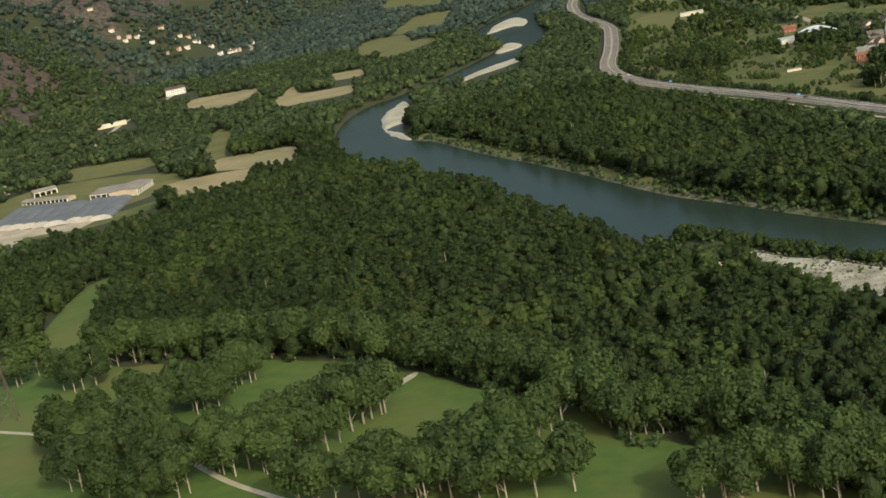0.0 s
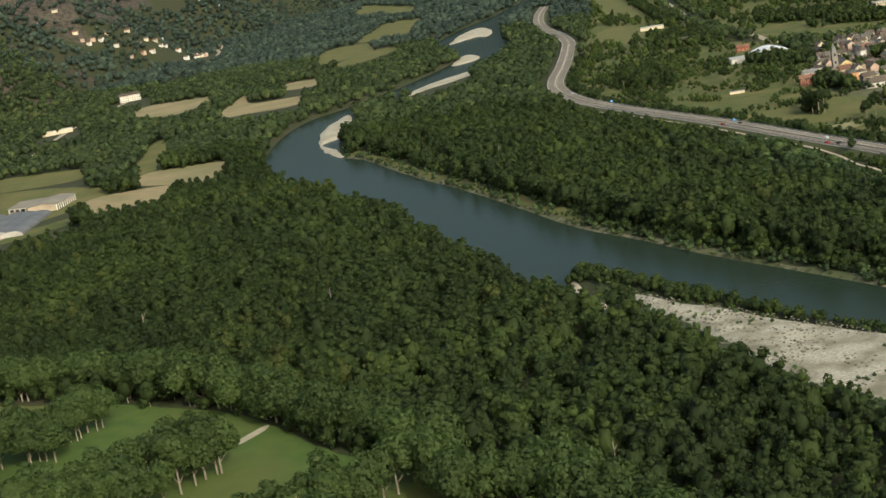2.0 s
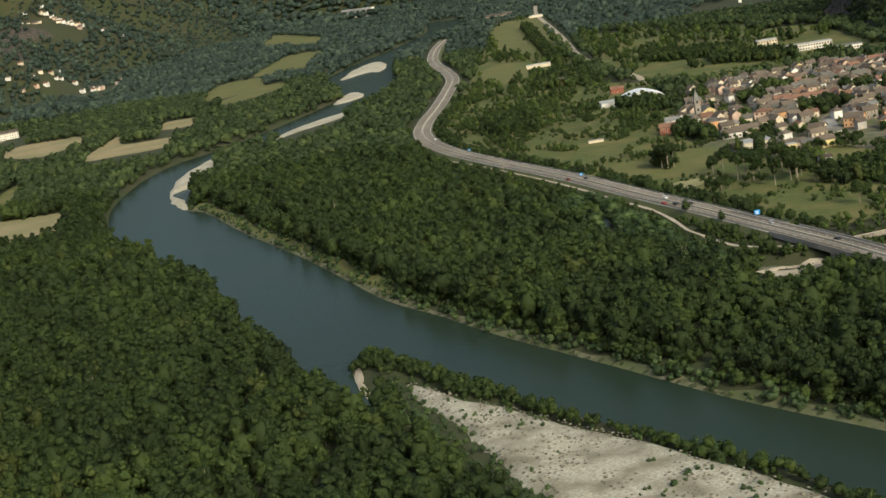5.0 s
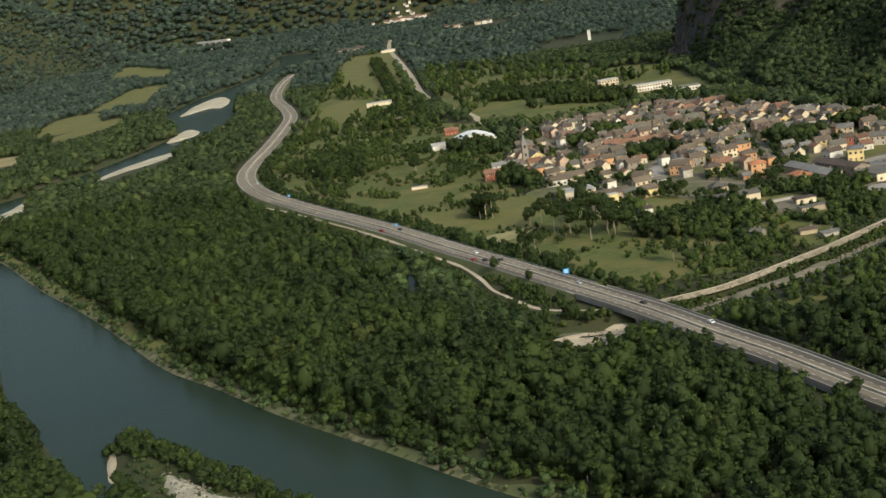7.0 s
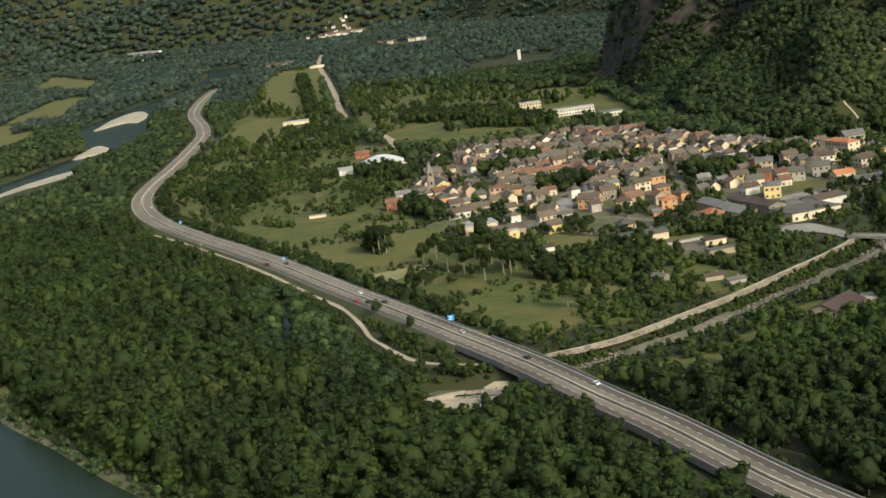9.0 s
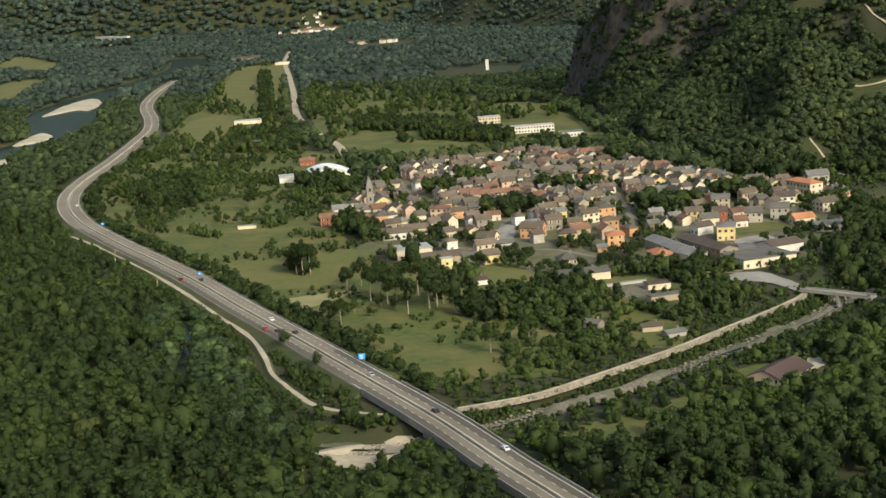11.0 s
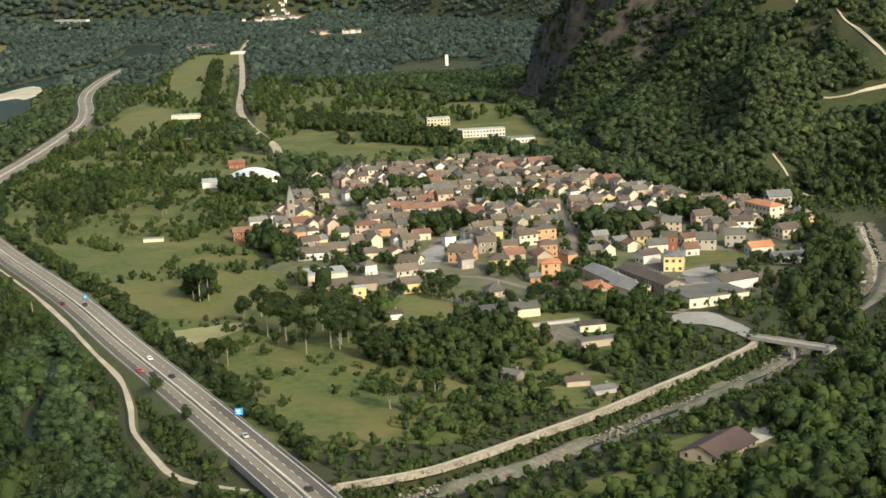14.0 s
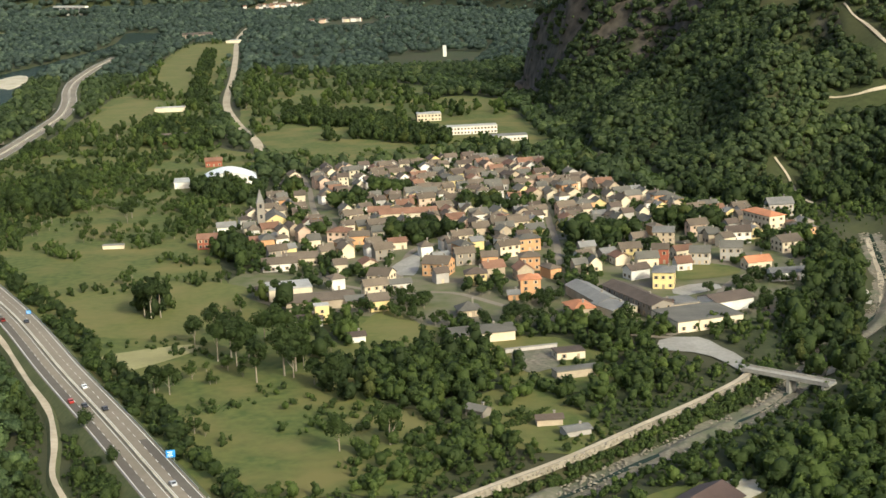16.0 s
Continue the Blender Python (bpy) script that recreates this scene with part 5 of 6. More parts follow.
def house(w, d, h, kind, rise, wall, roof, label, windows=True, sides="snew", category="house", name="house", group="", step=3.2, chimney=True, base=0.5):
    e = thing(name, label, category, group)
    hw, hd = w / 2, d / 2
    v, f = box(-hw, -hd, -base, hw, hd, h)
    if kind == "gable":
        o = len(v)
        v += [(-hw, 0, h + rise - 0.02), (hw, 0, h + rise - 0.02)]
        f = f[:1] + f[2:] + [(3, 0, 4, o, 7), (1, 2, 6, o + 1, 5)]
        f = [q for q in f if q not in ((3, 0, 4, 7), (1, 2, 6, 5))]
    link_mesh("wall", v, f, wall, e)
    if kind == "gable":
        link_mesh("roof", *gable_roof(w, d, h, rise), roof, e)
    elif kind == "hip":
        link_mesh("roof", *hip_roof(w, d, h, rise), roof, e)
    else:
        link_mesh("roof", *merge(box(-hw - 0.25, -hd - 0.25, h, hw + 0.25, hd + 0.25, h + 0.35), box(-hw + 0.4, -hd + 0.4, h + 0.35, hw - 0.4, hd - 0.4, h + 0.5)), roof, e)
    if chimney and kind != "flat":
        cx = hw * 0.45
        link_mesh("chimney", *merge(box(cx - 0.35, 0.3, h, cx + 0.35, 1.0, h + rise + 0.9), box(cx - 0.5, 0.15, h + rise + 0.9, cx + 0.5, 1.15, h + rise + 1.1)), WALLS["stone"], e)
    if windows:
        floors = max(1, int(h / 2.9))
        for side in sides:
            n = max(1, int((w if side in "sn" else d) / step))
            L = w if side in "sn" else d
            for fl in range(floors):
                for k in range(n):
                    u = (k + 0.5) / n * L - L / 2
                    if side == "s" and fl == 0 and k == n // 2:
                        o = new("door", door_me)
                        o.parent = e
                        o.matrix_basis = pose(u, -hd, 0.0)
                        continue
                    o = new("window", win_me)
                    o.parent = e
                    z = 1.6 + fl * (h / floors)
                    o.matrix_basis = {"s": pose(u, -hd, z), "n": pose(u, hd, z, 0, 0, 180), "e": pose(hd * 0 + hw, u, z, 0, 0, 90), "w": pose(-hw, u, z, 0, 0, -90)}[side]
    return e


def put(e, spot, rot, lift=0.0):
    x, y = spot
    e.matrix_basis = pose(x, y, max(0.0, level(x, y)) + 0.25 + lift, 0, 0, rot)
    return e


taken = []


def place(spot, rot, w, d, h, kind, rise, wall, roof, label, **kw):
    if kw.get("name", "house") == "house":
        w, d, h = w * 0.9, d * 0.9, h * 0.92
    e = house(w, d, h, kind, rise, WALLS[wall] if isinstance(wall, str) else wall, ROOFS[roof] if isinstance(roof, str) else roof, label, **kw)
    a = radians(rot)
    spot = (spot[0] - math.sin(a) * d / 2 * 0.9, spot[1] + math.cos(a) * d / 2 * 0.9)
    put(e, spot, rot)
    n = max(1, int(max(w, d) / 10))
    ax = (math.cos(a), math.sin(a)) if w > d else (-math.sin(a), math.cos(a))
    for k in range(n):
        u = ((k + 0.5) / n - 0.5) * max(w, d)
        taken.append((spot[0] + ax[0] * u, spot[1] + ax[1] * u, min(w, d) / 2 + 2.5))
    return e


# church with its bell tower
church = thing("church", "small yellow church with a grey stone bell tower", "church", at=pose(*(-9, 414), 0.25, 0, 0, 12))
link_mesh("nave", *box(-6, 0, -0.5, 6, 20, 7.5), WALLS["yellow"], church)
gv, gf = gable_roof(20, 12, 7.5, 3.4, 0.5)
link_mesh("roof", [(-y, x + 10, z) for x, y, z in gv], gf, ROOFS["slate"], church)
link_mesh("gable", [(-6, 0, 7.5), (6, 0, 7.5), (0, 0, 10.8), (-6, 0.4, 7.5), (6, 0.4, 7.5), (0, 0.4, 10.8)], [(0, 1, 2), (5, 4, 3), (0, 2, 5, 3), (1, 4, 5, 2)], WALLS["yellow"], church)
tower = link_mesh("tower", *merge(box(-11, 1, -0.5, -6.6, 5.4, 18), box(-11.25, 0.75, 17.6, -6.35, 5.65, 18.2), box(-11.2, 0.8, 12.4, -6.4, 5.6, 12.8)), WALLS["stone"], church, "grey stone bell tower")
link_mesh("spire", [(-11.1, 0.9, 18.2), (-6.5, 0.9, 18.2), (-6.5, 5.5, 18.2), (-11.1, 5.5, 18.2), (-8.8, 3.2, 26.5)], [(0, 1, 4), (1, 2, 4), (2, 3, 4), (3, 0, 4), (0, 3, 2, 1)], ROOFS["grey"], tower, "slim pointed spire")
for z in (9.0, 15.2):
    link_mesh("belfry_opening", *box(-9.5, 0.9, z, -8.1, 1.2, z + 2.2), M_GLASS, tower)
link_mesh("church_door", *box(-1.0, -0.12, -0.3, 1.0, 0.1, 3.0), M_FRAME, church)
link_mesh("rose_window", *box(-0.9, -0.1, 5.2, 0.9, 0.1, 6.8), M_GLASS, church)
taken += [(*(-10, 428), 15), (*(-14, 429), 10)]

# white arched sports hall
hall = thing("sports_hall", "white hall with a curved roof and low wing", "hall", at=pose(*(-65, 611), 0.25, 0, 0, 8))
n = 12
hv = [(-20 + 40 * k / n, y, 4.0 + 6.0 * math.sin(math.pi * k / n)) for y in (-15, 15) for k in range(n + 1)]
hv2 = [(x, y, z - 0.3) for x, y, z in hv]
hf = [(k, k + 1, n + 2 + k, n + 1 + k) for k in range(n)]
m0 = len(hv)
link_mesh("curved_roof", hv + hv2, hf + [tuple(i + m0 for i in q[::-1]) for q in hf], material("white_membrane", (0.74, 0.74, 0.71), (0.82, 0.82, 0.79), 0.5, 0.1, 0.5, 0.0), hall)
for y in (-14.8, 14.8):
    ev = [(-20 + 40 * k / n, y, 3.8 + 6.0 * math.sin(math.pi * k / n)) for k in range(n + 1)] + [(20, y, -0.5), (-20, y, -0.5)]
    link_mesh("end_wall", ev, [tuple(range(len(ev)))], WALLS["white"], hall)
for x in (-20, 19.7):
    link_mesh("side_wall", *box(x, -14.7, -0.5, x + 0.3, 14.7, 3.9), WALLS["white"], hall)
link_mesh("wing", *box(-38, -12, -0.5, -20.2, 8, 4.2), WALLS["white"], hall)
link_mesh("wing_roof", *box(-38.4, -12.4, 4.2, -20.3, 8.4, 4.6), ROOFS["pale"], hall)
taken += [(*(-85, 623), 18), (*(-67, 629), 24), (*(-53, 625), 20)]

place((-88, 695), 10, 14, 8, 5, "gable", 2.2, "red", "red", "red building with a tiled roof beside the hall")
# school blocks
place((76, 930), 4, 22, 16, 6.6, "flat", 0, "cream", "pale", "cream flat-roofed school block", name="school", category="school", step=3.0)
place((112, 826), 4, 46, 14, 6.4, "flat", 0, "white", "pale", "long white school block with window bands", name="school", category="school", step=2.8)
place((143, 772), 4, 30, 14, 4.2, "flat", 0, "white", "grey", "low white school wing with a grey roof", name="school", category="school", step=3.0)
# named larger buildings
place((262, 357), -66, 25, 10, 10.5, "hip", 2.2, "cream", "orange", "four-storey apartment block with an orange roof and balconies", name="apartment_block", category="apartment block", step=3.4)
place((285, 401), 6, 16, 11, 8, "gable", 3.0, "grey", "grey", "grey house with a slate roof near the wooded slope")
place((130, 226), 4, 10.5, 11, 9.5, "hip", 2.0, "orange", "orange", "tall orange three-storey house with a red hip roof")
place((122, 222), 4, 6, 7, 3.2, "gable", 1.4, "orange", "grey", "low orange annex with a grey roof")
place((105, 255), 2, 11.5, 10, 6.4, "hip", 2.6, "yellow", "umber", "cream balcony house with a dark hip roof")
place((85, 280), -18, 15, 13, 7.0, "gable", 3.0, "orange", "brown", "large orange house with a brown gable roof")
place((113, 298), 5, 9, 9, 5.5, "gable", 2.2, "orange", "brown", "salmon house with a brown roof")
place((133, 284), 4, 11, 10, 7.5, "hip", 2.4, "orange", "brown", "orange house with a brown pyramid roof")
place((145, 187), -76, 16, 11, 5.2, "hip", 2.4, "tan", "orange", "pale workshop front with an orange hip roof")
place((153, 211), -73, 40, 11, 4.6, "gable", 2.0, "tan", "grey", "long low grey-roofed workshop", windows=False, name="workshop", category="workshop")
place((160, 187), -62, 17, 13, 4.0, "gable", 2.0, "cream", "grey", "low workshop with a grey gable roof", windows=False, name="workshop", category="workshop")
place((172, 198), -69, 47, 11, 6.2, "gable", 2.0, "stone", "umber", "long dark brick building with a brown roof", name="workshop", category="workshop", step=4.5)
place((185, 182), -20, 9, 7, 6, "gable", 1.5, "red", "umber", "small red end building of the long shed")
place((193, 233), -12, 11, 16, 8.5, "hip", 1.8, "yellow", "grey", "bright yellow end-wall house with a slate roof")
place((202, 158), 19, 31, 25, 4.4, "flat", 0, "cream", "slate", "wide low factory with a ribbed dark roof", name="factory", category="factory", step=5)
place((218, 187), 26, 20, 15, 4.8, "gable", 2.0, "white", "umber", "low factory wing with a white gable", windows=False, name="factory", category="factory")
place((196, 189), 17, 15, 14, 3.4, "flat", 0, "tan", "grey", "low storage building with a pale flat roof", windows=False, name="factory", category="factory")
place((16, 241), 12, 23, 20, 6.0, "flat", 0, "cream", "pale", "cream workshop with a broad white flat roof", step=5)
place((5, 245), 12, 12, 14, 4.0, "gable", 1.6, "grey", "umber", "low annex with a dark brown roof")
place((32, 220), 12, 36, 20, 4.5, "gable", 1.8, "tan", "brown", "wide low building with a brown-grey roof", windows=False)
place((35, 192), 12, 7, 6, 9.0, "flat", 0, "yellow", "pale", "pale yellow tower block beside low roofs", step=4)
place((29, 188), 12, 14, 10, 3.5, "gable", 1.5, "white", "umber", "low white house with a dark roof")
place((51, 221), 12, 16, 10, 3.8, "gable", 1.5, "tan", "slate", "low outbuilding with a slate roof", windows=False)
place((60, 211), 16, 10, 13, 5.6, "gable", 2.4, "yellow", "brown", "bright yellow house with a brown roof")
place((57, 260), -20, 12, 12, 6.6, "gable", 2.8, "cream", "brown", "cream house with a wide brown gable roof")
place((67, 252), 12, 15, 9, 3.6, "gable", 1.6, "white", "slate", "low white house with a slate roof")
place((106, 150), 12, 27, 14, 4.0, "gable", 1.8, "cream", "slate", "long white shed with a grey roof", windows=False, name="shed", category="shed")
place((101, 194), 10, 11, 11, 3.2, "hip", 3.4, "tan", "slate", "small house with a pyramid slate roof")
place((199, 287), -12, 9, 9, 8.5, "gable", 2.0, "red", "brown", "tall red house with a brown roof")
place((206, 325), -12, 12, 11, 9.5, "gable", 2.2, "tan", "grey", "tall tan house with a grey roof")
place((186, 301), 8, 12, 9, 6.4, "gable", 2.4, "yellow", "brown", "yellow house with a brown roof")
place((218, 281), -14, 11, 11, 7.0, "gable", 2.6, "grey", "slate", "grey house with a stone-slab roof")
place((235, 288), -14, 12, 12, 7.5, "gable", 2.6, "grey", "slate", "blue-grey house with a slate roof")
place((247, 329), 0, 14, 11, 7.0, "gable", 2.4, "white", "umber", "white house with a dark brown roof")
place((245, 265), 14, 14, 10, 4.5, "gable", 2.2, "cream", "orange", "low cream house with an orange roof")
place((256, 239), 4, 24, 10, 4.5, "gable", 1.6, "white", "grey", "long white house with a grey roof")
place((269, 302), 20, 13, 13, 6.4, "gable", 2.6, "cream", "brown", "cream house with a broad brown roof")
place((276, 357), -8, 14, 8, 4.0, "gable", 1.8, "tan", "red", "low tan building with a red roof")
place((-43, 373), 4, 13, 9, 6.0, "gable", 2.2, "red", "red", "dark red barn at the edge of the meadow", name="barn", category="barn")
place((-39, 415), 10, 12, 9, 5.0, "gable", 2.2, "white", "grey", "white house with a grey roof")
place((-100, 385), 2, 12, 3.5, 2.0, "flat", 0, "cream", "grey", "low pale shed on the meadow", windows=False, name="shed", category="shed")
place((29, 377), -16, 13, 12, 6.5, "hip", 2.4, "pink", "red", "pink house with a red hip roof")
place((42, 368), 6, 12, 9, 5.5, "gable", 2.2, "orange", "brown", "orange house with a brown roof")
place((68, 431), 3, 38, 10, 6.0, "gable", 2.4, "cream", "red", "long cream row of houses with a red roof")
place((50, 438), 3, 14, 10, 6.5, "gable", 2.4, "pink", "red", "pink house with a red roof")
place((4, 306), 8, 20, 12, 4.6, "gable", 2.4, "white", "brown", "wide white house with a brown roof")
place((14, 317), 8, 20, 12, 4.6, "gable", 2.4, "cream", "brown", "cream house with a broad reddish roof")
place((52, 158), 14, 8, 6, 2.8, "gable", 1.2, "white", "umber", "small white garden house", windows=False, name="shed", category="shed")
place((140, 119), 12, 13, 9, 3.2, "flat", 0, "cream", "umber", "low white building with a dark roof", step=5)
place((141, 94), 16, 18, 6, 2.8, "flat", 0, "tan", "slate", "row of cream garages", windows=False, name="garage", category="garage")
place((100, 51), -40, 8, 5, 2.4, "gable", 1.2, "stone", "slate", "small dark wooden hut", windows=False, name="hut", category="hut")
place((126, 37), 5, 9, 5, 2.4, "gable", 1.0, "tan", "umber", "small garden hut with a brown roof", windows=False, name="hut", category="hut")
place((135, 25), 20, 9, 6, 2.0, "gable", 0.8, "grey", "grey", "small grey garden shed", windows=False, name="hut", category="hut")
sheet("rubble_yard", [(117, 133), (133, 141), (137, 117), (127, 102), (120, 107)], 0.5, M_BED, "rubble-strewn yard inside a low wall", "yard")
place((125, 134), 14, 22, 0.5, 1.6, "flat", 0, "grey", "grey", "low grey boundary wall", windows=False, name="boundary_wall", category="wall")
# factories further up the valley
place((-194, 1101), 3, 30, 14, 4.0, "flat", 0, "cream", "pale", "pale industrial building beside lawns", name="factory", category="factory", step=5, windows=False)
place((-139, 845), 6, 36, 16, 6.5, "gable", 2.4, "orange", "brown", "orange villa with brown roof among trees")
place((-355, 2303), 6, 60, 30, 9, "gable", 3, "tan", "brown", "far farm building with brown roof", windows=False)
place((-270, 2159), 6, 30, 24, 4.5, "flat", 0, "cream", "pale", "pale industrial building far up the road", windows=False)
place((91, 1673), 0, 5, 5, 15, "flat", 0, "white", "pale", "tall white tower standing in the woods", name="tower", category="tower", step=4, windows=False)

# ordinary houses
KINDS = []
WORDS = {"white": "white", "cream": "cream", "yellow": "yellow", "orange": "orange", "pink": "pink", "tan": "tan", "grey": "grey", "stone": "bare stone"}
RW = {"brown": "brown tiled", "red": "red tiled", "orange": "orange tiled", "slate": "grey stone-slab", "grey": "grey", "umber": "dark brown"}
rk = np.random.RandomState(12)
for i in range(26):
    wl = ["white", "cream", "cream", "tan", "white", "yellow", "grey", "pink", "stone", "cream", "orange", "tan"][i % 12]
    rf = ["brown", "slate", "brown", "red", "brown", "slate", "umber", "brown", "grey"][i % 9]
    kd = "hip" if i % 6 == 4 else "gable"
    w, d, h = rk.uniform(6.5, 12.5), rk.uniform(6, 8.2), rk.choice([4.2, 5.0, 5.6, 6.6])
    KINDS.append(house(w, d, h, kd, rk.uniform(1.8, 2.9), WALLS[wl], ROOFS[rf], f"{WORDS[wl]} plaster village house with a {RW[rf]} {kd} roof", group="village houses", step=3.6, sides="snw" if i % 2 else "se"))


def free(x, y, r):
    return all((x - a) ** 2 + (y - b) ** 2 > (r + c) ** 2 for a, b, c in taken)


GROVES = [(*(52, 533), 13), (*(76, 375), 19), (*(29, 482), 12), (*(174, 350), 20), (*(110, 463), 11), (*(-12, 549), 10), (*(230, 380), 18), (*(-7, 436), 8), (*(17, 396), 7), (*(140, 456), 9), (*(174, 585), 12)]
spots = []
ca, sa = math.cos(radians(17)), math.sin(radians(17))
vil = np.array(VILLAGE, float)
for i in range(-40, 60):
    for j in range(-40, 70):
        u, v_ = i * 13.2 + rk.uniform(-3.5, 3.5), j * 11.6 + rk.uniform(-3, 3)
        x, y = 60 + u * ca - v_ * sa, 400 + u * sa + v_ * ca
        if inside(np.array([x]), np.array([y]), vil)[0] and line_dist(np.array([x]), np.array([y]), vil, True)[0] > 6 and free(x, y, 4.5) and all((x - a) ** 2 + (y - b) ** 2 > (c + 4) ** 2 for a, b, c in GROVES):
            if min(line_dist(np.array([x]), np.array([y]), np.array(p))[0] for p in STREETS) > 5.5 and height(np.array([x]), np.array([y]))[0] < 12:
                if rk.rand() < (0.76 if y > 330 else 0.32) and (y > 255 or x < 100):
                    spots.append((x, y))
def joined(name, label, places, category, glass=True):
    """Far houses as one mesh: walls, roofs and window panes of each."""
    V, F, K, mats = [], [], [], list(WALLS.values()) + list(ROOFS.values()) + [M_GLASS]
    r = np.random.RandomState(len(places))
    for x, y, rot, w, d, h, wl, rf in places:
        c, s = math.cos(radians(rot)), math.sin(radians(rot))
        z0 = max(0.0, level(x, y)) + (0.25 if glass else 1.0)
        bits = [(box(-w / 2, -d / 2, -1.5, w / 2, d / 2, h), list(WALLS).index(wl)), (gable_roof(w, d, h, 2.3), len(WALLS) + list(ROOFS).index(rf))]
        bits.append((([(-w / 2, -d / 2, h), (-w / 2, d / 2, h), (-w / 2, 0, h + 2.25), (w / 2, -d / 2, h), (w / 2, d / 2, h), (w / 2, 0, h + 2.25)], [(0, 2, 1), (3, 4, 5)]), list(WALLS).index(wl)))
        if glass:
            n = int(w / 3.2)
            for fl in range(int(h / 2.9)):
                for k in range(n):
                    u = (k + 0.5) / n * w - w / 2
                    bits.append((box(u - 0.5, -d / 2 - 0.06, 0.9 + fl * 2.9, u + 0.5, -d / 2 + 0.1, 2.4 + fl * 2.9), len(mats) - 1))
            bits.append((box(w * 0.2, 0.3, h, w * 0.2 + 0.7, 1.0, h + 3.3), list(WALLS).index("stone")))
        for (pv, pf), k in bits:
            o = len(V)
            V += [(x + q[0] * c - q[1] * s, y + q[0] * s + q[1] * c, z0 + q[2]) for q in pv]
            F += [tuple(o + i for i in t) for t in pf]
            K += [k] * len(pf)
    return tagged(link_mesh(name, V, F, mats, midx=K), label, category, kind="stuff")


used, back = set(), []
NEAR_LIMIT = sorted(y for x, y in spots)[min(205, len(spots) - 1)]
for x, y in spots:
    rot = 17 + rk.normal() * 6 + rk.choice([0, 0, 0, 90, 180, -90])
    taken.append((x, y, 5.5))
    if y > NEAR_LIMIT:
        back.append((x, y, rot, rk.uniform(6.5, 11.5), rk.uniform(6, 8), rk.choice([4.6, 5.4, 6.2]), ["white", "cream", "tan", "grey", "pink", "yellow", "cream"][rk.randint(7)], ["brown", "slate", "red", "umber", "brown"][rk.randint(5)]))
        continue
    k = rk.randint(len(KINDS))
    m = pose(x, y, max(0.0, level(x, y)) + 0.25, 0, 0, rot)
    if k in used:
        copy_thing(KINDS[k], m)
    else:
        KINDS[k].matrix_basis = m
        used.add(k)
joined("houses", "crowded pale houses with brown tiled roofs at the back of the village", back, "houses")

# brown-roofed barn by the creek
a, b, c = Vector((151, -49)), Vector((161, -61)), Vector((178, -41))
barn_rot = math.degrees(math.atan2(c.y - b.y, c.x - b.x))
place(((b.x + c.x) / 2, (b.y + c.y) / 2), barn_rot, 24, 15, 2.4, "gable", 3.1, "tan", material("brown_sheet_roof", (0.070, 0.045, 0.036), (0.095, 0.062, 0.048), 0.6, 0.05, 0.6, 0.2), "barn with a brown sheet roof and white walls", name="barn", category="barn", chimney=False, step=4)
sheet("paved_yard", [(172, -24), (185, -25), (186, -35), (175, -43)], 0.5, M_SAND, "bare pale yard beside the barn", "yard")

# greenhouses
film_mat = material("greenhouse_film", (0.120, 0.122, 0.112), (0.165, 0.165, 0.150), 0.2, 0.05, 0.55, 0.0)
n = 8
proto = thing("polytunnel", "long arched plastic greenhouse tunnel with pale ends", "greenhouse", "greenhouse tunnels")
arc = [(4.6 * math.cos(math.pi * k / n), 0.8 + 3.6 * math.sin(math.pi * k / n)) for k in range(n + 1)]
arc = [(4.6, 0.0)] + arc + [(-4.6, 0.0)]
n2 = len(arc)
link_mesh("cover", [(x, y, z) for y in (0, 78) for x, z in arc], [(k, k + 1, n2 + k + 1, n2 + k) for k in range(n2 - 1)], film_mat, proto)
for y in (-0.05, 78.05):
    link_mesh("end_wall", [(x, y, z) for x, z in arc], [tuple(range(n2))], WALLS["grey"], proto)
gh0, gh1 = Vector((-746, 202)), Vector((-695, 185))
gdir = (gh1 - gh0).normalized()
gfar = Vector((-715, 292)) - gh1
grot = math.degrees(math.atan2(gdir.y, gdir.x))
gturn = math.degrees(math.atan2(gfar.y, gfar.x)) - 90
gap_ = (gh1 - gh0).length / 4
for k in range(9):
    q = gh0 + gdir * gap_ * (k - 1 if k < 6 else k - 0.5) + gfar * (0.0 if k < 6 else 0.06)
    m = pose(q.x, q.y, 0.25, 0, 0, gturn) @ Matrix.Diagonal((gap_ / 9.6, gfar.length / 78 * 0.78, 1.0, 1))
    if k:
        copy_thing(proto, m)
    else:
        proto.matrix_basis = m

M_SHED = material("weathered_sheet_roof", (0.22, 0.195, 0.145), (0.29, 0.26, 0.20), 0.6, 0.06, 0.8, 0.2)


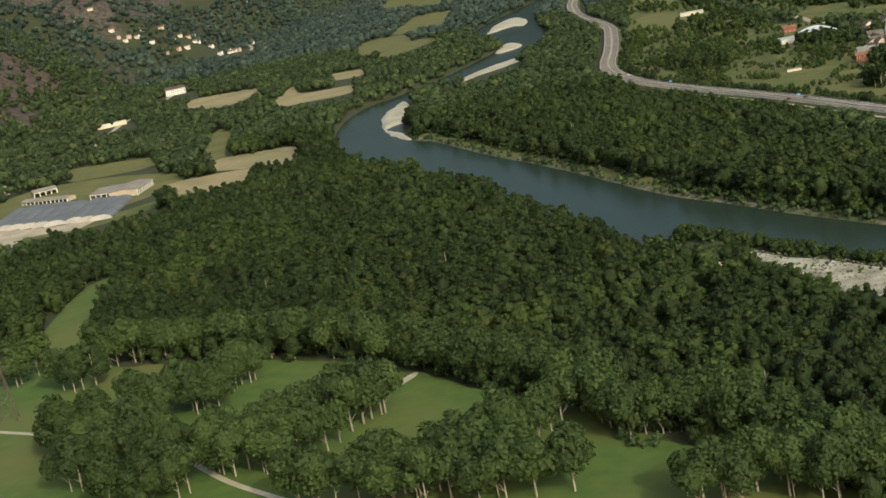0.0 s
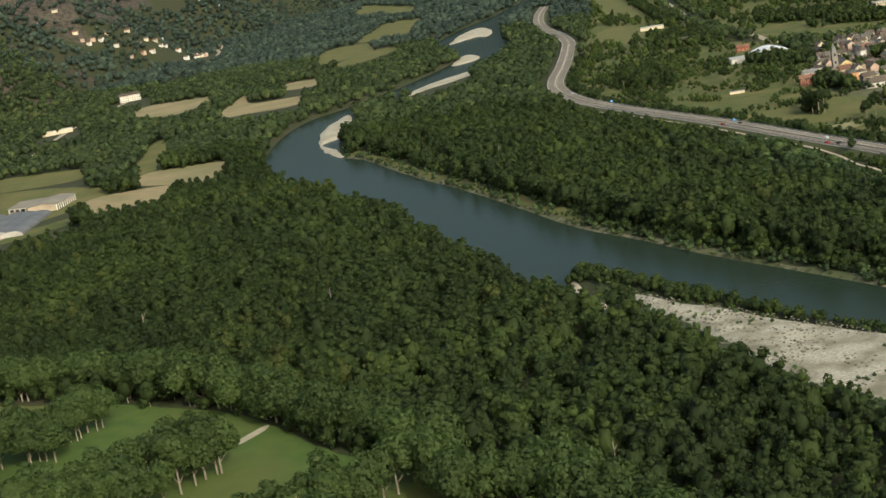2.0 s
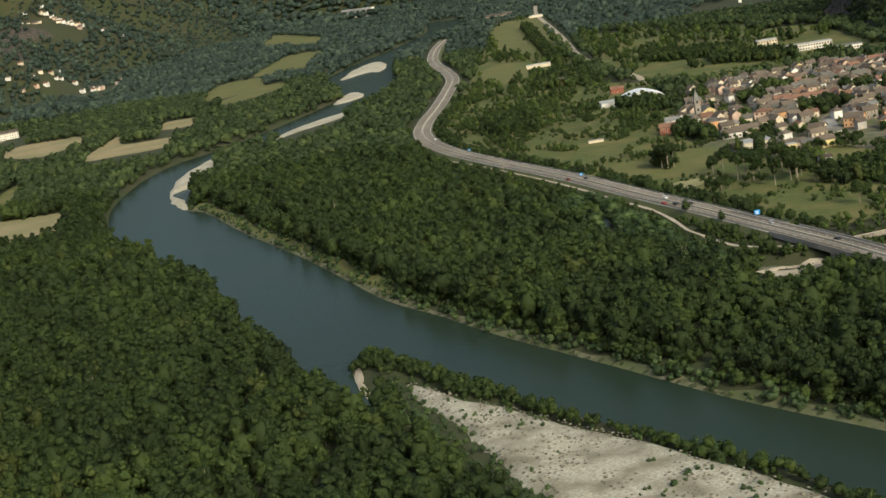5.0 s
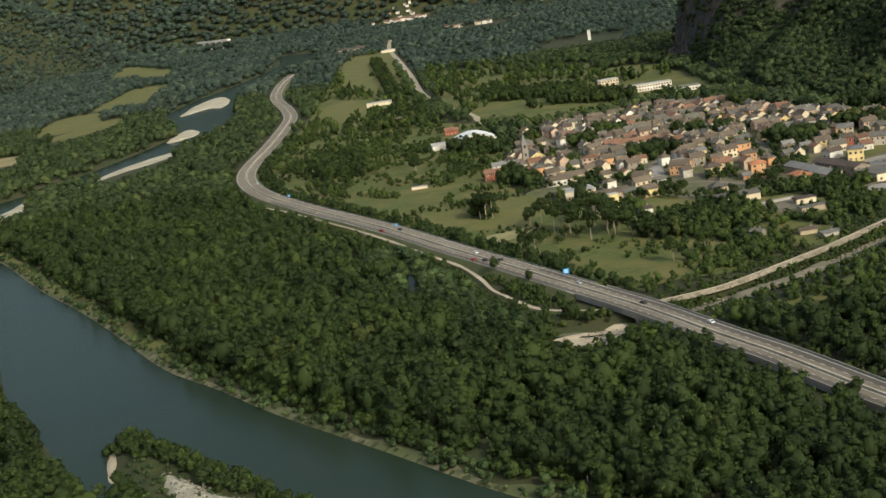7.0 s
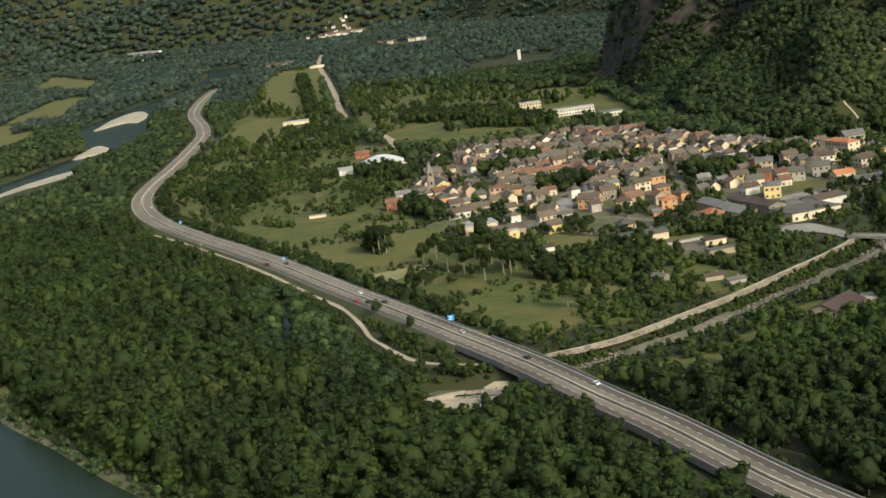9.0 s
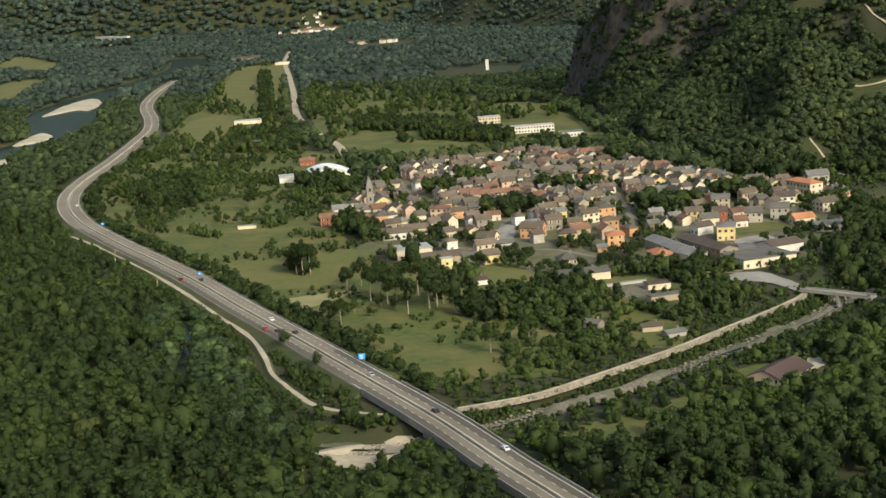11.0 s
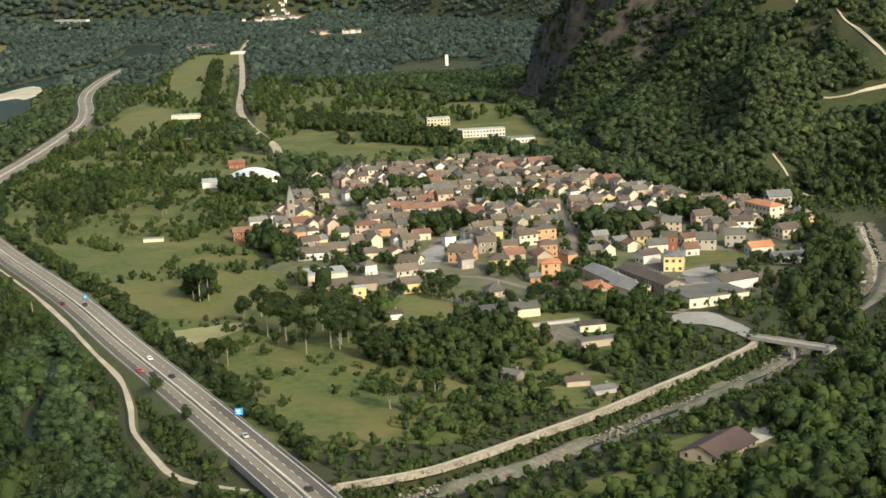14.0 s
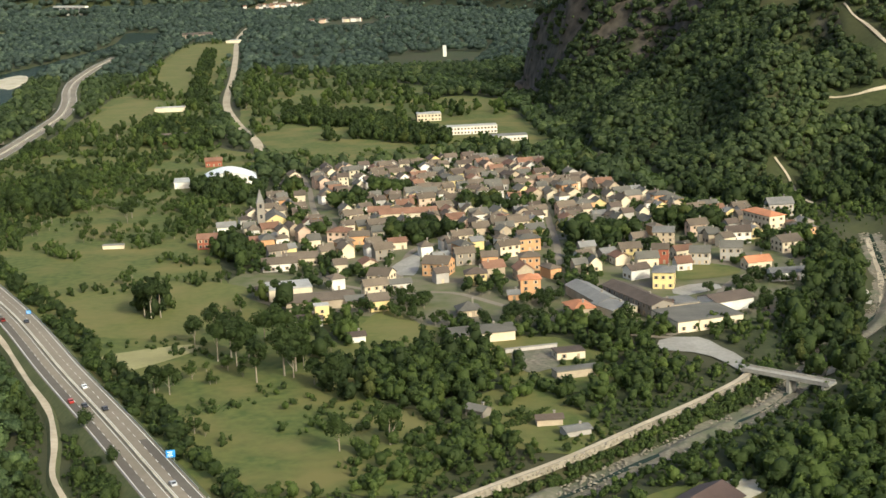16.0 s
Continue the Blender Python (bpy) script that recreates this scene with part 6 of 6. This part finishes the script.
def open_shed(spot, rot, w, d, h, rise, label):
    """A shed on posts, open to the front, with a back wall."""
    e = thing("farm_shed", label, "shed", at=pose(spot[0], spot[1], 0.3, 0, 0, rot))
    gv_, gf_ = gable_roof(w, d, h, rise, 0.8)
    link_mesh("roof", [(x, y + d / 2, z) for x, y, z in gv_], gf_, M_SHED, e)
    n_ = max(3, int(w / 5))
    for k_ in range(n_ + 1):
        x = -w / 2 + w * k_ / n_
        link_mesh("post", *box(x - 0.45, 0.0, -0.5, x + 0.45, 0.7, h - 0.05), WALLS["white"], e)
    link_mesh("fascia", *box(-w / 2 - 0.4, -0.25, h - 0.9, w / 2 + 0.4, -0.02, h + 0.1), WALLS["white"], e)
    link_mesh("back_wall", *box(-w / 2, d - 0.3, -0.5, w / 2, d, h), WALLS["grey"], e)
    for x in (-w / 2, w / 2 - 0.3):
        link_mesh("side_wall", [(x, 0.75, -0.5), (x, d - 0.35, -0.5), (x, d - 0.35, h - 0.3), (x, d / 2, h + rise - 0.3), (x, 0.75, h - 0.3), (x + 0.3, 0.75, -0.5), (x + 0.3, d - 0.35, -0.5), (x + 0.3, d - 0.35, h - 0.3), (x + 0.3, d / 2, h + rise - 0.3), (x + 0.3, 0.75, h - 0.3)],
                  [(0, 1, 2, 3, 4), (9, 8, 7, 6, 5), (0, 5, 6, 1), (1, 6, 7, 2), (2, 7, 8, 3), (3, 8, 9, 4), (4, 9, 5, 0)], WALLS["tan"], e)


for (p, q), d_, h_, r_, lab in (((Vector((-710, 295)), Vector((-678, 291))), 40, 4.5, 2.2, "wide open-fronted cattle shed with a pale brown roof"), ((Vector((-660, 282)), Vector((-663, 327))), 26, 5.5, 1.6, "farm shed with white framed openings"),
                               ((Vector((-798, 370)), Vector((-781, 383))), 16, 4.5, 1.8, "white-posted open farm shed"), ((Vector((-792, 330)), Vector((-740, 312))), 12, 3.4, 1.2, "long low open shed with a tan roof")):
    c_ = (p + q) / 2
    open_shed(c_, math.degrees(math.atan2(q.y - p.y, q.x - p.x)), (q - p).length, d_, h_, r_, lab)
place((-948, 935), 30, 38, 11, 5, "flat", 0, "cream", "pale", "large white factory at the mountain foot", name="factory", category="factory", windows=False)
place((-981, 1277), 30, 34, 20, 10, "gable", 3, "white", "brown", "white houses at the mountain foot")
# far hamlets
rf_ = np.random.RandomState(4)
HAM = [((-1458, 2730), 170, 80, 40), ((-1240, 2150), 90, 170, 18), ((-1335, 1955), 60, 40, 8), ((-1157, 2094), 60, 40, 6), ((-2434, 4664), 60, 60, 8), ((-339, 3536), 75, 110, 60), ((-91, 2665), 110, 60, 7), ((-92, 2665), 110, 60, 4), ((-2483, 4709), 60, 60, 6)]
hamlet = []
for (hx, hy), rx_, ry_, cnt in HAM:
    for k in range(cnt):
        x, y = hx + rf_.normal() * rx_ * 0.45, hy + rf_.normal() * ry_ * 0.45
        hamlet.append((x, y, rf_.uniform(-30, 30), rf_.uniform(7, 11), rf_.uniform(6, 8), rf_.choice([4.5, 5.5, 6.5]), ["white", "cream", "white", "pink"][k % 4], ["brown", "slate", "red"][k % 3]))
joined("hamlet", "distant hamlets of pale houses with brown roofs", hamlet, "houses", glass=False)

# far bridge over the river
fa, fb = Vector((-913, 3570)), Vector((-846, 3504))
fbr = thing("bridge", "pale concrete arch bridge far up the valley", "bridge", at=pose(fa.x, fa.y, 0, 0, 0, math.degrees(math.atan2(fb.y - fa.y, fb.x - fa.x))))
fl_ = (fb - fa).length
link_mesh("deck", *box(-30, -5, 20, fl_ + 30, 5, 25), WALLS["white"], fbr)
for k in (0.0, 0.33, 0.67, 1.0):
    link_mesh("pier", *box(fl_ * k - 3, -4, -3, fl_ * k + 3, 4, 20.5), WALLS["white"], fbr)

# trees and bushes among the houses
def garden(x, y):
    k = inside(x, y, vil)
    for a_, b_, c_ in taken:
        k &= (x - a_) ** 2 + (y - b_) ** 2 > (c_ + 1.5) ** 2
    for p in STREETS:
        k &= line_dist(x, y, np.array(p)) > 4
    for p in ([(198, 288), (224, 290), (244, 267), (224, 240), (200, 244)], [(190, 236), (217, 244), (224, 228), (201, 213)], [(172, 145), (196, 150), (212, 115), (214, 96), (204, 80), (174, 118)], [(57, 297), (74, 340), (82, 335), (75, 278)]):
        k &= ~inside(x, y, np.array(p))
    return k


P = scatter(-60, 150, 330, 720, 5.0, 44, lambda x, y: garden(x, y) & ((wobble(x, y, 22) > np.where(y < 330, 0.50, 0.36)) | np.any([np.hypot(x - a, y - b) < c for a, b, c in GROVES], axis=0)))
P = P[np.argsort(P[:, 1])]
GARDEN_NEAR, P = P[:160], P[160:]
stand("garden_trees", "dark green garden trees between the houses", P, np.where(np.any([np.hypot(P[:, 0] - a, P[:, 1] - b) < c for a, b, c in GROVES], axis=0), rs.uniform(9, 14, len(P)), rs.uniform(3.0, 8, len(P))), MID, [M_LEAF, M_BARK], rs.rand(len(P)) ** 1.5, 25, "trees")

GROVE_GROUND = [np.array(p) for p in ([(9, 832), (93, 739), (98, 828), (9, 905)], [(103, 690), (134, 692), (135, 745), (108, 749)], [(39, 97), (54, 127), (81, 137), (108, 137), (110, 84), (88, 67), (59, 68)], [(24, 118), (38, 122), (43, 150), (30, 140)],
                                        [(-88, 588), (-71, 535), (-29, 508), (-33, 552), (-74, 607)], [(238, 183), (270, 175), (247, 83), (226, 88)], [(-54, 220), (-39, 213), (-43, 255), (-58, 259)], [(-34, 340), (-13, 316), (-17, 363), (-47, 382)], [(-9, 401), (9, 417), (7, 464), (-8, 457)], [(-175, 835), (-106, 806), (-122, 945), (-200, 1011)], [(-194, 512), (-143, 495), (-172, 648), (-217, 664)], [(-60, 946), (43, 880), (42, 949), (-67, 1044)], [(-179, 1111), (-163, 1103), (-273, 1983), (-292, 1996)], [(252, 196), (278, 295), (304, 306), (273, 177)], [(263, 309), (271, 271), (288, 341), (277, 355)])]
P = scatter(-320, 0, 420, 1900, 7.5, 47, lambda x, y: np.any([inside(x, y, p) for p in GROVE_GROUND], axis=0))
P = P[[all((x - a_) ** 2 + (y - b_) ** 2 > (c_ + 2) ** 2 for a_, b_, c_ in taken) for x, y in P]]
stand("grove", "dark green groves at the edge of the village", P, rs.uniform(8, 14, len(P)), NEXT, [M_LEAF, M_BARK], rs.rand(len(P)) ** 1.6, 29, "trees")
P = scatter(-200, -120, 60, 260, 3.4, 48, lambda x, y: (line_dist(x, y, TRACK) > 4) & (line_dist(x, y, TRACK) < 13) & (line_dist(x, y, HIGHWAY) > 14) & (line_dist(x, y, FAN) > 12) & (wobble(x, y, 12) > 0.22))
stand("shrubs", "green scrub beside the dirt track", P, rs.uniform(1.0, 3.2, len(P)), BUSH, [M_LEAF_BRIGHT, M_BARK], rs.rand(len(P)) ** 2, 30, "shrubs")
P = scatter(60, -140, 260, 120, 6.5, 49, lambda x, y: (inside(x, y, np.array(LAWNS["creek_meadow"][1])) | np.any([inside(x, y, p) for p in CLEAR[-7:]], axis=0)) & (wobble(x, y, 26) > 0.38))
P = P[[all((x - a_) ** 2 + (y - b_) ** 2 > (c_ + 3) ** 2 for a_, b_, c_ in taken) for x, y in P]]
stand("bushes", "young trees and bushes on the small clearings", P, rs.uniform(2, 6, len(P)), BUSH, [M_LEAF_BRIGHT, M_BARK], rs.rand(len(P)) ** 1.6, 32, "bushes")
P = scatter(-80, -220, 60, -60, 4.0, 51, lambda x, y: ~wooded(x, y) & ~inside(x, y, np.array(GRAVEL_FAN)) & (line_dist(x, y, CREEK) > 10) & (signed(x, y, RIVER) > 4) & (line_dist(x, y, HIGHWAY) > 12) & (line_dist(x, y, TRACK) > 4))
stand("shrubs", "low green willow scrub beside the gravel fan", P, rs.uniform(1.5, 4.5, len(P)), BUSH, [M_LEAF_BRIGHT, M_BARK], rs.rand(len(P)) ** 2, 35, "shrubs")
P = scatter(60, -300, 260, -60, 3.6, 57, lambda x, y: in_view(x, y) & ~near_wood(x, y) & ~low_wood(x, y) & (line_dist(x, y, HIGHWAY) > 10) & (line_dist(x, y, CREEK) > 14) & (x > np.interp(y, HIGHWAY[:, 1], HIGHWAY[:, 0])) & (wobble(x, y, 14) > 0.25))
stand("shrubs", "light green scrub below the viaduct", P, rs.uniform(1.0, 4.0, len(P)), BUSH, [M_LEAF_BRIGHT, M_BARK], rs.rand(len(P)) ** 1.5, 42, "shrubs")
SNAG = [plant(90 + i, 0, 0, 0.3, 0.55, 0.05) for i in range(4)]
P = scatter(-560, -440, 60, 440, 105, 50, lambda x, y: near_wood(x, y) & (wobble(x, y, 60) > 0.45))
stand("dead_trees", "pale bare trunks of dead trees in the wood", P, rs.uniform(13, 17, len(P)), SNAG, [M_BARK, M_BARK], rs.rand(len(P)), 33, "trees")

# ---- signs and cars on the highway ----
M_BLUE = material("blue_sign", (0.03, 0.22, 0.55), (0.035, 0.25, 0.60), 2.0, 0.3, 0.5, 0.0)
sign = thing("road_sign", "large blue motorway direction sign on two posts", "road sign", "blue direction signs")
link_mesh("panel", *box(-2.1, -0.06, 2.6, 2.1, 0.06, 6.2), M_BLUE, sign)
for x in (-1.6, 1.6):
    link_mesh("post", *box(x - 0.08, 0.07, -3.0, x + 0.08, 0.22, 6.0), M_STEEL, sign)
for z, w_ in ((5.2, 1.5), (4.3, 1.1), (3.4, 1.4)):
    link_mesh("lettering", *box(-w_, -0.09, z - 0.18, w_ * 0.7, -0.06, z + 0.18), M_PAINT, sign, "white unreadable lettering bar")
for k, (x, y) in enumerate(((-1, 10), (-105, 223), (-206, 426))):
    m = pose(x, y, 1.6, 0, 0, 6) @ Matrix.Scale(0.72, 4)
    if k:
        copy_thing(sign, m)
    else:
        sign.matrix_basis = m


def car(paint, label):
    e = thing("car", label, "car", "cars on the highway")
    prof = [(-2.1, 0.35), (-2.1, 0.85), (-1.5, 0.95), (-0.9, 1.45), (0.6, 1.45), (1.2, 0.95), (2.05, 0.8), (2.1, 0.35)]
    n_ = len(prof)
    v = [(x, s, z) for s in (-0.85, 0.85) for x, z in prof]
    f = [(k, (k + 1) % n_, n_ + (k + 1) % n_, n_ + k) for k in range(n_)] + [tuple(range(n_))[::-1], tuple(range(n_, 2 * n_))]
    link_mesh("body", v, f, paint, e)
    link_mesh("windscreen", [(0.66, -0.7, 1.42), (0.66, 0.7, 1.42), (1.2, 0.75, 0.99), (1.2, -0.75, 0.99)], [(0, 3, 2, 1)], M_GLASS, e)
    link_mesh("rear_window", [(-0.95, -0.7, 1.43), (-1.49, -0.75, 0.99), (-1.49, 0.75, 0.99), (-0.95, 0.7, 1.43)], [(0, 3, 2, 1)], M_GLASS, e)
    for x in (-1.3, 1.3):
        for y in (-0.8, 0.8):
            wv = [(x + 0.33 * math.cos(a_), y + s, 0.33 + 0.33 * math.sin(a_)) for s in (-0.1, 0.1) for a_ in np.linspace(0, 6.283, 11)[:-1]]
            wf = [(k, (k + 1) % 10, 10 + (k + 1) % 10, 10 + k) for k in range(10)] + [tuple(range(10))[::-1], tuple(range(10, 20))]
            link_mesh("wheel", wv, wf, M_ASPHALT_NEW, e)
    return e


PAINT = {k: material("car_" + k, c, c, 2.0, 0.3, 0.3, 0.0) for k, c in {"white": (0.75, 0.75, 0.74), "dark": (0.03, 0.03, 0.035), "red": (0.40, 0.04, 0.03), "silver": (0.4, 0.4, 0.41)}.items()}
for (x, y), col, way in (((-51, 97), "white", 1), ((-36, 70), "dark", 1), ((-44, 73), "dark", -1), ((-51, 81), "red", -1), ((-116, 212), "white", -1), ((-103, 209), "dark", 1), ((6, -16), "silver", 1),
                        ((31, -75), "dark", 1), ((54, -122), "white", 1), ((-114, 213), "red", -1), ((-249, 530), "white", -1)):
    i = int(np.argmin(np.hypot(HIGHWAY[:, 0] - x, HIGHWAY[:, 1] - y)))
    off = (np.array([x, y]) - HIGHWAY[i]) @ HN[i]
    lane_off = min((2.8, 6.1, -2.8, -6.1), key=lambda q: abs(q - off))
    sx, sy, _ = along(dist[i], lane_off)
    dd = _d[i]
    c_ = car(PAINT[col], {"white": "white car on the highway", "dark": "dark car on the highway", "red": "red car on the highway", "silver": "silver car on the highway"}[col])
    c_.matrix_basis = pose(sx, sy, DECK + 0.06, 0, 0, math.degrees(math.atan2(dd[1], dd[0])) + (0 if way > 0 else 180))

# lattice pylon on the golf lawn
px, py = (-479, -347)
pyl = thing("pylon", "rust-brown lattice power pylon on the lawn", "pylon", at=pose(px, py, level(px, py) + 0.7, 0, 0, 20))


def rod(a, b, r):
    a, b = Vector(a), Vector(b)
    q = (b - a).to_track_quat("Z", "Y")
    v = [tuple(p + q @ Vector((r * math.cos(t_), r * math.sin(t_), 0))) for p in (a, b) for t_ in (0.8, 2.4, 3.9, 5.5)]
    return v, [(0, 1, 5, 4), (1, 2, 6, 5), (2, 3, 7, 6), (3, 0, 4, 7), (0, 3, 2, 1), (4, 5, 6, 7)]


def leg_at(z, i):
    r_ = 3.6 * (1 - z / 34) + 0.35
    return ((1, 1), (-1, 1), (-1, -1), (1, -1))[i][0] * r_, ((1, 1), (-1, 1), (-1, -1), (1, -1))[i][1] * r_, z


for i in range(4):
    link_mesh("leg", *rod(leg_at(0, i), leg_at(32, i), 0.16), M_RUST, pyl)
    zs = [0, 6, 12, 17, 21, 25, 28, 31]
    link_mesh("bracing", *merge(*[rod(leg_at(z0, i), leg_at(z1, (i + 1) % 4), 0.08) for z0, z1 in zip(zs, zs[1:])], *[rod(leg_at(z0, (i + 1) % 4), leg_at(z1, i), 0.08) for z0, z1 in zip(zs, zs[1:])]), M_RUST, pyl)
for z in (24, 28):
    link_mesh("cross_arm", *merge(rod((-6, 0, z), (6, 0, z), 0.12), rod((-6, 0, z), (0, 0, z + 1.8), 0.08), rod((6, 0, z), (0, 0, z + 1.8), 0.08)), M_RUST, pyl)
# lawn path
ribbon(spline([(-500, -349), (-477, -361), (-457, -370), (-440, -379)], 6), 1.4, -1.4, 0.35, M_SAND, "lawn_path", "pale gravel path across the lawn", "path")
ribbon(spline([(-376, -419), (-366, -429), (-353, -444), (-338, -460), (-315, -480), (-299, -495)], 6), 1.4, -1.4, 0.35, M_SAND, "lawn_path", "pale gravel path across the lawn", "path")
sheet("sand_bunker", [(-301, -370), (-295, -355), (-292, -353), (-292, -359), (-298, -372)], 0.35, M_SAND, "small pale sandy patch on the lawn", "sand", wave=0.5, step=3)

# ---- single trees ----
def tree_kind(seed, lobes, leaves, wide, base, leaf, mat, label, group, name="tree"):
    pv, pf, pk = plant(seed, lobes, leaves, wide, base, leaf, core=0.72)
    e = thing(name, label, "tree", group)
    for nm, k, m in (("trunk", 1, M_BARK), ("crown", 0, mat)):
        w = np.unique(pf[pk == k])
        back = -np.ones(len(pv), int)
        back[w] = np.arange(len(w))
        o = link_mesh(nm, pv[w], back[pf[pk == k]], m, e, smooth=True)
        a_ = o.data.attributes.new("tint", "FLOAT", "POINT")
        a_.data.foreach_set("value", np.full(len(w), 0.25 + 0.5 * ((seed * 37) % 10) / 10))
    return e


def plant_trees(kinds, spots, lo, hi, seed):
    r = np.random.RandomState(seed)
    fresh = list(kinds)
    for x, y in spots:
        k = r.randint(len(kinds))
        s_ = r.uniform(lo, hi)
        m = pose(x, y, level(x, y) + 0.1, 0, 0, r.uniform(0, 360)) @ Matrix.Diagonal((s_ * r.uniform(0.9, 1.15), s_ * r.uniform(0.9, 1.15), s_, 1))
        if kinds[k] in fresh:
            fresh.remove(kinds[k])
            kinds[k].matrix_basis = m
            kinds[k].scale = kinds[k].matrix_basis.to_scale()
        else:
            o = copy_thing(kinds[k], Matrix())
            o.matrix_basis = m


rg = np.random.RandomState(21)
golf = [tree_kind(200 + i, 12, 1100, 0.33, 0.14, 0.037, M_LEAF_EDGE, "tall leafy tree with a pale trunk on the lawn", "lawn trees") for i in range(6)]
row = [(-346, -448), (-337, -446), (-330, -451), (-322, -456), (-319, -442), (-315, -439), (-310, -436), (-307, -429), (-305, -418), (-302, -411), (-300, -406), (-297, -402), (-348, -428), (-340, -424), (-332, -421), (-325, -415), (-320, -407), (-315, -399), (-310, -389), (-386, -366), (-382, -372), (-383, -358), (-379, -349), (-377, -346), (-374, -343), (-374, -336), (-369, -332), (-378, -367), (-394, -354),
       (-413, -425), (-407, -423), (-398, -432), (-385, -441), (-370, -452), (-364, -458), (-426, -400), (-406, -406), (-398, -403), (-393, -398), (-392, -385), (-410, -366), (-421, -382), (-356, -468), (-367, -472), (-381, -469), (-395, -371), (-401, -448), (-395, -421), (-435, -391), (-380, -432), (-367, -436),
       (-278, -478), (-271, -487), (-265, -491), (-259, -488), (-254, -496), (-243, -506), (-272, -498), (-261, -501), (-285, -492), (-294, -488), (-301, -490), (-259, -479), (-249, -456), (-239, -462), (-237, -458), (-233, -456), (-245, -452), (-252, -471), (-244, -478), (-237, -485), (-280, -487), (-252, -485), (-226, -502), (-235, -504), (-214, -501), (-227, -444), (-201, -455), (-470, -308), (-462, -314), (-459, -311), (-500, -271), (-502, -286),
       (-179, -519), (-169, -518), (-159, -517), (-150, -523), (-141, -530), (-131, -529), (-125, -526), (-163, -528), (-142, -517), (-174, -527), (-152, -510), (-133, -516), (-127, -513)]
row = row + [(x + rg.uniform(-6, 6), y + rg.uniform(-6, 6)) for x, y in row if rg.rand() < 0.7]
plant_trees(golf, row, 17, 24, 5)
ave = spline([(-465, -279), (-445, -280), (-434, -279), (-419, -281), (-398, -285), (-370, -296), (-348, -306), (-327, -323), (-293, -351), (-260, -382), (-234, -401), (-216, -428), (-202, -455), (-186, -466), (-174, -464), (-162, -479), (-148, -495), (-133, -511), (-119, -528)], 4)
al = np.r_[0, np.cumsum(np.linalg.norm(np.diff(ave, axis=0), axis=1))]
spots_a = []
for k in range(int(al[-1] / 5.5)):
    s_ = 5.5 * k
    spots_a.append((np.interp(s_, al, ave[:, 0]) + rg.uniform(-2.5, 2.5), np.interp(s_, al, ave[:, 1]) + rg.uniform(0, 9)))
avenue = [tree_kind(220 + i, 13, 1050, 0.36, 0.06, 0.039, M_LEAF_EDGE, "full round broadleaf tree at the edge of the wood", "woodland edge trees") for i in range(6)]
plant_trees(avenue, spots_a, 18, 25, 6)
field = [tree_kind(240 + i, 8, 700, 0.30, 0.20, 0.038, M_LEAF, "dark green tree standing on the meadow", "meadow trees") for i in range(5)]
plant_trees(field, [(12, 166), (39, 98), (47, 90), (-11, 175), (-18, 165), (71, 23), (54, 19), (-16, 92), (-22, 93), (30, 109), (33, 120), (-108, 465), (-109, 484), (-191, 515), (-202, 544), (-184, 501), (-152, 706), (-178, 620), (-224, 552), (-201, 879), (-204, 839), (15, 1146), (-20, 1072), (-31, 1049), (-63, 1037), (-81, 966), (-113, 1090), (-240, 1515), (-208, 1336), (-241, 1607), (-267, 1832), (-192, 1190)], 12, 17, 7)
tall = [tree_kind(250 + i, 9, 620, 0.23, 0.34, 0.034, M_LEAF, "tall slender tree with a bare lower trunk", "tall meadow trees") for i in range(3)]
plant_trees(tall, [(-4, 137), (5, 128), (20, 145), (1, 141), (9, 136), (24, 147), (-46, 214), (-50, 219), (-42, 216), (16, 104), (30, 118), (26, 112)], 18, 23, 11)
roadside = [tree_kind(260, 9, 240, 0.30, 0.05, 0.04, M_LEAF, "small dense tree growing beside the highway", "roadside trees")]
plant_trees(roadside, [(-38, 48), (-20, 9)], 9, 11, 8)
fruit = [tree_kind(270 + i, 6, 260, 0.38, 0.10, 0.055, M_LEAF_BRIGHT, "small leafy fruit tree on the meadow", "orchard trees", "fruit_tree") for i in range(6)]
plant_trees(fruit, ORCHARD_NEAR, 2.8, 8.5, 12)
garden_kinds = [tree_kind(280 + i, 7, 280, 0.36, 0.08, 0.055, M_LEAF, "dark green garden tree beside village houses", "garden trees", "garden_tree") for i in range(6)]
plant_trees(garden_kinds, GARDEN_NEAR, 3.5, 8.5, 13)
